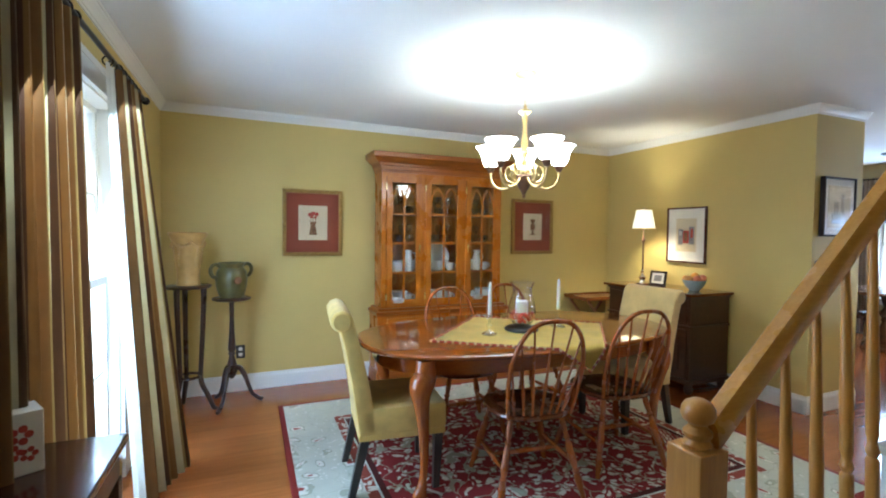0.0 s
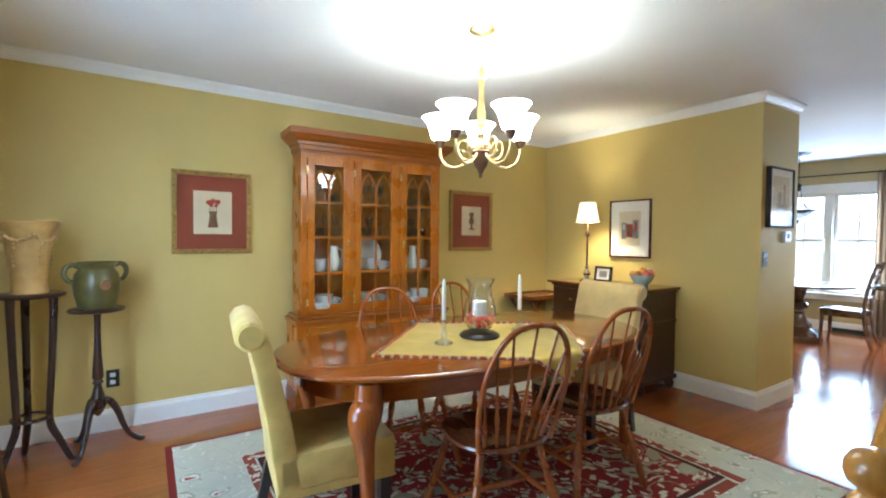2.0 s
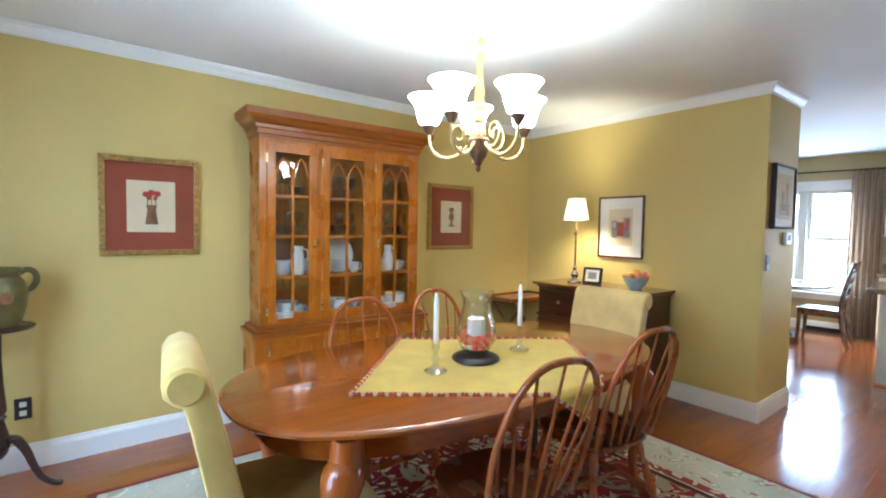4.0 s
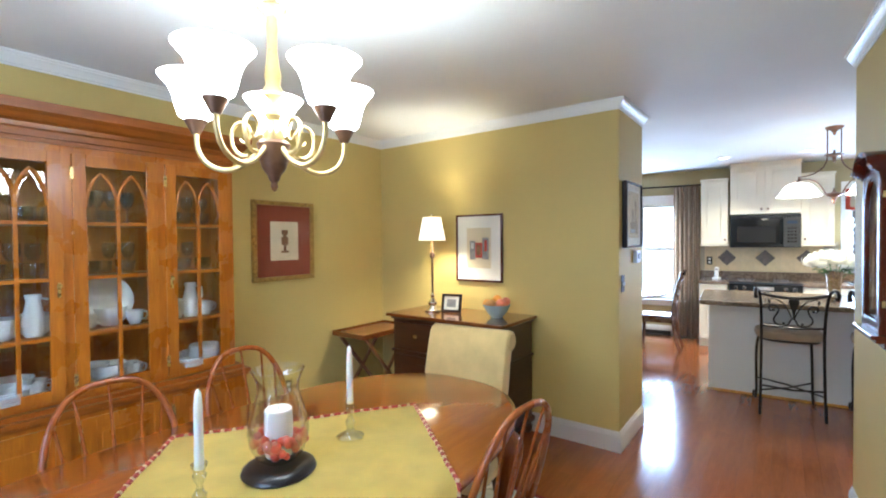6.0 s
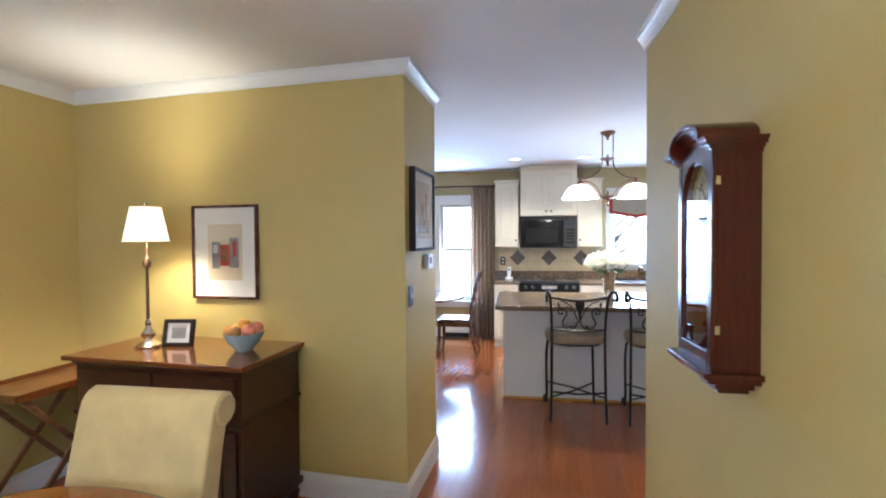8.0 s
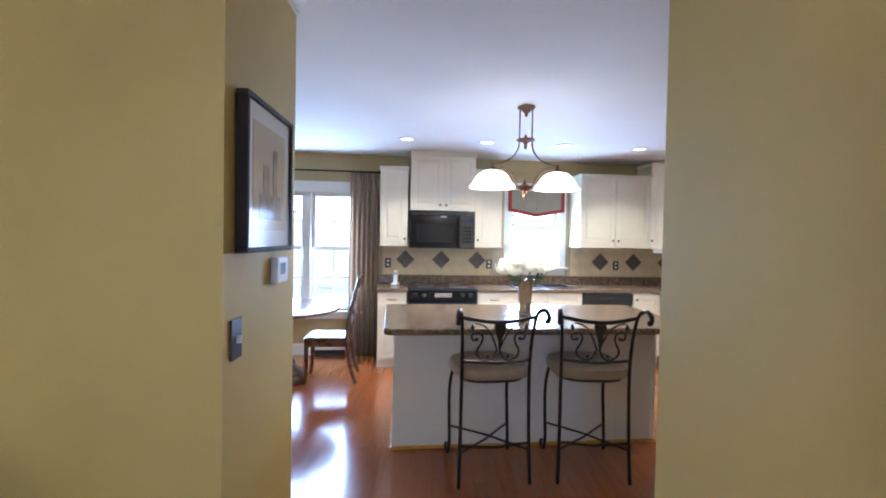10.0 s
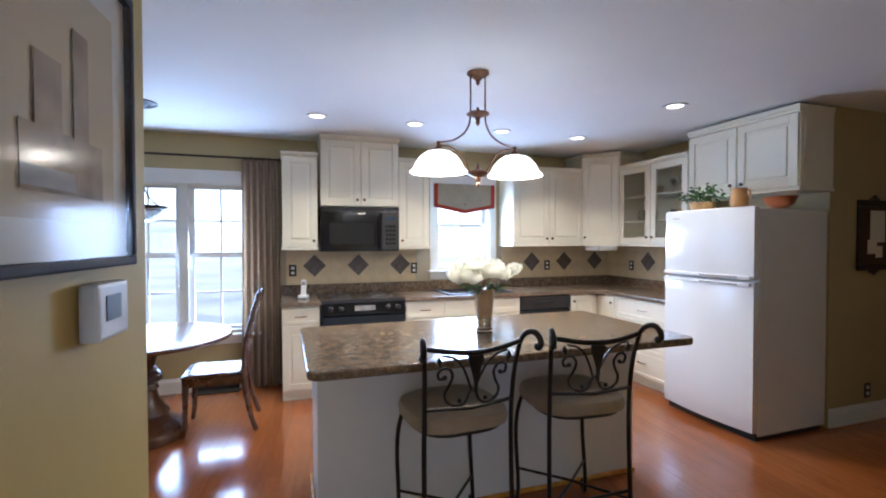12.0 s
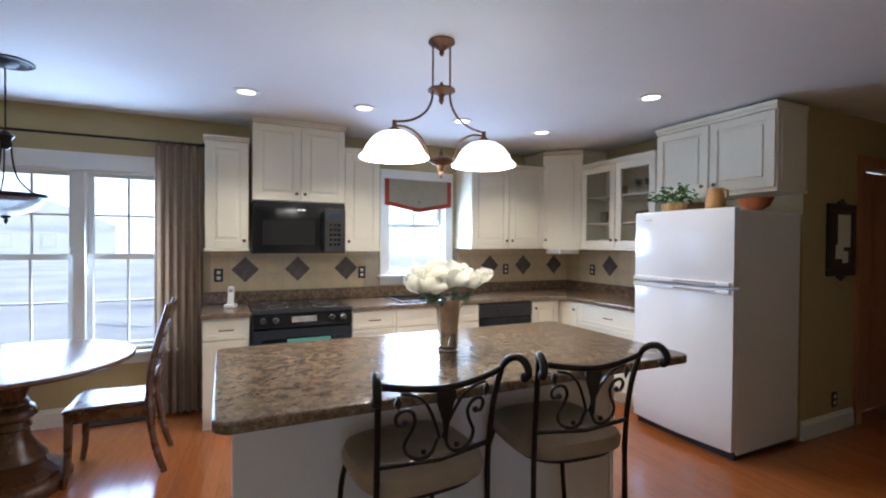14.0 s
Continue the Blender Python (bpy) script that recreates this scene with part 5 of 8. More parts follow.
for i, (dx, dy, dz, r, k, n) in enumerate(((-0.02, -0.045, 0.098, 0.038, 1, "apple"), (0.0, 0.035, 0.098, 0.036, 3, "lemon"), (0.045, -0.005, 0.098, 0.036, 2, "pear"), (-0.05, 0.015, 0.095, 0.034, 4, "pear"), (0.02, -0.065, 0.112, 0.034, 1, "apple"), (-0.03, 0.065, 0.094, 0.033, 0, "orange"), (0.0, -0.005, 0.125, 0.034, 0, "orange"))):
    single(n, lathe([(0, -r), (0.5 * r, -0.88 * r), (0.9 * r, -0.4 * r), (r, 0.05 * r), (0.8 * r, 0.6 * r), (0.35 * r, (1.25 if n == "pear" else 0.9) * r), (0, (1.5 if n == "pear" else 0.78) * r)], 16, (0, 0, 0), None, pose(5.24 + dx, 3.90 + dy, 0.892 + dz, 30 * i, 50 * (n == "pear"), 70 * i)), M_FRUIT[k], "ripe %s in the blue fruit bowl" % n, n, None, "fruit in the bowl", True)

# folding tray table in the corner
tr = thing("tray_table", "folding wooden tray table with crossed legs in the corner", "table")
part("tray", boxes((4.86, 5.47, 4.90, 5.27, 0.665, 0.677)), M_TRAY, tr)
part("rim", boxes((4.855, 5.475, 4.89, 4.902, 0.66, 0.70, 0.003), (4.855, 5.475, 5.268, 5.28, 0.66, 0.70, 0.003), (4.848, 4.862, 4.902, 5.268, 0.66, 0.70, 0.003), (5.468, 5.482, 4.902, 5.268, 0.66, 0.70, 0.003)), M_CHESTTOP, tr)
for y in (4.93, 5.24):
    for a, b in ((4.90, 5.43), (5.43, 4.90)):
        yy = y + (0.012 if a < b else -0.012)
        d = Vector((b - a, 0, 0.64))
        part("leg", box(bmesh.new(), -0.014, 0.014, -0.009, 0.009, 0.0, d.length, 0.002, Matrix.Translation((a, yy, 0.012)) @ Vector((0, 0, 1)).rotation_difference(d).to_matrix().to_4x4()), M_TRAY, tr)
part("stretcher", boxes((4.93, 4.95, 4.93, 5.24, 0.05, 0.07), (5.38, 5.40, 4.93, 5.24, 0.05, 0.07)), M_TRAY, tr)

# outlets
def outlet(m, mat, label):
    o = thing("wall_outlet", label, "outlet", m)
    part("plate", boxes((-0.036, 0.036, -0.006, 0, -0.058, 0.058, 0.003)), mat, o)
    for z in (-0.024, 0.024):
        part("socket", boxes((-0.015, 0.015, -0.008, -0.005, z - 0.014, z + 0.014, 0.003)), M_WHITEPL if mat is M_DARKPLASTIC else M_DARKPLASTIC, o)
    return o


outlet(NR @ pose(1.42, 5.308, 0.34), M_DARKPLASTIC, "dark outlet plate low on the dining room wall")
outlet(NR @ pose(4.42, 5.308, 0.33), M_DARKPLASTIC, "dark outlet plate low on the dining room wall")

# plant stands with pots in the corner
s1 = thing("plant_stand", "tall dark mahogany stand with three slender legs", "stand", pose(1.07, 4.86, 0, 0, 0, 20))
part("top", lathe([(0, 0.945), (0.150, 0.945), (0.158, 0.952), (0.160, 0.960), (0.152, 0.966), (0, 0.966)], 32), M_STAND, s1, smooth=True)
for k in range(3):
    a = radians(90 + 120 * k)
    c, s = math.cos(a), math.sin(a)
    pts = [(0.105, 0.945), (0.105, 0.86), (0.095, 0.60), (0.082, 0.34), (0.080, 0.26), (0.092, 0.20), (0.125, 0.13), (0.155, 0.06), (0.172, 0.02), (0.19, 0.012), (0.195, 0.02)]
    part("leg", tube([(r * c, r * s, z) for r, z in pts], [0.022, 0.020, 0.018, 0.017, 0.018, 0.019, 0.018, 0.016, 0.015, 0.012, 0.008], 10), M_STAND, s1, smooth=True)
part("collar", tube([(0.082 * math.cos(2 * math.pi * i / 24), 0.082 * math.sin(2 * math.pi * i / 24), 0.27) for i in range(24)], 0.011, 8, None, True), M_STAND, s1, smooth=True)
vs = thing("relief_vase", "ochre ceramic vase with flared rim and relief garlands", "vase", pose(1.07, 4.86, 0.967))
part("body", lathe([(0, 0), (0.080, 0), (0.084, 0.012), (0.078, 0.03), (0.080, 0.10), (0.090, 0.20), (0.104, 0.30), (0.112, 0.34), (0.132, 0.375), (0.136, 0.392), (0.128, 0.400), (0.114, 0.39), (0.10, 0.33), (0, 0.05)], 32), M_CERAM, vs, smooth=True)
rel = bmesh.new()
for i in range(40):
    a = 2 * math.pi * i / 40
    r = 0.112
    ball(rel, (r * math.cos(a), r * math.sin(a), 0.325 - 0.035 * abs(math.sin(2.5 * a))), 0.012, 6)
for k in range(5):
    a = 2 * math.pi * (k + 0.3) / 5
    for j in range(7):
        ball(rel, ((0.104 - 0.002 * j) * math.cos(a + 0.05 * math.sin(j)), (0.104 - 0.002 * j) * math.sin(a + 0.05 * math.sin(j)), 0.30 - 0.024 * j), 0.012 - 0.0008 * j, 6)
tagged(part("relief", rel, M_CERAM, vs, "moulded garland relief", True), kind="stuff")
s2 = thing("pedestal_stand", "dark mahogany tripod pedestal with a round top", "stand", pose(1.365, 4.90, 0, 0, 0, 35))
part("top", lathe([(0, 0.835), (0.125, 0.835), (0.140, 0.840), (0.143, 0.850), (0.135, 0.856), (0, 0.852)], 32), M_STAND, s2, smooth=True)
part("column", lathe([(0, 0.84), (0.03, 0.835), (0.018, 0.81), (0.016, 0.70), (0.020, 0.58), (0.026, 0.50), (0.030, 0.44), (0.020, 0.425), (0.030, 0.41), (0.018, 0.395), (0.026, 0.36), (0.036, 0.32), (0.040, 0.27), (0.030, 0.235), (0.012, 0.21), (0, 0.205)], 20), M_STAND, s2, smooth=True)
for k in range(3):
    a = radians(90 + 120 * k)
    c, s = math.cos(a), math.sin(a)
    pts = [(0.02, 0.30), (0.06, 0.285), (0.095, 0.22), (0.12, 0.14), (0.15, 0.07), (0.19, 0.03), (0.215, 0.018), (0.232, 0.022)]
    part("leg", tube([(r * c, r * s, z) for r, z in pts], [0.020, 0.022, 0.019, 0.016, 0.015, 0.015, 0.017, 0.010], 10), M_STAND, s2, smooth=True)
jg = thing("olive_jar", "green glazed jar with two handles and a medallion", "jar", pose(1.365, 4.90, 0.857, 0, 0, 25))
part("body", lathe([(0, 0), (0.085, 0), (0.095, 0.02), (0.112, 0.09), (0.118, 0.15), (0.108, 0.205), (0.088, 0.235), (0.092, 0.252), (0.104, 0.268), (0.098, 0.275), (0.08, 0.255), (0.09, 0.2), (0, 0.03)], 32), M_GREENJUG, jg, smooth=True)
for sx in (-1, 1):
    part("handle", tube([(sx * x, 0, z) for x, z in ((0.085, 0.245), (0.12, 0.262), (0.150, 0.245), (0.158, 0.205), (0.14, 0.17), (0.112, 0.16))], 0.014, 10), M_GREENJUG, jg, smooth=True)
part("medallion", tube([(0, -0.110, 0.14), (0, -0.122, 0.14)], [0.032, 0.026], 16), M_INKBROWN, jg, "dark moulded medallion", True)


# curtains: pleated sheets that hang from a rod
def curtain(name, label, y0, y1, z0, z1, mat, m, depth=0.035, folds=7, flare=1.0, lean=0.0, sway=0.0):
    cu = thing(name, label, "curtain", m)
    n, rows = folds * 10, 14
    bm = bmesh.new()
    uv = bm.loops.layers.uv.new("UVMap")
    grid = []
    rnd = random.Random(int(1000 * (y0 + y1 + z1)))
    ph = [rnd.uniform(-0.5, 0.5) for _ in range(folds + 2)]
    for j in range(rows + 1):
        t = j / rows
        row = []
        for i in range(n + 1):
            s = i / n
            k = s * folds
            wob = ph[int(k)] * (1 - k % 1) + ph[int(k) + 1] * (k % 1)
            mid = (y0 + y1) / 2
            f = 1 + (flare - 1) * t
            y = mid + (y0 + s * (y1 - y0) - mid) * f + 0.012 * wob * t + sway * t ** 1.3
            x = depth * (0.55 + 0.45 * t) * math.sin(2 * math.pi * k + 0.9 * wob * t) + 0.02 * wob * t + lean * t * (0.35 + 0.65 * s)
            row.append((bm.verts.new((x, y, z1 + (z0 - z1) * t)), s))
        grid.append(row)
    span = (y1 - y0) * 2.1
    for j in range(rows):
        for i in range(n):
            q = (grid[j][i], grid[j + 1][i], grid[j + 1][i + 1], grid[j][i + 1])
            f = bm.faces.new([v for v, s in q])
            for lp_, (v, s) in zip(f.loops, q):
                lp_[uv].uv = (s * span, v.co.z)
    bmesh.ops.solidify(bm, geom=bm.faces[:], thickness=0.004)
    part("drape", bm, mat, cu, smooth=True)
    for i in range(folds):
        y = y0 + (i + 0.5) * (y1 - y0) / folds
        part("ring", tube([(0.0 + 0.019 * math.cos(a), y, z1 + 0.012 + 0.019 * math.sin(a)) for a in [2 * math.pi * q / 14 for q in range(14)]], 0.0035, 6, None, True), M_IRON, cu, "dark curtain ring")
    return cu


RODX = 0.955
curtain("curtain", "gold and brown striped drape beside the tall window", 3.40, 3.84, 0.012, 2.095, M_CURTAIN, pose(RODX, 0, 0), 0.040, 6, 0.80, 0.20, 0.16)
curtain("curtain_lining", "white lining edge of the striped drape", 3.29, 3.42, 0.012, 2.09, M_LINING, pose(RODX - 0.01, 0, 0), 0.02, 2, 1.4, 0.06, 0.26)
curtain("curtain", "gold and brown striped drape beside the tall window", 2.30, 2.92, 0.012, 2.095, M_CURTAIN, pose(RODX, 0, 0), 0.04, 8, 1.05, 0.02)
rod = thing("curtain_rod", "dark iron curtain rod over the tall window", "curtain rod")
part("rod", tube([(RODX, 2.2, 2.115), (RODX, 4.0, 2.115)], 0.011, 12), M_IRON, rod, smooth=True)
part("finial", lathe([(0, 0), (0.014, 0.003), (0.010, 0.012), (0.022, 0.03), (0.018, 0.045), (0, 0.052)], 14, (0, 0, 0), None, pose(RODX, 4.0, 2.115, -90)), M_IRON, rod, smooth=True)
for y in (2.32, 3.96):
    part("bracket", boxes((0.84, RODX, y - 0.006, y + 0.006, 2.10, 2.112), (0.84, 0.846, y - 0.015, y + 0.015, 2.07, 2.14)), M_IRON, rod)

# console table with a card by the window
con = thing("console_table", "dark polished console table by the window", "table")
part("top", boxes((0.87, 1.17, 1.55, 2.54, 0.755, 0.78, 0.005)), M_CONSOLE, con)
part("apron", boxes((0.89, 1.15, 1.57, 2.52, 0.66, 0.755)), M_CHEST, con)
for x in (0.905, 1.135):
    for y in (1.585, 2.505):
        part("leg", boxes((x - 0.02, x + 0.02, y - 0.02, y + 0.02, 0, 0.66, 0.003)), M_CHEST, con)
card = thing("flower_box", "white box painted with red blossoms on the console table", "box", pose(0.955, 2.37, 0.781, 0, 0, 30))
part("box", boxes((-0.06, 0.06, -0.045, 0.045, 0, 0.155, 0.003)), M_WHITEMAT, card)
bl = bmesh.new()
for dx, dz, r in ((-0.025, 0.115, 0.014), (0.015, 0.10, 0.016), (0.0, 0.06, 0.013), (0.03, 0.05, 0.012), (-0.03, 0.04, 0.011)):
    for k in range(5):
        a = 2 * math.pi * k / 5
        prism(arc(dx + r * math.cos(a), dz + r * math.sin(a), 0.6 * r, 0, 315, 7), 0.0452, 0.0462, bl, XZ)
part("blossom_print", bl, M_INKRED, card)


# wall clock on the stair wall
ck = thing("wall_clock", "mahogany pendulum wall clock with a glass door", "clock", SW_ @ pose(4.577, 1.907, 0.150) @ Matrix.Diagonal((0.77, 0.75, 0.88, 1)))
W, D = 0.158, 0.135
part("case_back", boxes((-W, W, 0, 0.014, 1.10, 1.735)), M_CLOCK, ck)
for x in (-W, W - 0.016):
    part("case_side", boxes((x, x + 0.016, 0.014, D, 1.10, 1.735)), M_CLOCK, ck)
part("case_floor", boxes((-W + 0.016, W - 0.016, 0.014, D, 1.10, 1.116)), M_CLOCK, ck)
fr = bmesh.new()
for r in ((-W, -W + 0.034, 1.10, 1.74), (W - 0.034, W, 1.10, 1.74), (-W + 0.034, W - 0.034, 1.10, 1.15)):
    box(fr, r[0], r[1], D, D + 0.018, r[2], r[3], 0.003)
arch_out = [(W - 0.034, 1.76), (-W + 0.034, 1.76), (-W + 0.034, 1.60)] + [(x, z) for x, z in arc(0, 1.60, W - 0.034, 180, 0, 18)][1:]
prism(arch_out, -D - 0.016, -D - 0.002, fr, XZ)
dfr = part("door", fr, M_CLOCK, ck)
gl = part("pane", boxes((-W + 0.034, W - 0.034, D + 0.004, D + 0.007, 1.15, 1.725)), M_CGLASS, dfr)
gl.visible_shadow = False
for z in (1.22, 1.65):
    part("hinge", boxes((-W - 0.002, -W + 0.004, D - 0.008, D + 0.006, z - 0.012, z + 0.012)), M_BRASS, dfr)


def bonnet(reach, lift):
    """The crest's line over the door: level shoulders and a high round arch between them."""
    k = W - 0.012
    line = [(-W - reach, 1.730 + lift), (-k, 1.732 + lift)]
    line += [(-k * math.cos(radians(a)), 1.735 + lift + 0.062 * math.sin(radians(a)) ** 0.85) for a in range(6, 180, 6)]
    return line + [(k, 1.732 + lift), (W + reach, 1.730 + lift)]


part("tympanum", prism([(W, 1.715), (-W, 1.715)] + bonnet(0.0, 0.006), -D - 0.012, -0.002, None, XZ), M_CLOCK, ck)
for reach, lift, thick, d in ((0.010, -0.004, 0.012, D + 0.024), (0.022, 0.007, 0.010, D + 0.036), (0.038, 0.016, 0.013, D + 0.052), (0.046, 0.028, 0.010, D + 0.060)):
    part("crest_moulding", prism(bonnet(reach, lift + thick) + bonnet(reach, lift)[::-1], -d, -0.001, None, XZ), M_CLOCK, ck)
for o, d, za, zb in ((0.03, 0.05, 1.082, 1.10), (0.012, 0.03, 1.066, 1.082), (-0.035, -0.01, 1.04, 1.066), (-0.075, -0.035, 1.018, 1.04)):
    part("plinth_step", boxes((-W - o, W + o, 0, D + d, za, zb, 0.004)), M_CLOCK, ck)
dial = part("dial", tube([(0, D - 0.032, 1.605), (0, D - 0.026, 1.605)], 0.106, 36), material("dial_enamel", (0.70, 0.62, 0.44), 0.35), ck, "cream dial with a brass ring")
part("bezel", tube([(0.106 * math.cos(a), D - 0.024, 1.605 + 0.106 * math.sin(a)) for a in [2 * math.pi * i / 40 for i in range(40)]], 0.006, 8, None, True), M_BRASS, dial, smooth=True)
part("chapter_ring", tube([(0.062 * math.cos(a), D - 0.025, 1.605 + 0.062 * math.sin(a)) for a in [2 * math.pi * i / 40 for i in range(40)]], 0.0022, 6, None, True), M_BRASS, dial)
for i in range(12):
    a = 2 * math.pi * i / 12
    part("hour_mark", box(bmesh.new(), -0.0018, 0.0018, -0.001, 0.001, -0.011, 0.011, 0, pose(0.083 * math.sin(a), D - 0.0255, 1.605 + 0.083 * math.cos(a), 0, math.degrees(a), 0)), M_INKBROWN, dial)
for ang, ln in ((-60, 0.05), (40, 0.075)):
    part("hand", box(bmesh.new(), -0.002, 0.002, -0.001, 0.001, -0.012, ln, 0, pose(0, D - 0.022, 1.605, 0, ang, 0)), M_DARKPLASTIC, dial)
pd = part("pendulum", boxes((-0.005, 0.005, D - 0.055, D - 0.05, 1.27, 1.55)), M_BRASS, ck)
part("bob", tube([(0, D - 0.06, 1.25), (0, D - 0.052, 1.25), (0, D - 0.044, 1.25)], [0.042, 0.048, 0.040], 28), M_BRASS, pd, smooth=True)
part("back_board", boxes((-W + 0.016, W - 0.016, 0.014, 0.02, 1.116, 1.73)), M_EBONY, ck)


# ---- things: kitchen ----
def knob(m, parent, mat=None):
    return part("knob", lathe([(0, 0), (0.005, 0), (0.005, 0.012), (0.013, 0.017), (0.014, 0.024), (0.008, 0.030), (0, 0.031)], 12, (0, 0, 0), None, m), mat or M_BRONZE, parent, "dark bronze knob", True)


def pull(m, parent):
    bm = tube([(0, -0.05, 0), (-0.022, -0.045, 0), (-0.026, -0.02, 0), (-0.026, 0.02, 0), (-0.022, 0.045, 0), (0, 0.05, 0)], [0.004, 0.0045, 0.005, 0.005, 0.0045, 0.004], 8, None, False, m)
    return part("pull", bm, M_BRONZE, parent, "dark bronze pull", True)


def panel_door(parent, y0, y1, z0, z1, x=0.0, name="door", mat=None, rail=0.058):
    """A raised-panel door facing -x in the plane x."""
    mat = mat or M_CAB
    t = 0.019
    d = part(name, boxes((x - t, x, y0, y0 + rail, z0, z1, 0.002), (x - t, x, y1 - rail, y1, z0, z1, 0.002), (x - t, x, y0 + rail, y1 - rail, z0, z0 + rail, 0.002), (x - t, x, y0 + rail, y1 - rail, z1 - rail, z1, 0.002)), mat, parent)
    if z1 - z0 > 0.2 and y1 - y0 > 0.16:
        part("panel", boxes((x - 0.009, x - 0.001, y0 + rail, y1 - rail, z0 + rail, z1 - rail), (x - 0.017, x - 0.008, y0 + rail + 0.022, y1 - rail - 0.022, z0 + rail + 0.022, z1 - rail - 0.022, 0.007)), mat, d)
    else:
        part("panel", boxes((x - 0.012, x - 0.001, y0 + rail, y1 - rail, z0 + rail, z1 - rail)), mat, d)
    return d


def upper(label, m, w, z0, z1, depth, doors, knobs, crown=0.035, light_rail=True, group="wall cabinets"):
    """A wall cabinet facing -x: front at x = 0, w along y from 0."""
    c = thing("wall_cabinet", label, "cabinet", m, group)
    part("body", boxes((0, depth, 0, w, z0, z1)), M_CAB, c)
    if crown:
        part("crown", boxes((-0.024, depth, -0.004, w + 0.004, z1, z1 + crown * 0.45, 0.003), (-0.042, depth, -0.010, w + 0.010, z1 + crown * 0.45, z1 + crown, 0.004)), M_CAB, c)
    if light_rail:
        part("light_rail", boxes((-0.030, depth, -0.008, w + 0.008, z0 - 0.022, z0, 0.004)), M_CAB, c)
    n = doors
    for i in range(n):
        ya, yb = 0.004 + i * w / n, -0.004 + (i + 1) * w / n
        d = panel_door(c, ya, yb, z0 + 0.006, z1 - 0.006)
        s = knobs[i]
        knob(pose(-0.019, yb - 0.03 if s > 0 else ya + 0.03, z0 + 0.065, 0, -90, 0), d)
    return c


UP = 9.59
KP = lambda u, v, z=0, rz=0: KR @ pose(u, v, z, 0, 0, rz)
upper("narrow cream raised-panel wall cabinet beside the window", KP(UP, 2.627), 0.318, 1.365, 2.225, 0.33, 1, (-1,))
upper("tall cream two-door cabinet over the microwave", KP(UP - 0.03, 1.845), 0.755, 1.76, 2.395, 0.36, 2, (1, -1), 0.042, False)
upper("narrow cream raised-panel wall cabinet beside the sink window", KP(UP, 1.515), 0.325, 1.365, 2.225, 0.33, 1, (1,))
upper("cream two-door wall cabinet with raised panels", KP(UP, -0.345), 0.90, 1.385, 2.215, 0.33, 2, (1, -1))

# corner cabinet set across the corner
cc = thing("corner_cabinet", "cream diagonal corner wall cabinet reaching near the ceiling", "cabinet", KR)
co = [(UP, -0.348), (UP + 0.33, -0.348), (UP + 0.33, -0.97), (9.295, -0.97), (9.295, -0.643)]
part("body", prism(co, 1.385, 2.385), M_CAB, cc)
part("crown", prism([(UP - 0.03, -0.33), (UP + 0.33, -0.33), (UP + 0.33, -0.97), (9.28, -0.97), (9.27, -0.62)], 2.385, 2.42), M_CAB, cc)
part("light_rail", prism([(UP - 0.02, -0.345), (UP + 0.33, -0.345), (UP + 0.33, -0.97), (9.295, -0.97), (9.28, -0.63)], 1.363, 1.385), M_CAB, cc)
ddoor = bmesh.new()
DM = pose(9.295, -0.643, 0, 0, 0, -45)
dw = math.hypot(UP - 9.295, 0.295)
for r in ((0.012, 0.07), (dw - 0.07, dw - 0.012)):
    box(ddoor, -0.019, 0, r[0], r[1], 1.395, 2.375, 0.002, DM)
for z0, z1 in ((1.395, 1.455), (2.315, 2.375)):
    box(ddoor, -0.019, 0, 0.07, dw - 0.07, z0, z1, 0.002, DM)
dd = part("door", ddoor, M_CAB, cc)
pn = box(bmesh.new(), -0.009, -0.001, 0.07, dw - 0.07, 1.455, 2.315, 0, DM)
part("panel", box(pn, -0.017, -0.008, 0.092, dw - 0.092, 1.477, 2.293, 0.007, DM), M_CAB, dd)
knob(DM @ pose(-0.019, dw - 0.04, 1.46, 0, -90, 0), dd)

# glass-fronted cabinet on the side wall
def facing_side(u, v):
    """Front plane that looks along +y of the kitchen: local -x points to +y, local y runs to +x."""
    return KR @ pose(u, v, 0, 0, 0, -90)


gc = thing("glass_cabinet", "cream wall cabinet with two glass doors, holding glassware", "cabinet", facing_side(8.365, -0.643))
w = 0.925
part("body", boxes((0.31, 0.327, 0, w, 1.385, 2.215), (0, 0.31, 0, 0.016, 1.385, 2.215), (0, 0.31, w - 0.016, w, 1.385, 2.215), (0, 0.31, 0.016, w - 0.016, 1.385, 1.402), (0, 0.31, 0.016, w - 0.016, 2.198, 2.215), (0.0, 0.018, w / 2 - 0.02, w / 2 + 0.02, 1.402, 2.198)), M_CAB, gc)
part("crown", boxes((-0.024, 0.327, 0, w, 2.215, 2.232, 0.003), (-0.042, 0.327, 0, w, 2.232, 2.255, 0.004)), M_CAB, gc)
part("light_rail", boxes((-0.03, 0.327, 0, w, 1.363, 1.385, 0.004)), M_CAB, gc)
for z in (1.63, 1.90):
    part("shelf", boxes((0.03, 0.31, 0.016, w - 0.016, z - 0.008, z + 0.008)), M_CAB, gc)
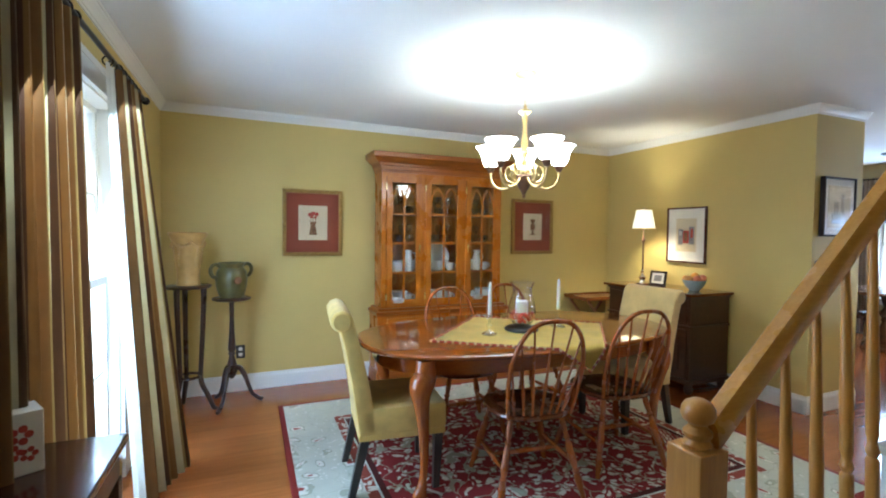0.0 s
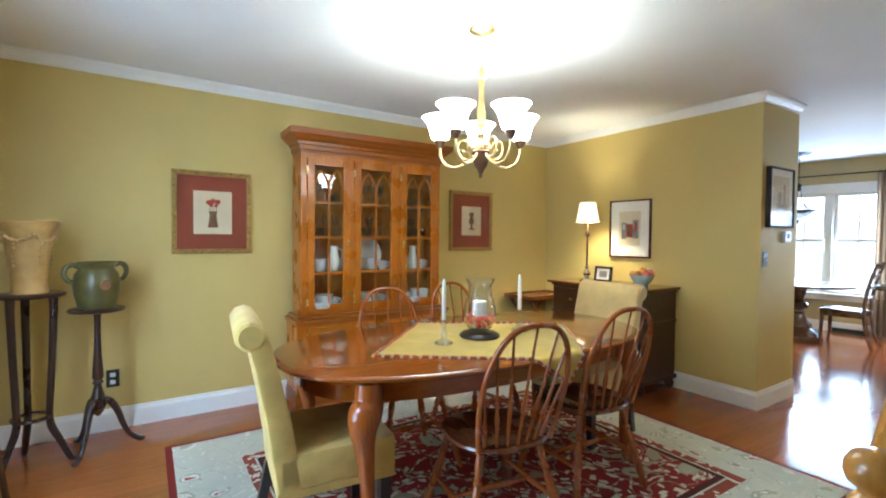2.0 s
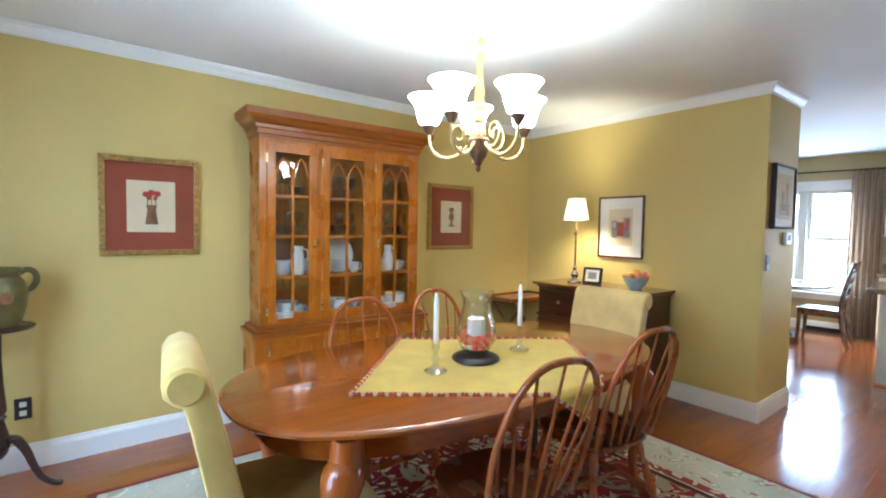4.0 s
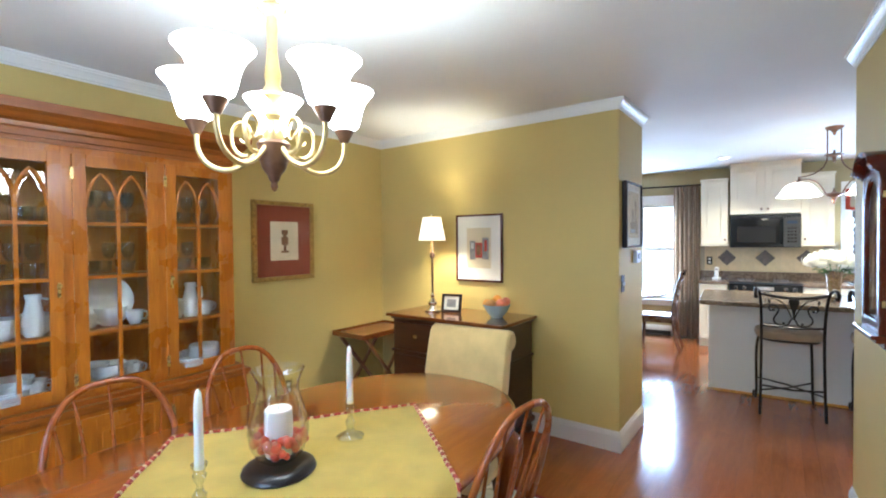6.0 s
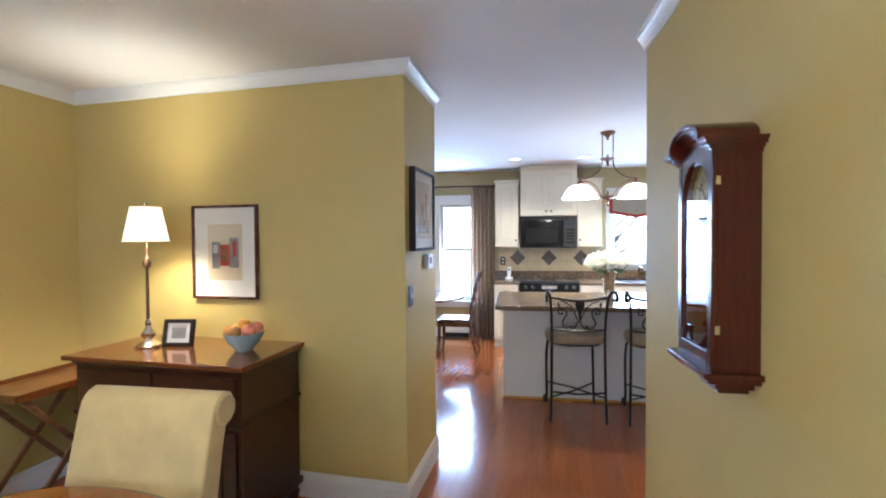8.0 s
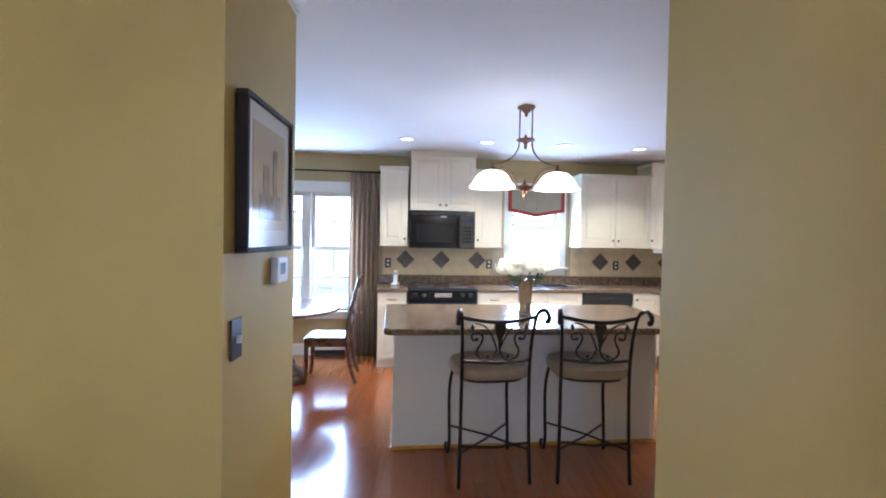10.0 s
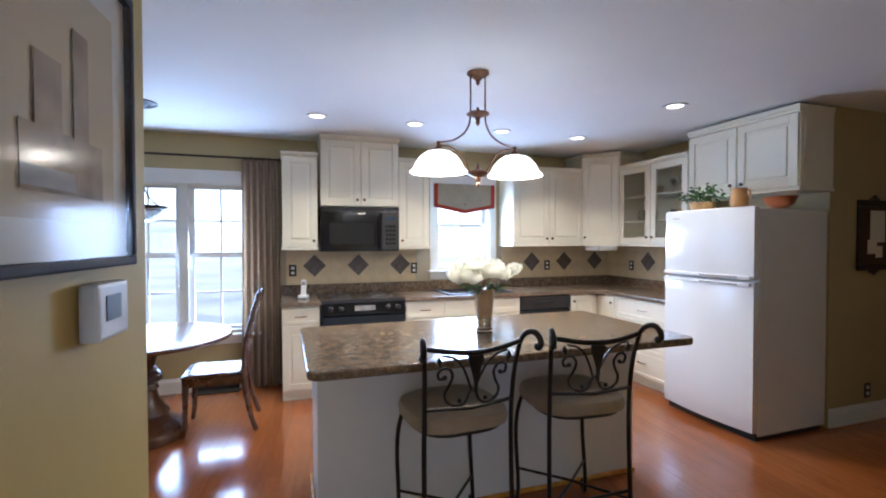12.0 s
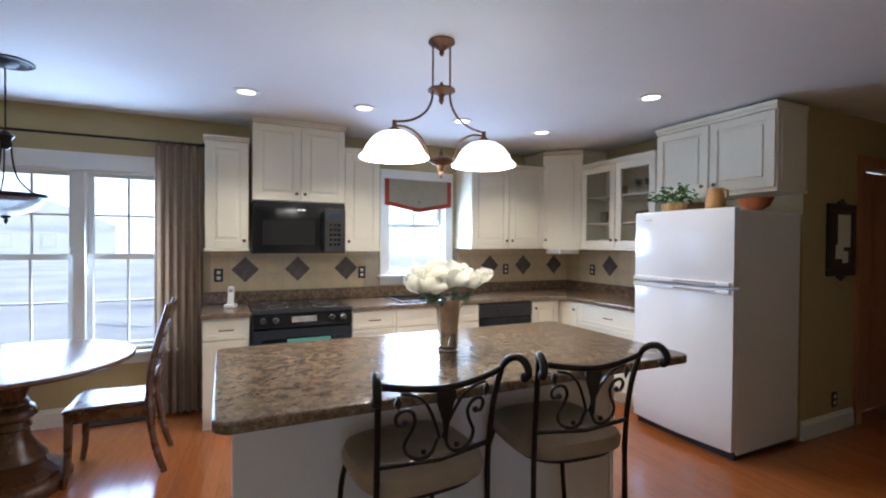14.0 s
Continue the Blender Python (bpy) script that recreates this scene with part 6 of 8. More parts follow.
for i in range(2):
    a, b = 0.004 + i * w / 2, -0.004 + (i + 1) * w / 2
    f = 0.066
    d = part("glass_door", boxes((-0.019, 0, a, a + f, 1.391, 2.209, 0.002), (-0.019, 0, b - f, b, 1.391, 2.209, 0.002), (-0.019, 0, a + f, b - f, 1.391, 1.391 + f, 0.002), (-0.019, 0, a + f, b - f, 2.209 - f, 2.209, 0.002)), M_CAB, gc)
    g = part("pane", boxes((-0.010, -0.007, a + f, b - f, 1.457, 2.143)), M_CGLASS, d)
    g.visible_shadow = False
    knob(pose(-0.019, (b - 0.03) if i == 0 else (a + 0.03), 1.46, 0, -90, 0), d)
GM = facing_side(8.365, -0.643)
for y, z, r, h, mt, n in ((0.10, 1.403, 0.055, 0.05, M_CHINA, "bowl"), (0.12, 1.639, 0.036, 0.12, M_PITCHER, "mug"), (0.24, 1.639, 0.035, 0.11, M_CERAM, "mug"), (0.33, 1.639, 0.036, 0.10, M_GREENJUG, "mug"),
                           (0.58, 1.909, 0.085, 0.09, M_PITCHER, "bowl"), (0.74, 1.403, 0.07, 0.07, M_CHINA, "bowl"), (0.62, 1.639, 0.05, 0.10, M_INKGREY, "jar"), (0.78, 1.639, 0.045, 0.12, M_GREENJUG, "jar")):
    single("stored_" + n, lathe([(0, 0), (0.7 * r, 0), (0.9 * r, 0.25 * h), (r, h), (0.92 * r, h), (0.8 * r, 0.3 * h), (0, 0.12 * h)], 18), mt, "stoneware %s behind the glass cabinet door" % n, n, GM @ pose(0.16, y, z), "crockery in the glass cabinet", True)
for i in range(6):
    g = single("stemmed_glass", lathe([(0, 0), (0.026, 0.001), (0.005, 0.010), (0.004, 0.06), (0.028, 0.09), (0.032, 0.14), (0.030, 0.14), (0.024, 0.092), (0, 0.072)], 16), M_CLEAR, "clear stemmed glass in the glass cabinet", "glass", GM @ pose(0.12 + 0.08 * (i % 2), 0.09 + 0.055 * i, 1.909), "glasses in the glass cabinet", True)
    g.visible_shadow = False

# cabinets over the refrigerator
of = thing("fridge_cabinet", "cream two-door cabinet over the refrigerator", "cabinet", facing_side(7.37, -0.615))
w = 0.965
part("body", boxes((0, 0.35, 0, w, 1.815, 2.36)), M_CAB, of)
part("crown", boxes((-0.024, 0.35, -0.004, w, 2.36, 2.385, 0.003), (-0.040, 0.35, -0.012, w, 2.385, 2.415, 0.004)), M_CAB, of)
part("light_rail", boxes((-0.028, 0.35, -0.012, w, 1.793, 1.815, 0.004)), M_CAB, of)
for i in range(2):
    d = panel_door(of, 0.012 + i * w / 2, -0.006 + (i + 1) * w / 2, 1.825, 2.352)
    knob(pose(-0.019, (w / 2 - 0.05) if i == 0 else (w / 2 + 0.05), 1.88, 0, -90, 0), d)
part("end_panel", boxes((0.04, 0.31, -0.006, 0.0, 1.86, 2.32, 0.003)), M_CAB, of)

# base cabinets along the back wall; fronts at u = 9.31
BU = 9.31
CT = 0.885


def base_unit(label, m, w, rows, depth=0.60):
    c = thing("base_cabinet", label, "cabinet", m, "base cabinets")
    part("body", boxes((0, depth, 0, w, 0.10, CT - 0.04)), M_CAB, c)
    part("toe_kick", boxes((0.06, depth, 0, w, 0.0, 0.10)), M_CAB, c)
    for kind, y0, y1, z0, z1, side in rows:
        d = panel_door(c, y0 + 0.004, y1 - 0.004, z0, z1, 0, "drawer_front" if kind == "drawer" else "door", None, 0.03 if kind == "drawer" else 0.055)
        if kind == "drawer":
            pull(pose(-0.019, (y0 + y1) / 2, (z0 + z1) / 2), d)
        elif kind == "door":
            knob(pose(-0.019, (y1 - 0.035) if side > 0 else (y0 + 0.035), z1 - 0.06, 0, -90, 0), d)
    return c


base_unit("cream base cabinet with drawer over door", KP(BU, 2.632), 0.32, [("drawer", 0, 0.32, 0.69, 0.83, 0), ("door", 0, 0.32, 0.11, 0.68, -1)])
base_unit("cream drawer base cabinet beside the stove", KP(BU, 1.45), 0.39, [("drawer", 0, 0.39, 0.69, 0.83, 0), ("drawer", 0, 0.39, 0.41, 0.68, 0), ("drawer", 0, 0.39, 0.11, 0.40, 0)])
base_unit("cream sink base cabinet with a false drawer front", KP(BU, 0.62), 0.83, [("false", 0, 0.415, 0.69, 0.83, 0), ("false", 0.415, 0.83, 0.69, 0.83, 0), ("door", 0, 0.415, 0.11, 0.68, 1), ("door", 0.415, 0.83, 0.11, 0.68, -1)])
dwsh = thing("dishwasher", "black built-in dishwasher beside the sink", "dishwasher", KP(BU - 0.02, 0.01))
part("front", boxes((0, 0.03, 0.004, 0.604, 0.10, 0.70, 0.006)), M_BLACKGLOSS, dwsh)
part("control_panel", boxes((-0.008, 0.03, 0.004, 0.604, 0.705, 0.84, 0.008)), M_DARKPLASTIC, dwsh)
part("handle", boxes((-0.03, -0.008, 0.20, 0.41, 0.765, 0.79, 0.006)), M_DARKPLASTIC, dwsh)
part("body", boxes((0.03, 0.60, 0.006, 0.602, 0.0, 0.84)), M_DARKPLASTIC, dwsh)
base_unit("narrow cream base cabinet in the corner", KP(BU, -0.36), 0.365, [("door", 0.03, 0.365, 0.11, 0.83, 1)])
base_unit("cream corner base cabinet turned to the room", facing_side(9.02, -0.36), 0.285, [("door", 0, 0.285, 0.11, 0.83, -1)])
base_unit("cream base cabinet with wide drawers", facing_side(8.22, -0.36), 0.79, [("drawer", 0, 0.79, 0.66, 0.83, 0), ("drawer", 0, 0.79, 0.39, 0.65, 0), ("drawer", 0, 0.79, 0.11, 0.38, 0)])

# worktops and upstand
wt = thing("worktop", "brown mottled laminate worktop with a rounded edge", "worktop", KR)
part("slab", boxes((BU - 0.035, UB - 0.002, 2.62, 2.965, CT - 0.038, CT, 0.008)), M_LAM, wt)
bm = prism([(BU - 0.035, 1.845), (UB - 0.002, 1.845), (UB - 0.002, -0.968), (8.19, -0.968), (8.19, -0.325), (9.16, -0.325), (BU - 0.035, -0.20)], CT - 0.038, CT, None, None, 0.008)
part("slab", bm, M_LAM, wt)
part("upstand", boxes((UB - 0.025, UB - 0.003, 1.845, 2.965, CT + 0.0005, CT + 0.10, 0.004), (UB - 0.025, UB - 0.003, -0.967, 1.845, CT + 0.0005, CT + 0.10, 0.004), (8.19, UB - 0.025, -0.967, -0.945, CT + 0.0005, CT + 0.10, 0.004)), M_LAM, wt)

# tiled splashback: beige squares with dark diamonds laid in
sp = thing("splashback", "beige tiled splashback with dark diamond insets", "splashback", KR, kind="structure")
part("grout_bed", boxes((UB - 0.006, UB - 0.001, -0.967, SW[0] - 0.10, CT + 0.1, 1.39), (UB - 0.006, UB - 0.001, SW[1] + 0.10, 2.965, CT + 0.1, 1.39), (UB - 0.006, UB - 0.001, SW[0] - 0.10, SW[1] + 0.10, CT + 0.1, 0.995), (8.19, UB - 0.007, -0.969, -0.964, CT + 0.1, 1.39)), M_GROUT, sp)
tile = solid("tile", boxes((-0.0095, -0.0055, 0.001, 0.148, 0.001, 0.148, 0.0015)), M_TILE)
for along in (0, 1):
    a = -0.96 if along == 0 else 8.195
    end = 2.95 if along == 0 else 9.90
    k = 0
    while a < end - 0.05:
        for r in range(3):
            z = CT + 0.10 + 0.15 * r
            if along == 0 and SW[0] - 0.24 < a < SW[1] + 0.11:
                continue
            if z + 0.15 > 1.45:
                continue
            ob = new("tile", tile)
            ob.parent = sp
            ob.matrix_local = pose(UB, a, z) if along == 0 else pose(a, -0.97, z, 0, 0, -90)
        a += 0.149
diam = solid("diamond_tile", box(bmesh.new(), -0.0125, -0.009, -0.080, 0.080, -0.080, 0.080, 0.002, pose(0, 0, 0, 45)), M_DIAMOND)
for v in (2.638, 2.194, 1.745, 0.13, -0.32, -0.765):
    ob = new("diamond_tile", diam)
    ob.parent = sp
    ob.matrix_local = pose(UB, v, 1.175)
for u in (9.215, 8.72):
    ob = new("diamond_tile", diam)
    ob.parent = sp
    ob.matrix_local = pose(u, -0.97, 1.185, 0, 0, -90)
for v, lab in ((2.85, "dark outlet plate on the splashback"), (1.59, "dark outlet plate on the splashback"), (-0.08, "dark outlet plate on the splashback")):
    outlet(KR @ pose(UB - 0.0095, v, 1.13, 0, 0, -90), M_DARKPLASTIC, lab)
outlet(KR @ pose(9.47, -0.958, 1.13, 0, 0, 180), M_DARKPLASTIC, "dark outlet plate on the side splashback")
outlet(KR @ pose(7.388, -1.43, 0.24, 0, 0, -90), M_DARKPLASTIC, "dark outlet plate low on the tan wall")

# stove
st = thing("stove", "black electric range with a glass cooktop", "stove", KP(BU - 0.055, 1.848))
part("body", boxes((0.02, 0.62, 0.004, 0.766, 0.05, 0.86)), M_BLACKGLOSS, st)
part("toe_panel", boxes((0.06, 0.60, 0.01, 0.76, 0.0, 0.05)), M_DARKPLASTIC, st)
part("cooktop", boxes((0.0, 0.64, 0.0, 0.77, 0.862, 0.893, 0.006)), M_BLACKGLASS, st)
for x, y, r in ((0.17, 0.19, 0.10), (0.17, 0.57, 0.08), (0.44, 0.19, 0.08), (0.44, 0.57, 0.10)):
    part("burner_ring", tube([(x + r * math.cos(a), y + r * math.sin(a), 0.8935) for a in [2 * math.pi * i / 28 for i in range(28)]], 0.0015, 5, None, True), M_INKGREY, st)
part("control_panel", box(bmesh.new(), -0.012, 0.02, 0.004, 0.766, -0.055, 0.05, 0.006, pose(0.005, 0, 0.81, 0, 14, 0)), M_BLACKGLOSS, st)
for y in (0.08, 0.17, 0.60, 0.69):
    part("dial", lathe([(0, 0), (0.021, 0), (0.019, 0.016), (0.014, 0.022), (0, 0.023)], 16, (0, 0, 0), None, pose(-0.012, y, 0.815, 0, -76, 0)), M_DARKPLASTIC, st, smooth=True)
for y in (0.08, 0.17, 0.60, 0.69):
    part("dial_rim", tube([(-0.016 + 0.005 * math.sin(q), y + 0.022 * math.cos(q), 0.815 + 0.022 * math.sin(q)) for q in [2 * math.pi * i / 18 for i in range(18)]], 0.0018, 5, None, True), M_SILVER, st)
part("clock_display", box(bmesh.new(), -0.0135, -0.011, 0.29, 0.48, -0.02, 0.025, 0, pose(0.005, 0, 0.81, 0, 14, 0)), M_INKGREY, st)
od = part("oven_door", boxes((-0.012, 0.02, 0.006, 0.764, 0.24, 0.745, 0.006)), M_BLACKGLOSS, st)
part("window", boxes((-0.0145, -0.011, 0.13, 0.64, 0.32, 0.59)), M_BLACKGLASS, od)
part("handle", tube([(-0.012, 0.08, 0.65), (-0.05, 0.085, 0.65), (-0.05, 0.685, 0.65), (-0.012, 0.69, 0.65)], 0.011, 10), M_BLACKGLOSS, od, smooth=True)
part("drawer", boxes((-0.008, 0.02, 0.006, 0.764, 0.06, 0.23, 0.006)), M_BLACKGLOSS, st)
single("dish_towel", boxes((-0.066, -0.060, 0.19, 0.52, 0.36, 0.665, 0.002), (-0.066, -0.034, 0.19, 0.52, 0.663, 0.669)), M_STOVE2, "folded teal towel on the oven handle", "towel", KP(BU - 0.055, 1.848))

# microwave
mw = thing("microwave", "black over-the-range microwave with a dark window", "microwave", KP(UP - 0.075, 1.845))
part("body", boxes((0.02, 0.40, 0, 0.757, 1.325, 1.752, 0.004)), M_BLACKGLOSS, mw)
md = part("door", boxes((0, 0.02, 0.185, 0.755, 1.335, 1.705, 0.006)), M_BLACKGLOSS, mw)
part("window", boxes((-0.003, 0.001, 0.26, 0.68, 1.395, 1.60, 0.001)), M_BLACKGLASS, md)
part("handle", tube([(0.0, 0.205, 1.37), (-0.03, 0.205, 1.39), (-0.03, 0.205, 1.65), (0.0, 0.205, 1.67)], 0.009, 10), M_BLACKGLOSS, md, smooth=True)
cp = part("control_panel", boxes((0.0, 0.02, 0.002, 0.18, 1.335, 1.705, 0.005)), M_DARKPLASTIC, mw)
part("display", boxes((-0.0015, 0.001, 0.04, 0.145, 1.63, 1.665)), material("lcd", (0.03, 0.05, 0.09), 0.1), cp)
for r in range(5):
    for c in range(3):
        part("button", boxes((-0.0018, 0.001, 0.045 + 0.035 * c, 0.07 + 0.035 * c, 1.39 + 0.042 * r, 1.412 + 0.042 * r, 0.001)), M_BLACKGLOSS, cp)
part("vent_grille", boxes(*[(0.0, 0.02, 0.01, 0.747, 1.712 + 0.009 * k, 1.717 + 0.009 * k) for k in range(4)]), M_DARKPLASTIC, mw)
part("badge", boxes((-0.002, 0.001, 0.34, 0.41, 1.684, 1.697, 0.001)), M_SILVER, md)

# sink with tap
sk = thing("sink", "black drop-in sink in the worktop", "sink", KP(9.36, 0.66))
part("rim", boxes((0, 0.50, 0, 0.03, CT + 0.001, CT + 0.012, 0.004), (0, 0.50, 0.69, 0.72, CT + 0.001, CT + 0.012, 0.004), (0, 0.03, 0.03, 0.69, CT + 0.001, CT + 0.012, 0.004), (0.42, 0.50, 0.03, 0.69, CT + 0.001, CT + 0.012, 0.004), (0.03, 0.42, 0.345, 0.375, CT + 0.001, CT + 0.010, 0.004)), M_DARKPLASTIC, sk)
part("basin", boxes((0.03, 0.42, 0.03, 0.345, CT + 0.0008, CT + 0.003), (0.03, 0.42, 0.375, 0.69, CT + 0.0008, CT + 0.003)), M_BLACKGLOSS, sk)
tp = thing("tap", "dark bronze kitchen tap with a pull-out spout", "tap", KP(9.83, 0.99, CT + 0.012))
part("body", lathe([(0, 0), (0.032, 0), (0.030, 0.012), (0.020, 0.022), (0.020, 0.085), (0.017, 0.10), (0, 0.104)], 18), M_BRONZE, tp, smooth=True)
part("spout", tube([(0, 0, 0.08), (-0.05, 0, 0.135), (-0.11, 0, 0.16), (-0.17, 0, 0.145), (-0.19, 0, 0.125)], [0.015, 0.014, 0.014, 0.017, 0.016], 12), M_BRONZE, tp, smooth=True)
part("lever", tube([(0, 0, 0.095), (0.0, -0.03, 0.13), (0.0, -0.075, 0.155)], [0.010, 0.007, 0.006], 10), M_BRONZE, tp, smooth=True)
pho = thing("cordless_phone", "white cordless phone standing on its base", "phone", KP(9.60, 2.76, CT + 0.001, -20))
part("base", boxes((-0.04, 0.05, -0.04, 0.04, 0, 0.03, 0.008)), M_WHITEPL, pho)
hs = part("handset", box(bmesh.new(), -0.014, 0.014, -0.024, 0.024, 0.0, 0.15, 0.008, pose(0.0, 0, 0.022, 0, 10, 0)), M_WHITEPL, pho)
part("display", box(bmesh.new(), -0.0158, -0.013, -0.016, 0.016, 0.10, 0.13, 0, pose(0.0, 0, 0.022, 0, 10, 0)), M_INKGREY, hs)
radio = single("under_cabinet_radio", boxes((9.36, 9.60, -0.66, -0.40, 1.312, 1.362, 0.012)), M_WHITEPL, "white radio fixed under the corner cabinet", "radio", KR)

# valance over the sink window
va = thing("valance", "taupe pointed valance bound in red over the sink window", "valance", KR @ pose(UB - 0.045, (SW[0] + SW[1]) / 2, 0))
hw = 0.365
vo = [(-hw, 2.06), (-hw, 1.80), (0, 1.73), (hw, 1.80), (hw, 2.06)]
part("cloth", prism(vo, -0.006, 0.006, None, YZ), M_VALANCE, va)
vi = [(-hw + 0.045, 2.06), (-hw + 0.045, 1.833), (0, 1.773), (hw - 0.045, 1.833), (hw - 0.045, 2.06)]
bb = bmesh.new()
for a, b, c, d in ((vo[0], vo[1], vi[1], vi[0]), (vo[1], vo[2], vi[2], vi[1]), (vo[2], vo[3], vi[3], vi[2]), (vo[3], vo[4], vi[4], vi[3])):
    prism([a, b, c, d], -0.009, -0.006, bb, YZ)
part("binding", bb, M_RED, va, "red border band")
part("button", ball(bmesh.new(), (-0.010, 0, 1.835), 0.010, 10), M_BRONZE, va)
part("board", boxes((0.0, 0.04, -hw, hw, 2.06, 2.075)), M_TRIM, va)

# curtains and rod at the nook window
KRU = UB - 0.085
curtain("curtain", "taupe pleated drape with faint stripes beside the nook window", 2.975, 3.31, 0.015, 2.205, M_KCURTAIN, KR @ pose(KRU, 0, 0), 0.030, 6, 1.06, 0.0)
curtain("curtain", "taupe pleated drape with faint stripes beside the nook window", 4.36, 4.72, 0.015, 2.205, M_KCURTAIN, KR @ pose(KRU, 0, 0), 0.030, 6, 1.06, 0.0)
ro = thing("curtain_rod", "black iron curtain rod over the nook window", "curtain rod", KR)
part("rod", tube([(KRU, 2.955, 2.22), (KRU, 4.76, 2.22)], 0.010, 12), M_IRON, ro, smooth=True)
for y in (2.965, 4.74):
    part("finial", ball(bmesh.new(), (KRU, y, 2.22), 0.018, 12), M_IRON, ro, smooth=True)
    part("bracket", boxes((KRU, UB, y + 0.02, y + 0.032, 2.208, 2.218)), M_IRON, ro)
single("floor_vent", boxes((UB - 0.14, UB - 0.03, 3.35, 3.75, 0.0, 0.012, 0.003), (UB - 0.02, UB - 0.018, 3.35, 3.75, 0.0, 0.06)), M_DARKPLASTIC, "dark floor register under the nook window", "vent", KR)

# refrigerator
fr = thing("refrigerator", "white top-freezer refrigerator with curved doors", "refrigerator", KR)
F0, F1, FV = 7.385, 8.175, -0.16
part("body", boxes((F0, F1, -0.94, FV - 0.075, 0.03, 1.655, 0.012)), M_FRIDGE, fr)
def fridge_door(z0, z1):
    pts = [(F0, FV - 0.07), (F1, FV - 0.07)] + [(F1 - (F1 - F0) * i / 16, FV - 0.018 + 0.03 * math.sin(math.pi * i / 16)) for i in range(17)]
    return prism(pts, z0, z1, None, None, 0.010)
for nm, z0, z1 in (("freezer_door", 1.145, 1.67), ("fridge_door", 0.06, 1.13)):
    d = part(nm, fridge_door(z0, z1), M_FRIDGE, fr, smooth=True)
    ze = (z0 + 0.018) if nm == "freezer_door" else (z1 - 0.018)
    part("handle_trim", boxes((F0 + 0.01, F1 - 0.01, FV - 0.01, FV + 0.016, ze - 0.014, ze + 0.014, 0.006)), M_FRIDGE, d)
    part("grip", boxes((F0 + 0.10, F0 + 0.42, FV + 0.010, FV + 0.020, ze - 0.006, ze + 0.006, 0.003)), M_INKGREY, d)
part("toe_grille", boxes((F0 + 0.01, F1 - 0.01, -0.90, FV - 0.06, 0.0, 0.05)), M_DARKPLASTIC, fr)
part("badge", boxes((F0 + 0.62, F0 + 0.68, FV + 0.004, FV + 0.012, 1.60, 1.612)), M_INKPALE, fr)

# on top of the refrigerator
FT = 1.671
pt = thing("potted_plant", "small leafy green plant in a wicker basket", "plant", KP(7.97, -0.36, FT))
part("basket", lathe([(0, 0), (0.085, 0), (0.10, 0.03), (0.108, 0.065), (0.112, 0.07), (0.10, 0.07), (0.09, 0.03), (0, 0.02)], 22, squash=0.75), M_BASKET, pt, smooth=True)
lv = bmesh.new()
rnd = random.Random(5)
for i in range(150):
    a, e, r = rnd.uniform(0, 6.28), rnd.uniform(0.1, 1.4), rnd.uniform(0.04, 0.13)
    c = Vector((1.2 * r * math.cos(a) * math.cos(e) * 1.3, r * math.sin(a) * math.cos(e), 0.075 + 1.1 * r * math.sin(e)))
    L, wd = rnd.uniform(0.03, 0.055), rnd.uniform(0.010, 0.018)
    mm = Matrix.Translation(c) @ Euler((rnd.uniform(-0.9, 0.9), rnd.uniform(-0.9, 0.9), a)).to_matrix().to_4x4()
    vv = [lv.verts.new(mm @ Vector(p)) for p in ((0, 0, 0), (0.4 * L, wd, 0.006), (L, 0, -0.006), (0.4 * L, -wd, 0.006))]
    lv.faces.new((vv[0], vv[1], vv[2])), lv.faces.new((vv[0], vv[2], vv[3]))
for i in range(14):
    a = 2 * math.pi * i / 14
    tube([(0.02 * math.cos(a), 0.02 * math.sin(a), 0.03), (0.06 * math.cos(a), 0.05 * math.sin(a), 0.11), (0.10 * math.cos(a), 0.07 * math.sin(a), 0.13)], 0.002, 5, lv)
tagged(part("foliage", lv, M_LEAF, pt, "dense glossy green leaves"), kind="stuff")
pi = thing("stoneware_pitcher", "tan stoneware pitcher on top of the refrigerator", "pitcher", KP(7.60, -0.30, FT))
part("body", lathe([(0, 0), (0.055, 0), (0.062, 0.02), (0.064, 0.06), (0.054, 0.10), (0.050, 0.125), (0.058, 0.145), (0.052, 0.145), (0.044, 0.12), (0, 0.02)], 24), M_PITCHER, pi, smooth=True)
part("handle", tube([(-0.05, 0, 0.13), (-0.085, 0, 0.125), (-0.09, 0, 0.08), (-0.058, 0, 0.045)], 0.008, 8), M_PITCHER, pi, smooth=True)
single("copper_bowl", lathe([(0, 0), (0.05, 0), (0.09, 0.03), (0.115, 0.085), (0.11, 0.085), (0.085, 0.033), (0, 0.01)], 24), M_COPPER, "wide copper bowl on the refrigerator", "bowl", KP(7.52, -0.62, FT), smooth=True)

# notice board
nb = thing("notice_board", "ornate black framed board with pinned papers", "board", KR @ pose(7.388, -1.47, 1.19, 0, 0, -90))
w, h = 0.40, 0.55
part("frame", boxes((-w / 2, w / 2, -0.022, 0, 0, 0.05, 0.006), (-w / 2, w / 2, -0.022, 0, h - 0.05, h, 0.006), (-w / 2, -w / 2 + 0.05, -0.022, 0, 0.05, h - 0.05, 0.006), (w / 2 - 0.05, w / 2, -0.022, 0, 0.05, h - 0.05, 0.006)), M_EBONY, nb)
part("crest", ball(box(bmesh.new(), -0.05, 0.05, -0.02, 0, h, h + 0.02, 0.006), (0, -0.011, h + 0.025), 0.016, 10), M_EBONY, nb)
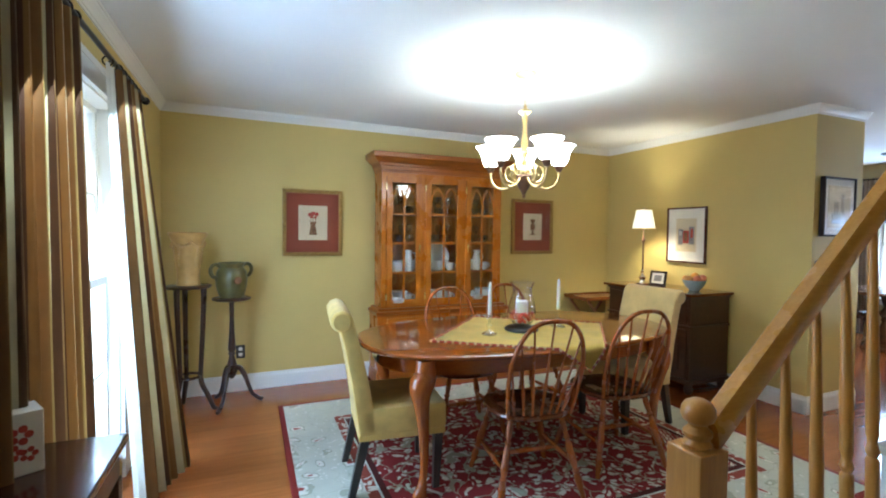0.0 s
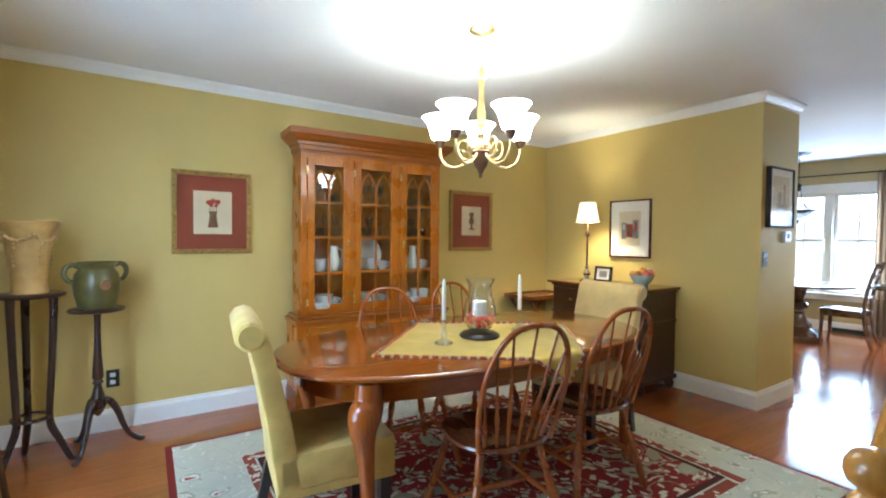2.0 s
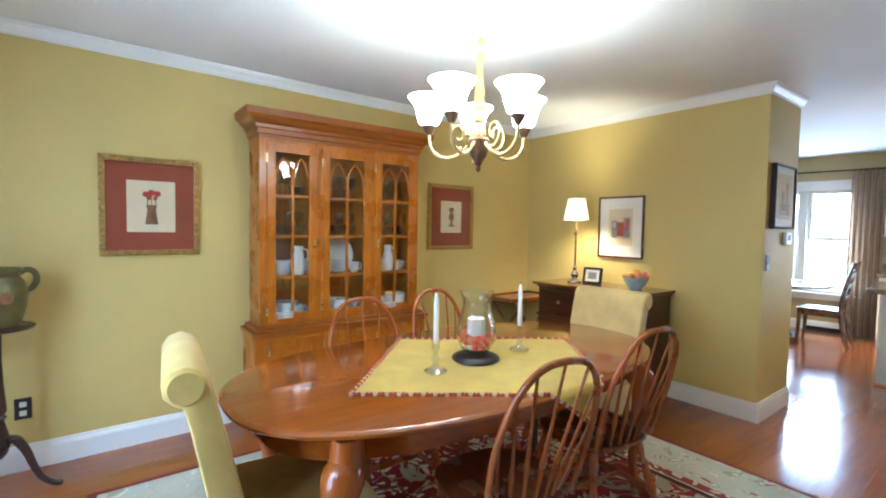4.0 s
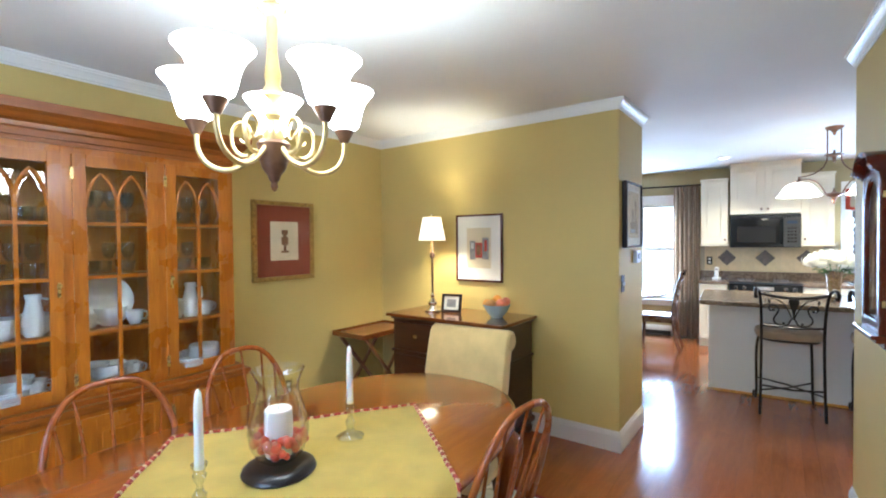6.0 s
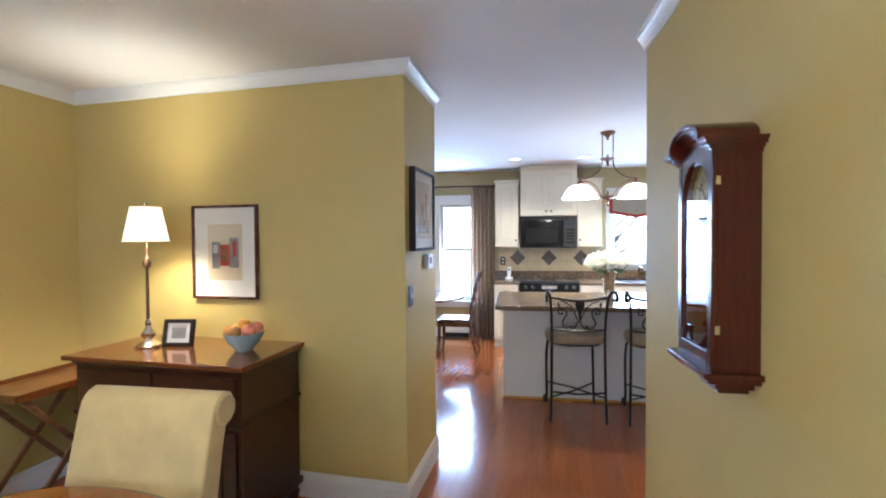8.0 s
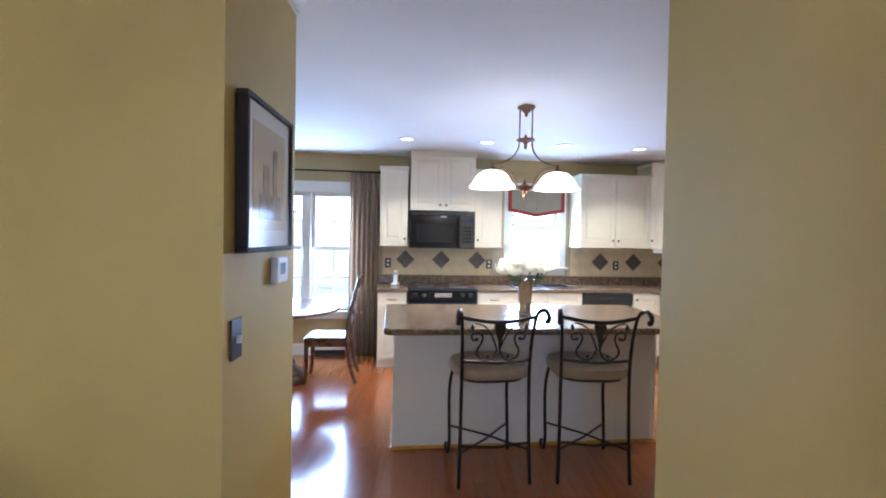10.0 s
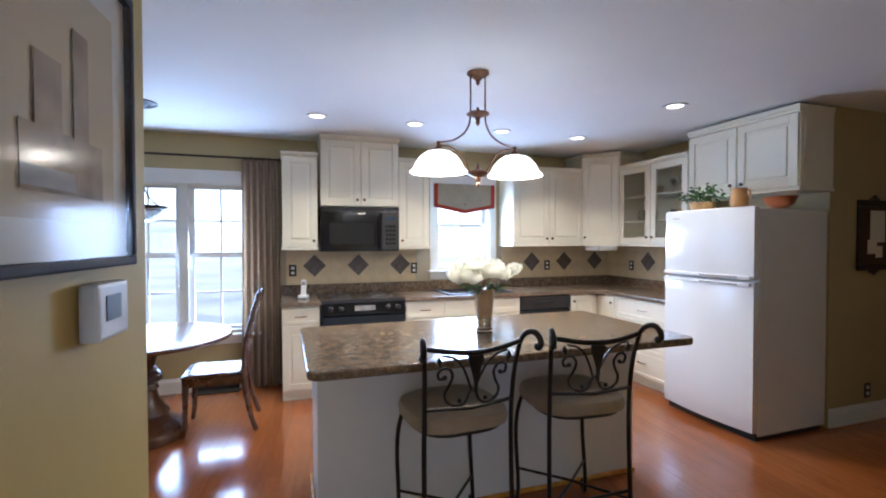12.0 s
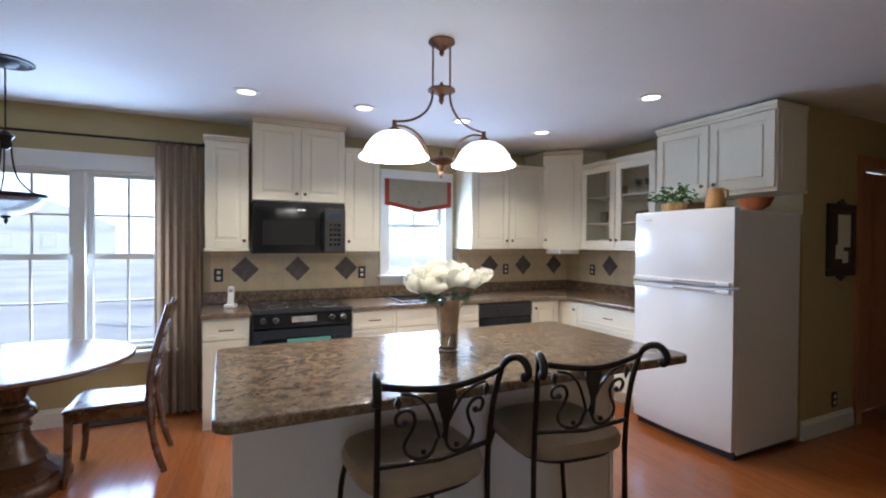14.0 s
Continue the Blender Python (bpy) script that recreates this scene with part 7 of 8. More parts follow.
part("drop", ball(box(bmesh.new(), -0.05, 0.05, -0.02, 0, -0.02, 0, 0.006), (0, -0.011, -0.025), 0.014, 10), M_EBONY, nb)
part("panel", boxes((-w / 2 + 0.05, w / 2 - 0.05, -0.010, 0, 0.05, h - 0.05)), M_CHEST, nb)
for x0, x1, z0, z1 in ((-0.05, 0.13, 0.22, 0.47), (-0.08, 0.03, 0.13, 0.24), (0.02, 0.10, 0.10, 0.19)):
    part("paper", boxes((x0, x1, -0.0125 - 0.001 * (z0 < 0.2), -0.0105, z0, z1)), M_WHITEMAT, nb)

# island
isl = thing("kitchen_island", "pale grey painted island with a brown laminate top", "island", KR)
part("body", boxes((7.36, 7.93, 0.90, 2.77, 0.012, 0.862)), M_ISL, isl)
for v in (2.752, 0.892):
    part("corner_trim", boxes((7.352, 7.372, v, v + 0.026, 0.012, 0.862)), M_ISL, isl)
part("shoe_moulding", boxes((7.342, 7.358, 0.88, 2.79, 0.0, 0.022, 0.004), (7.36, 7.93, 2.772, 2.788, 0.0, 0.022, 0.004), (7.36, 7.93, 0.882, 0.898, 0.0, 0.022, 0.004)), M_OAK, isl, "stained shoe moulding")
def rounded(pts, r, n=6):
    out = []
    for i, p in enumerate(pts):
        p = Vector(p)
        a, b = (Vector(pts[i - 1]) - p).normalized(), (Vector(pts[(i + 1) % len(pts)]) - p).normalized()
        c = p + r * (a + b)
        s, e = p + r * a - c, p + r * b - c
        for k in range(n + 1):
            t = k / n
            v = (s * math.cos(t * math.pi / 2) + e * math.sin(t * math.pi / 2))
            out.append(tuple(c + v))
    return out
part("worktop", prism(rounded([(6.96, 0.80), (7.99, 0.80), (7.99, 2.84), (6.96, 2.84)], 0.06), 0.862, 0.902, None, None, 0.009), M_LAM, isl, "brown mottled laminate top")

# vase of white flowers
vz = 0.9025
vf = thing("flower_vase", "tall silver vase of white roses on the island", "vase", KP(7.50, 1.828, vz))
part("vase", lathe([(0, 0), (0.050, 0), (0.052, 0.006), (0.046, 0.012), (0.046, 0.02), (0.049, 0.026), (0.044, 0.034), (0.048, 0.10), (0.056, 0.19), (0.062, 0.245), (0.064, 0.252), (0.059, 0.252), (0.05, 0.15), (0, 0.03)], 28), M_PEWTER, vf, smooth=True)
rnd = random.Random(8)
heads = [(-0.06, 0.11, 0.330, 0.078), (0.0, 0.04, 0.385, 0.090), (-0.065, -0.01, 0.350, 0.080), (0.05, -0.06, 0.370, 0.078), (-0.03, -0.10, 0.335, 0.066), (0.06, 0.11, 0.365, 0.074), (-0.02, 0.175, 0.320, 0.064), (-0.01, -0.185, 0.355, 0.052), (0.08, 0.02, 0.355, 0.07)]
for x, y, z, r in heads:
    pb_ = bmesh.new()
    lean = Euler((-2.2 * y, 2.2 * x, rnd.uniform(0, 6))).to_matrix()
    # cupped petals in rings round the heart, the outer ones opening
    for ring, (n, rad, t0, t1, open_) in enumerate(((3, 0.40, 0.10, 1.6, 0.10), (4, 0.55, 0.40, 1.9, 0.28), (5, 0.66, 0.75, 2.1, 0.45), (5, 0.74, 1.15, 2.3, 0.60))):
        for k in range(n):
            a0 = 2 * math.pi * (k + 0.5 * ring) / n + rnd.uniform(-0.15, 0.15)
            half = 1.02 * math.pi / n
            rows = []
            for s_ in range(6):
                t = s_ / 5
                row = []
                for q in (-1, -0.5, 0, 0.5, 1):
                    th = t0 + (t1 - t0) * (1 - t) + 0.30 * q * q * t + rnd.uniform(-0.07, 0.07) * t
                    ra = r * rad * (1 + open_ * t * t - 0.10 * q * q + rnd.uniform(-0.07, 0.07) * t)
                    ph_ = a0 + q * half * (1 - 0.25 * t)
                    row.append(pb_.verts.new(Vector((x, y, z)) + lean @ Vector((ra * math.sin(th) * math.cos(ph_), ra * math.sin(th) * math.sin(ph_), 0.9 * ra * math.cos(th)))))
                rows.append(row)
            for s_ in range(5):
                for q in range(4):
                    pb_.faces.new((rows[s_][q], rows[s_][q + 1], rows[s_ + 1][q + 1], rows[s_ + 1][q]))
    ball(pb_, (x, y, z + 0.05 * r), 0.42 * r, 10)
    part("flower", pb_, M_PETAL, vf, "full white rose", True)
    part("stem", tube([(0.2 * x, 0.2 * y, 0.18), (0.6 * x, 0.6 * y, 0.25), (x, y, z - 0.3 * r)], 0.003, 6), M_LEAF, vf)
fl = bmesh.new()
for i in range(46):
    a, r = rnd.uniform(0, 6.28), rnd.uniform(0.03, 0.085)
    c = Vector((r * math.cos(a), 1.3 * r * math.sin(a), rnd.uniform(0.235, 0.272)))
    L, wd = rnd.uniform(0.035, 0.06), rnd.uniform(0.010, 0.018)
    mm = Matrix.Translation(c) @ Euler((rnd.uniform(-0.7, 0.7), rnd.uniform(-0.5, 0.6), a)).to_matrix().to_4x4()
    vv = [fl.verts.new(mm @ Vector(p)) for p in ((0, 0, 0), (0.4 * L, wd, 0.006), (L, 0, -0.008), (0.4 * L, -wd, 0.006))]
    fl.faces.new((vv[0], vv[1], vv[2])), fl.faces.new((vv[0], vv[2], vv[3]))
tagged(part("leaves", fl, M_LEAF, vf, "green leaves under the roses"), kind="stuff")


# bar stools of black iron with scrolled backs
def stool(m):
    s = thing("bar_stool", "black wrought-iron bar stool with scrolled back and taupe seat", "stool", m, "stools at the island")
    S = 0.618
    seat = oval(0.228, 0.232, 3.4, 40)
    part("cushion", slab(seat, [(0.022, S + 0.003), (0.004, S + 0.010), (0, S + 0.036), (0.010, S + 0.062), (0.045, S + 0.080), (0.11, S + 0.088)]), M_TAUPE, s, "padded taupe suede seat", True)
    part("seat_frame", tube([(x, y, S - 0.004) for x, y in oval(0.20, 0.195, 3.2, 32)()], 0.011, 8, None, True), M_IRON, s, smooth=True)
    for sy in (-1, 1):
        back = [(-0.215, sy * 0.215, 0.0), (-0.20, sy * 0.208, 0.25), (-0.19, sy * 0.205, 0.55), (-0.195, sy * 0.205, 0.72), (-0.215, sy * 0.21, 0.88), (-0.245, sy * 0.222, 1.0), (-0.27, sy * 0.235, 1.035), (-0.305, sy * 0.25, 1.045), (-0.335, sy * 0.258, 1.025), (-0.342, sy * 0.26, 0.995), (-0.325, sy * 0.256, 0.982)]
        post = part("back_post", tube(back, [0.0105] * 5 + [0.011, 0.0125, 0.0135, 0.0135, 0.013, 0.011], 10), M_IRON, s, smooth=True)
        part("scroll_end", ball(bmesh.new(), (-0.328, sy * 0.256, 0.985), 0.018, 10), M_IRON, post, smooth=True)
        front = [(0.185, sy * 0.18, S - 0.01), (0.215, sy * 0.195, 0.50), (0.225, sy * 0.20, 0.38), (0.205, sy * 0.20, 0.22), (0.19, sy * 0.20, 0.10), (0.20, sy * 0.205, 0.03), (0.225, sy * 0.21, 0.012), (0.25, sy * 0.215, 0.025), (0.255, sy * 0.215, 0.05), (0.242, sy * 0.212, 0.062)]
        part("front_leg", tube(front, 0.0105, 10), M_IRON, s, smooth=True)
    part("top_rail", tube([(-0.245 - 0.03 * math.cos(math.pi * k / 10 - math.pi / 2), -0.222 + 0.444 * k / 10, 1.0 - 0.025 * math.sin(math.pi * k / 10)) for k in range(11)], 0.0115, 10), M_IRON, s, smooth=True)
    part("low_rail", tube([(-0.197, -0.205, 0.735), (-0.215, 0, 0.725), (-0.197, 0.205, 0.735)], 0.009, 8), M_IRON, s, smooth=True)
    for z, a in ((0.17, 1), (0.22, -1)):
        part("stretcher", tube([(-0.20, -0.205 * a, 0.20), (0.0, 0.0, 0.20 + 0.012 * a), (0.20, 0.20 * a, 0.20)], 0.007, 8), M_IRON, s, smooth=True)
    part("foot_rail", tube([(-0.20, -0.206, 0.24), (-0.20, 0, 0.225), (-0.20, 0.206, 0.24)], 0.008, 8), M_IRON, s, smooth=True)

    def on_back(y, z):
        t = (z - 0.735) / 0.26
        return (-0.205 - 0.045 * t * t - 0.02 * (1 - (y / 0.21) ** 2), y, z)
    # leaf-shaped splat in the middle
    lo = [(0, 0.975), (0.018, 0.985), (0.034, 0.965), (0.036, 0.94), (0.022, 0.90), (0.010, 0.86), (0.004, 0.80), (-0.004, 0.80), (-0.010, 0.86), (-0.022, 0.90), (-0.036, 0.94), (-0.034, 0.965), (-0.018, 0.985)]
    part("leaf_splat", prism(lo, -0.262, -0.254, None, YZ), M_IRON, s)
    for sy in (-1, 1):
        big = [(0.012, 0.80), (0.035, 0.755), (0.075, 0.745), (0.115, 0.765), (0.125, 0.80), (0.105, 0.84), (0.095, 0.875), (0.11, 0.905), (0.14, 0.91), (0.158, 0.89), (0.15, 0.865), (0.132, 0.868)]
        part("scroll", tube([on_back(sy * y, z) for y, z in big], 0.0062, 8), M_IRON, s, smooth=True)
        up = [(0.006, 0.80), (0.028, 0.86), (0.06, 0.92), (0.10, 0.955), (0.15, 0.968)]
        part("scroll", tube([on_back(sy * y, z) for y, z in up], 0.0055, 8), M_IRON, s, smooth=True)
        lf = [(0.155, 0.915), (0.172, 0.94), (0.160, 0.965), (0.148, 0.94)]
        part("leaf", prism([(sy * y, z) for y, z in lf], -0.25, -0.244, None, YZ), M_IRON, s)
        part("curl_end", ball(bmesh.new(), on_back(sy * 0.128, 0.87), 0.011, 8), M_IRON, s, smooth=True)
        part("curl_end", ball(bmesh.new(), on_back(sy * 0.06, 0.765), 0.010, 8), M_IRON, s, smooth=True)
    return s


s1_ = stool(KP(7.06, 2.19, 0, 3))
copy_thing(s1_, KP(7.04, 1.56, 0, -6))


# pendant over the island
pe = thing("island_pendant", "bronze two-light pendant with lit glass domes", "pendant lamp", KP(7.62, 1.816) @ Matrix.Diagonal((1.06, 1.06, 1, 1)))
part("canopy", lathe([(0, H - 0.001), (0.062, H - 0.001), (0.064, H - 0.010), (0.050, H - 0.022), (0.030, H - 0.030), (0.020, H - 0.042), (0.010, H - 0.052), (0.013, H - 0.062), (0.004, H - 0.076), (0, H - 0.078)], 24, squash=1.0), M_BRONZE, pe, smooth=True)
for sy in (-1, 1):
    part("rod", tube([(0, sy * 0.045, H - 0.02), (0, sy * 0.045, 2.20)], 0.005, 8), M_BRONZE, pe, smooth=True)
    part("arm", tube([(0, sy * 0.045, 2.19), (0, sy * 0.052, 2.13), (0, sy * 0.085, 2.07), (0, sy * 0.15, 2.025), (0, sy * 0.235, 2.005)], 0.0055, 8), M_BRONZE, pe, smooth=True)
    part("stem", lathe([(0, 2.015), (0.010, 2.012), (0.010, 1.985), (0.014, 1.98), (0.026, 1.97), (0.030, 1.955), (0, 1.95)], 16, (0, sy * 0.235, 0)), M_BRONZE, pe, smooth=True)
    part("brace", tube([(0, sy * 0.235, 1.99), (0, sy * 0.17, 1.985), (0, sy * 0.11, 1.95), (0, sy * 0.075, 1.895), (0, sy * 0.055, 1.845)], 0.0055, 8), M_BRONZE, pe, smooth=True)
    ds = [(0.030, 1.958), (0.065, 1.950), (0.100, 1.925), (0.125, 1.890), (0.140, 1.855), (0.158, 1.838), (0.160, 1.832)]
    part("shade", lathe(ds + [(r - 0.005, z - 0.003) for r, z in ds[::-1]], 32, (0, sy * 0.235, 0)), M_PSHADE, pe, "glowing white glass dome", True)
part("disc", lathe([(0, 2.235), (0.006, 2.232), (0.010, 2.218), (0.006, 2.208), (0.018, 2.203), (0.064, 2.197), (0.066, 2.188), (0.040, 2.178), (0.018, 2.170), (0.010, 2.15), (0.014, 2.14), (0.004, 2.122), (0, 2.12)], 24), M_BRONZE, pe, smooth=True)
part("hub", lathe([(0, 1.90), (0.005, 1.895), (0.010, 1.87), (0.018, 1.86), (0.060, 1.845), (0.064, 1.837), (0.040, 1.822), (0.020, 1.812), (0.016, 1.79), (0.009, 1.782), (0.012, 1.768), (0.005, 1.75), (0, 1.748)], 24), M_BRONZE, pe, smooth=True)

# downlights
for u, v in ((8.91, 2.67), (8.91, 1.85), (8.91, 1.02), (8.92, 0.19), (7.77, 0.145)):
    dl = thing("downlight", "lit recessed ceiling downlight with a white ring", "downlight", KP(u, v), "recessed downlights")
    part("ring", lathe([(0.055, H - 0.001), (0.088, H - 0.001), (0.086, H - 0.008), (0.060, H - 0.010), (0.055, H - 0.001)], 28), M_TRIM, dl, smooth=True)
    part("lens", lathe([(0, H - 0.0035), (0.057, H - 0.0035), (0.057, H - 0.001), (0, H - 0.001)], 28), M_CAN, dl, "glowing lamp face")

# breakfast nook: round pedestal table, ladder-back chairs, bowl pendant
nt = thing("pedestal_table", "round pedestal table with a glossy dark top", "table", KP(8.90, 3.89))
part("tabletop", slab(oval(0.585, 0.585, 2, 64), [(0.04, 0.705), (0.015, 0.708), (0.002, 0.716), (0, 0.726), (0.006, 0.736), (0.018, 0.740)]), M_NOOKTOP, nt, smooth=True)
part("pedestal", lathe([(0, 0.705), (0.16, 0.705), (0.16, 0.69), (0.095, 0.665), (0.082, 0.60), (0.070, 0.56), (0.062, 0.52), (0.075, 0.505), (0.078, 0.49), (0.098, 0.475), (0.112, 0.445), (0.112, 0.425), (0.088, 0.405), (0.072, 0.395), (0.084, 0.375), (0.086, 0.36), (0.072, 0.345), (0.088, 0.29), (0.125, 0.225), (0.150, 0.20), (0.155, 0.18), (0.14, 0.17), (0.165, 0.145), (0.215, 0.115), (0.235, 0.10), (0.235, 0.085), (0.262, 0.07), (0.27, 0.055), (0.27, 0.012), (0.262, 0.0), (0, 0.0)], 40), M_NOOK, nt, smooth=True)


def ladder_chair(m):
    """Slatted wooden chair facing +x."""
    c = thing("ladderback_chair", "brown wooden ladder-back chair at the breakfast table", "chair", m, "chairs round the breakfast table")
    part("seat", slab(lambda d: rounded([(-0.20 + d, -0.19 + d), (0.235 - d, -0.225 + d), (0.235 - d, 0.225 - d), (-0.20 + d, 0.19 - d)], 0.04), [(0.012, 0.418), (0, 0.428), (0, 0.440), (0.012, 0.448), (0.05, 0.447), (0.11, 0.441)]), M_NOOK, c, smooth=True)
    part("apron", boxes((0.19, 0.21, -0.18, 0.18, 0.36, 0.42), (-0.17, 0.19, -0.195, -0.175, 0.36, 0.42), (-0.17, 0.19, 0.175, 0.195, 0.36, 0.42)), M_NOOK, c)
    for sy in (-1, 1):
        pts = [(-0.27, sy * 0.20, 0.0), (-0.225, sy * 0.196, 0.15), (-0.195, sy * 0.192, 0.35), (-0.19, sy * 0.19, 0.46), (-0.205, sy * 0.19, 0.65), (-0.245, sy * 0.19, 0.85), (-0.295, sy * 0.19, 1.03)]
        part("back_post", tube(pts, [0.019, 0.020, 0.023, 0.023, 0.021, 0.019, 0.016], 8), M_NOOK, c, smooth=True)
        part("front_leg", tube([(0.205, sy * 0.19, 0.42), (0.205, sy * 0.19, 0.30), (0.21, sy * 0.195, 0.10), (0.225, sy * 0.20, 0.0)], [0.023, 0.022, 0.018, 0.016], 8), M_NOOK, c, smooth=True)
    for z, x, h in ((0.60, -0.197, 0.035), (0.74, -0.222, 0.037), (0.87, -0.25, 0.04), (1.00, -0.285, 0.062)):
        pts = [(x - 0.022 * (1 - (k / 4) ** 2), 0.046 * k, z) for k in range(-4, 5)]
        bm = bmesh.new()
        lo_, hi_ = [], []
        for dx in (-0.008, 0.008):
            lo_.append([bm.verts.new((p[0] + dx, p[1], p[2] - h / 2)) for p in pts])
            hi_.append([bm.verts.new((p[0] + dx - 0.25 * h, p[1], p[2] + h / 2 + 0.012 * (1 - (p[1] / 0.184) ** 2))) for p in pts])
        for k in range(8):
            bm.faces.new((lo_[0][k], lo_[0][k + 1], hi_[0][k + 1], hi_[0][k]))
            bm.faces.new((lo_[1][k], hi_[1][k], hi_[1][k + 1], lo_[1][k + 1]))
            bm.faces.new((hi_[0][k], hi_[0][k + 1], hi_[1][k + 1], hi_[1][k]))
            bm.faces.new((lo_[0][k], lo_[1][k], lo_[1][k + 1], lo_[0][k + 1]))
        bmesh.ops.recalc_face_normals(bm, faces=bm.faces[:])
        part("slat", bm, M_NOOK, c, smooth=True)
    return c


lc = ladder_chair(KP(8.99, 3.41, 0, 90))
copy_thing(lc, KP(8.74, 4.36, 0, -100))
bp = thing("bowl_pendant", "black iron pendant with an unlit glass bowl over the breakfast table", "pendant lamp", KP(8.95, 3.93) @ Matrix.Diagonal((0.77, 0.77, 1, 1)))
part("medallion", lathe([(0, H - 0.001), (0.17, H - 0.001), (0.172, H - 0.008), (0.15, H - 0.016), (0.135, H - 0.010), (0.115, H - 0.022), (0.09, H - 0.014), (0.065, H - 0.03), (0.02, H - 0.04), (0, H - 0.042)], 36), M_DARKPLASTIC, bp, smooth=True)
part("rod", tube([(0, 0, H - 0.03), (0, 0, 2.03)], 0.006, 8), M_IRON, bp, smooth=True)
part("hub", lathe([(0, 2.050), (0.012, 2.045), (0.05, 2.025), (0.055, 2.015), (0.04, 2.000), (0.03, 1.975), (0.035, 1.960), (0.02, 1.940), (0, 1.935)], 20), M_IRON, bp, smooth=True)
for k in range(3):
    a = radians(30 + 120 * k)
    c, s = math.cos(a), math.sin(a)
    part("arm", tube([(0.03 * c, 0.03 * s, 1.985), (0.04 * c, 0.04 * s, 1.875), (0.07 * c, 0.07 * s, 1.775), (0.15 * c, 0.15 * s, 1.700), (0.235 * c, 0.235 * s, 1.675)], 0.006, 8), M_IRON, bp, smooth=True)
part("band", tube([(0.24 * math.cos(a), 0.24 * math.sin(a), 1.675) for a in [2 * math.pi * i / 48 for i in range(48)]], 0.013, 8, None, True), M_IRON, bp, smooth=True)
bw = [(0.232, 1.670), (0.21, 1.635), (0.16, 1.595), (0.09, 1.570), (0, 1.563)]
part("bowl", lathe(bw + [(max(0, r - 0.005), z + 0.005) for r, z in bw[::-1]], 36), M_FROST, bp, "frosted glass bowl", True)
part("finial", lathe([(0, 1.565), (0.03, 1.561), (0.028, 1.549), (0.012, 1.543), (0.014, 1.530), (0.004, 1.513), (0, 1.511)], 16), M_IRON, bp, smooth=True)

# outdoors: a house with overexposure painted into its colours, a fence and bare trees
hs_ = thing("house", "house across the yard, its colours whitened as if overexposed", "house", pose(64, 24, -0.45, 0, 0, 12))
part("wall", boxes((0, 7, -6, 6, 0, 3.4)), M_SIDINGWASH, hs_)
part("roof", prism([(-6.4, 3.4), (6.4, 3.4), (0, 6.2)], -0.3, 7.3, None, YZ), M_FARWASH, hs_)
for y in (-4, -1, 2.4):
    wn = part("window", boxes((-0.05, 0, y, y + 1.2, 1.1, 2.5)), M_TRIM, hs_)
    part("pane", boxes((-0.07, -0.05, y + 0.1, y + 1.1, 1.2, 2.4)), M_FARWASH, wn)


def bare_tree(m, seed, height):
    t = thing("bare_tree", "leafless tree with thin spreading branches", "tree", m, "bare trees outside")
    rnd = random.Random(seed)
    part("trunk", tube([(0, 0, 0), (0.04, 0.02, height * 0.25), (-0.03, 0.05, height * 0.5), (0.05, 0, height * 0.8)], [0.13, 0.10, 0.07, 0.02], 8), M_BARK, t, smooth=True)
    bm = bmesh.new()
    for i in range(26):
        z = height * rnd.uniform(0.22, 0.75)
        a, L = rnd.uniform(0, 6.28), height * rnd.uniform(0.18, 0.36)
        p = Vector((0, 0, z))
        d = Vector((math.cos(a), math.sin(a), rnd.uniform(0.4, 1.0))).normalized()
        q = p + d * L * 0.5 + Vector((0, 0, 0.03 * L))
        e = p + d * L + Vector((rnd.uniform(-0.2, 0.2), rnd.uniform(-0.2, 0.2), 0.15 * L))
        tube([p, q, e], [0.035, 0.022, 0.006], 5, bm)
        for j in range(3):
            f = q.lerp(e, rnd.random())
            g = f + Vector((rnd.uniform(-1, 1), rnd.uniform(-1, 1), rnd.uniform(0, 1))) * L * 0.3
            tube([f, g], [0.010, 0.003], 4, bm)
    tagged(part("branches", bm, M_BARK, t), kind="stuff")


bare_tree(KR @ pose(16.5, 0.2, -0.45), 1, 4.8)
bare_tree(KR @ pose(20, -0.6, -0.45), 4, 6.0)
# added emissive sheets: their glow whitens the window views and lights the rooms
M_BACKGLOW = glowing("backdrop_glow", (0.8, 0.85, 0.9), (0.80, 0.90, 1.0), 1.9)
setting("backdrop", boxes((90, 90.2, -90, 90, -1, 45)), M_BACKGLOW, "glowing sheet added beyond the yard to overexpose the view", "backdrop")
setting("backdrop", boxes((-90.2, -90, -90, 90, -1, 45)), M_BACKGLOW, "glowing sheet added beyond the front yard to overexpose the view", "backdrop")


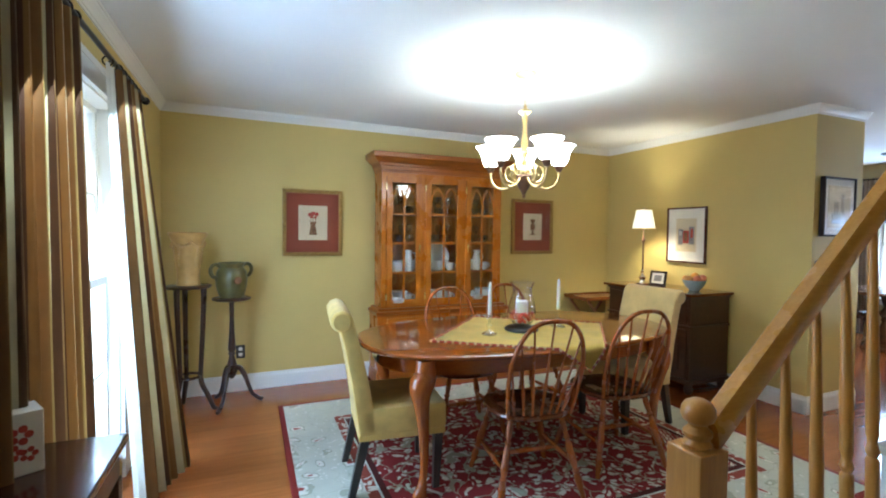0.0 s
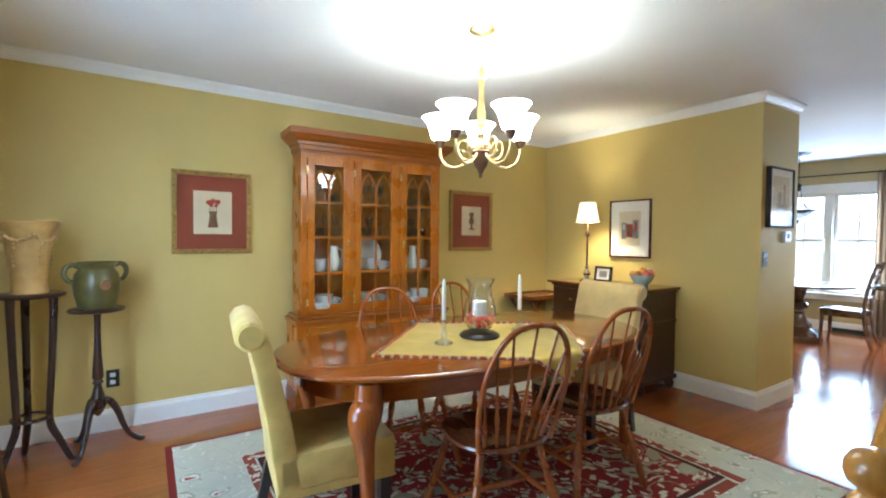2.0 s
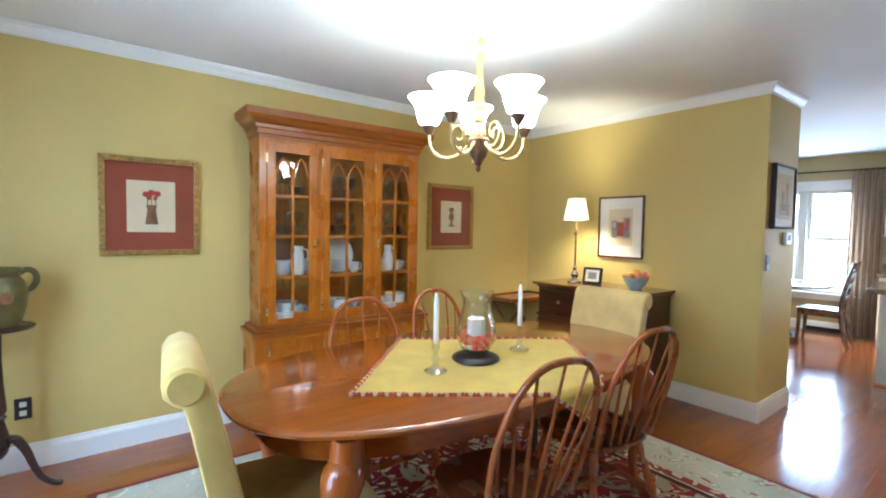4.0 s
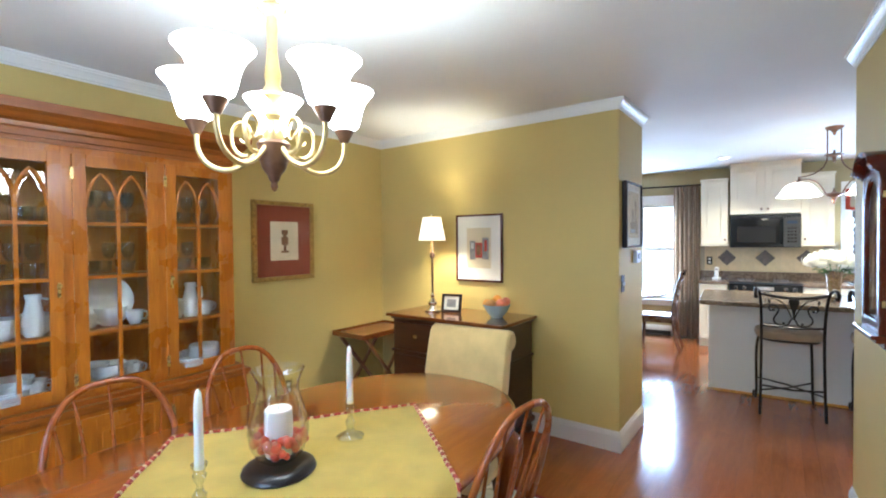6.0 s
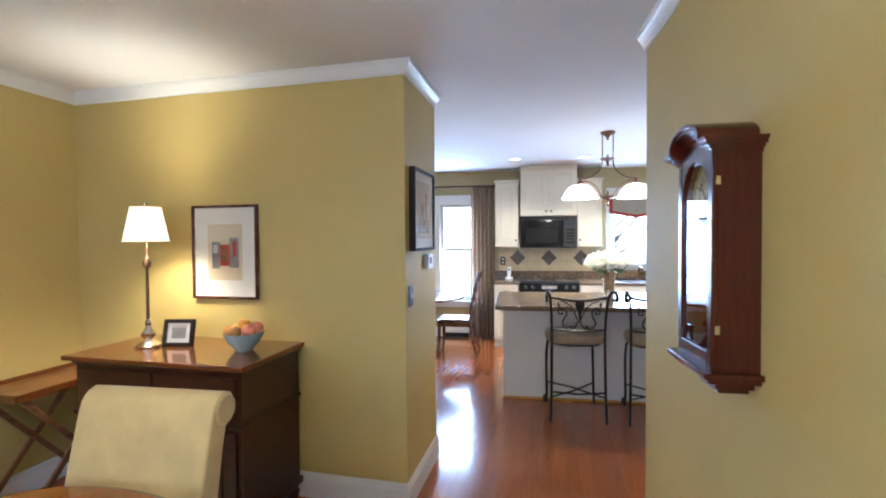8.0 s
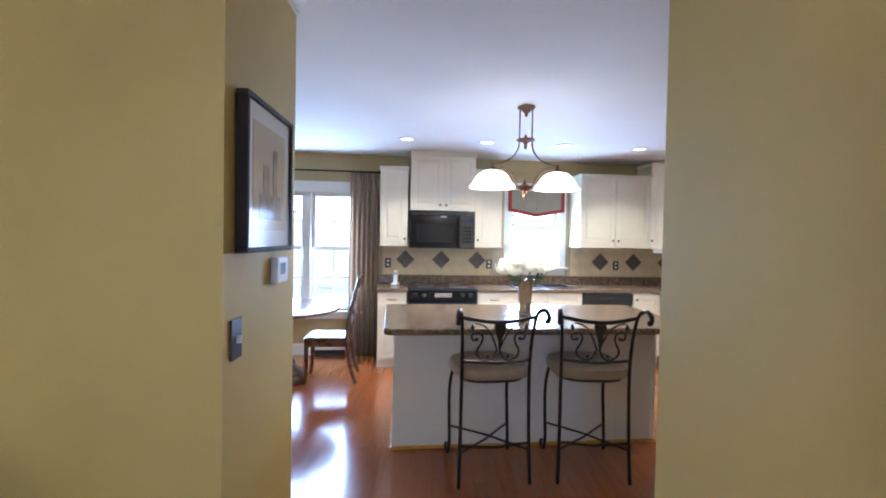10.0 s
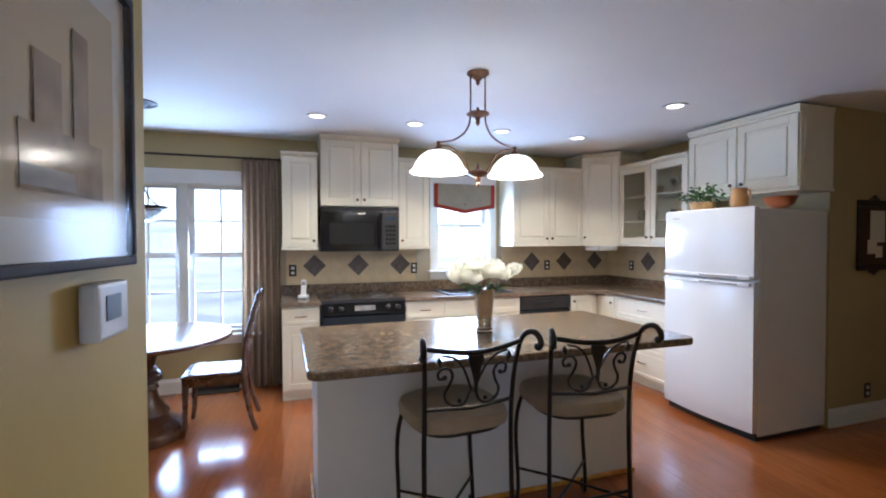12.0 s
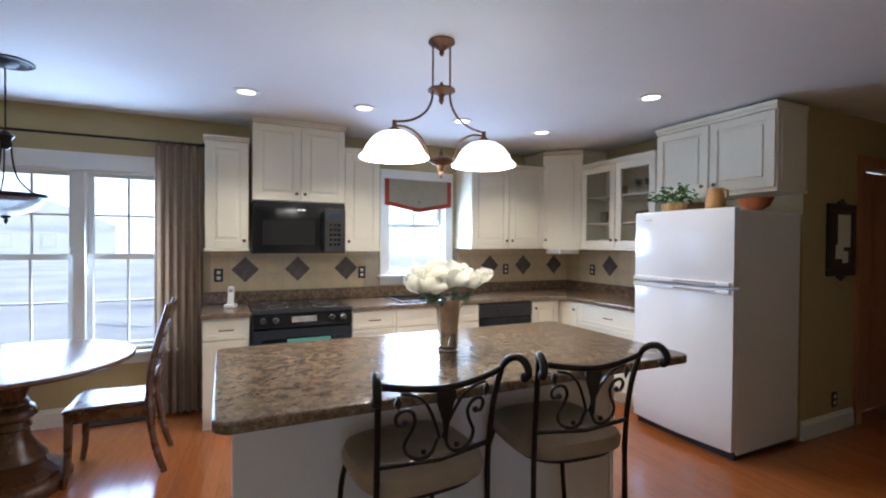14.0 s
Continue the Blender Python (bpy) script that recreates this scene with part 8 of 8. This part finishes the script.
# ---- floor planks ----
setting("subfloor", boxes((0.72, 5.44, -0.62, 5.43, -0.12, -0.012), (5.44, 9.98, -3.12, 5.43, -0.12, -0.012)), M_SUB, "floor under the planks", "floor")
floor = thing("floor", "glossy reddish-brown hardwood strip floor", "floor", kind="structure")
rnd = random.Random(11)
PW = 0.083
lens = {}
for k in range(6):
    L = 0.7 + 0.16 * k
    lens[k] = (L, solid("plank", box(bmesh.new(), 0, L - 0.0008, 0, PW - 0.0006, -0.012, 0.0), M_FLOOR))
rest = bmesh.new()
count = 0
y = -3.3
while y < 6.2:
    x = 0.55 - rnd.uniform(0, 0.6)
    while x < 10.5:
        k = rnd.randrange(6)
        L, me = lens[k]
        near = (1.9 < y < 3.1 and 2.0 < x < 7.6) or (3.1 <= y < 4.2 and 6.2 < x < 8.6) or (0.9 < y < 1.9 and 5.5 < x < 7.6)
        if near and count < 300:
            ob = new("plank", me)
            ob.parent = floor
            ob.location = (x, y, 0)
            count += 1
        elif not (x > 6.3 and y > 5.3):
            # cut to the outer walls
            xa = max(x, 0.72 if y > -0.6 else 5.44)
            xb = min(x + L - 0.0008, 9.97 - 0.0787 * (y - 2.976))
            if xb - xa < 0.02 or y > 5.40 or y < -3.05:
                x += L
                continue
            v = [rest.verts.new(c) for c in ((xa, y, 0), (xb, y, 0), (xb, y + PW - 0.0006, 0), (xa, y + PW - 0.0006, 0), (xa, y, -0.012), (xb, y, -0.012), (xb, y + PW - 0.0006, -0.012), (xa, y + PW - 0.0006, -0.012))]
            for f in ((0, 1, 2, 3), (0, 4, 5, 1), (1, 5, 6, 2), (2, 6, 7, 3), (3, 7, 4, 0)):
                rest.faces.new([v[i] for i in f])
        x += L
    y += PW
M_FLOOR2 = wood("floor_planks_far", (0.27, 0.075, 0.018), (0.38, 0.118, 0.030), 0.17, "x", 1.0, 0.35)
geo = M_FLOOR2.node_tree.nodes.new("ShaderNodeNewGeometry")
b2 = bsdf(M_FLOOR2).inputs["Base Color"]
old = b2.links[0].from_socket
link(M_FLOOR2, mixed(M_FLOOR2, 0.55, old, ramp(M_FLOOR2, geo.outputs["Random Per Island"], [(0.0, (0.80, 0.76, 0.72)), (0.5, (0.96, 0.95, 0.94)), (1.0, (1.12, 1.10, 1.08))]), "MULTIPLY"), b2)
tagged(part("planks", rest, M_FLOOR2, floor), kind="stuff")
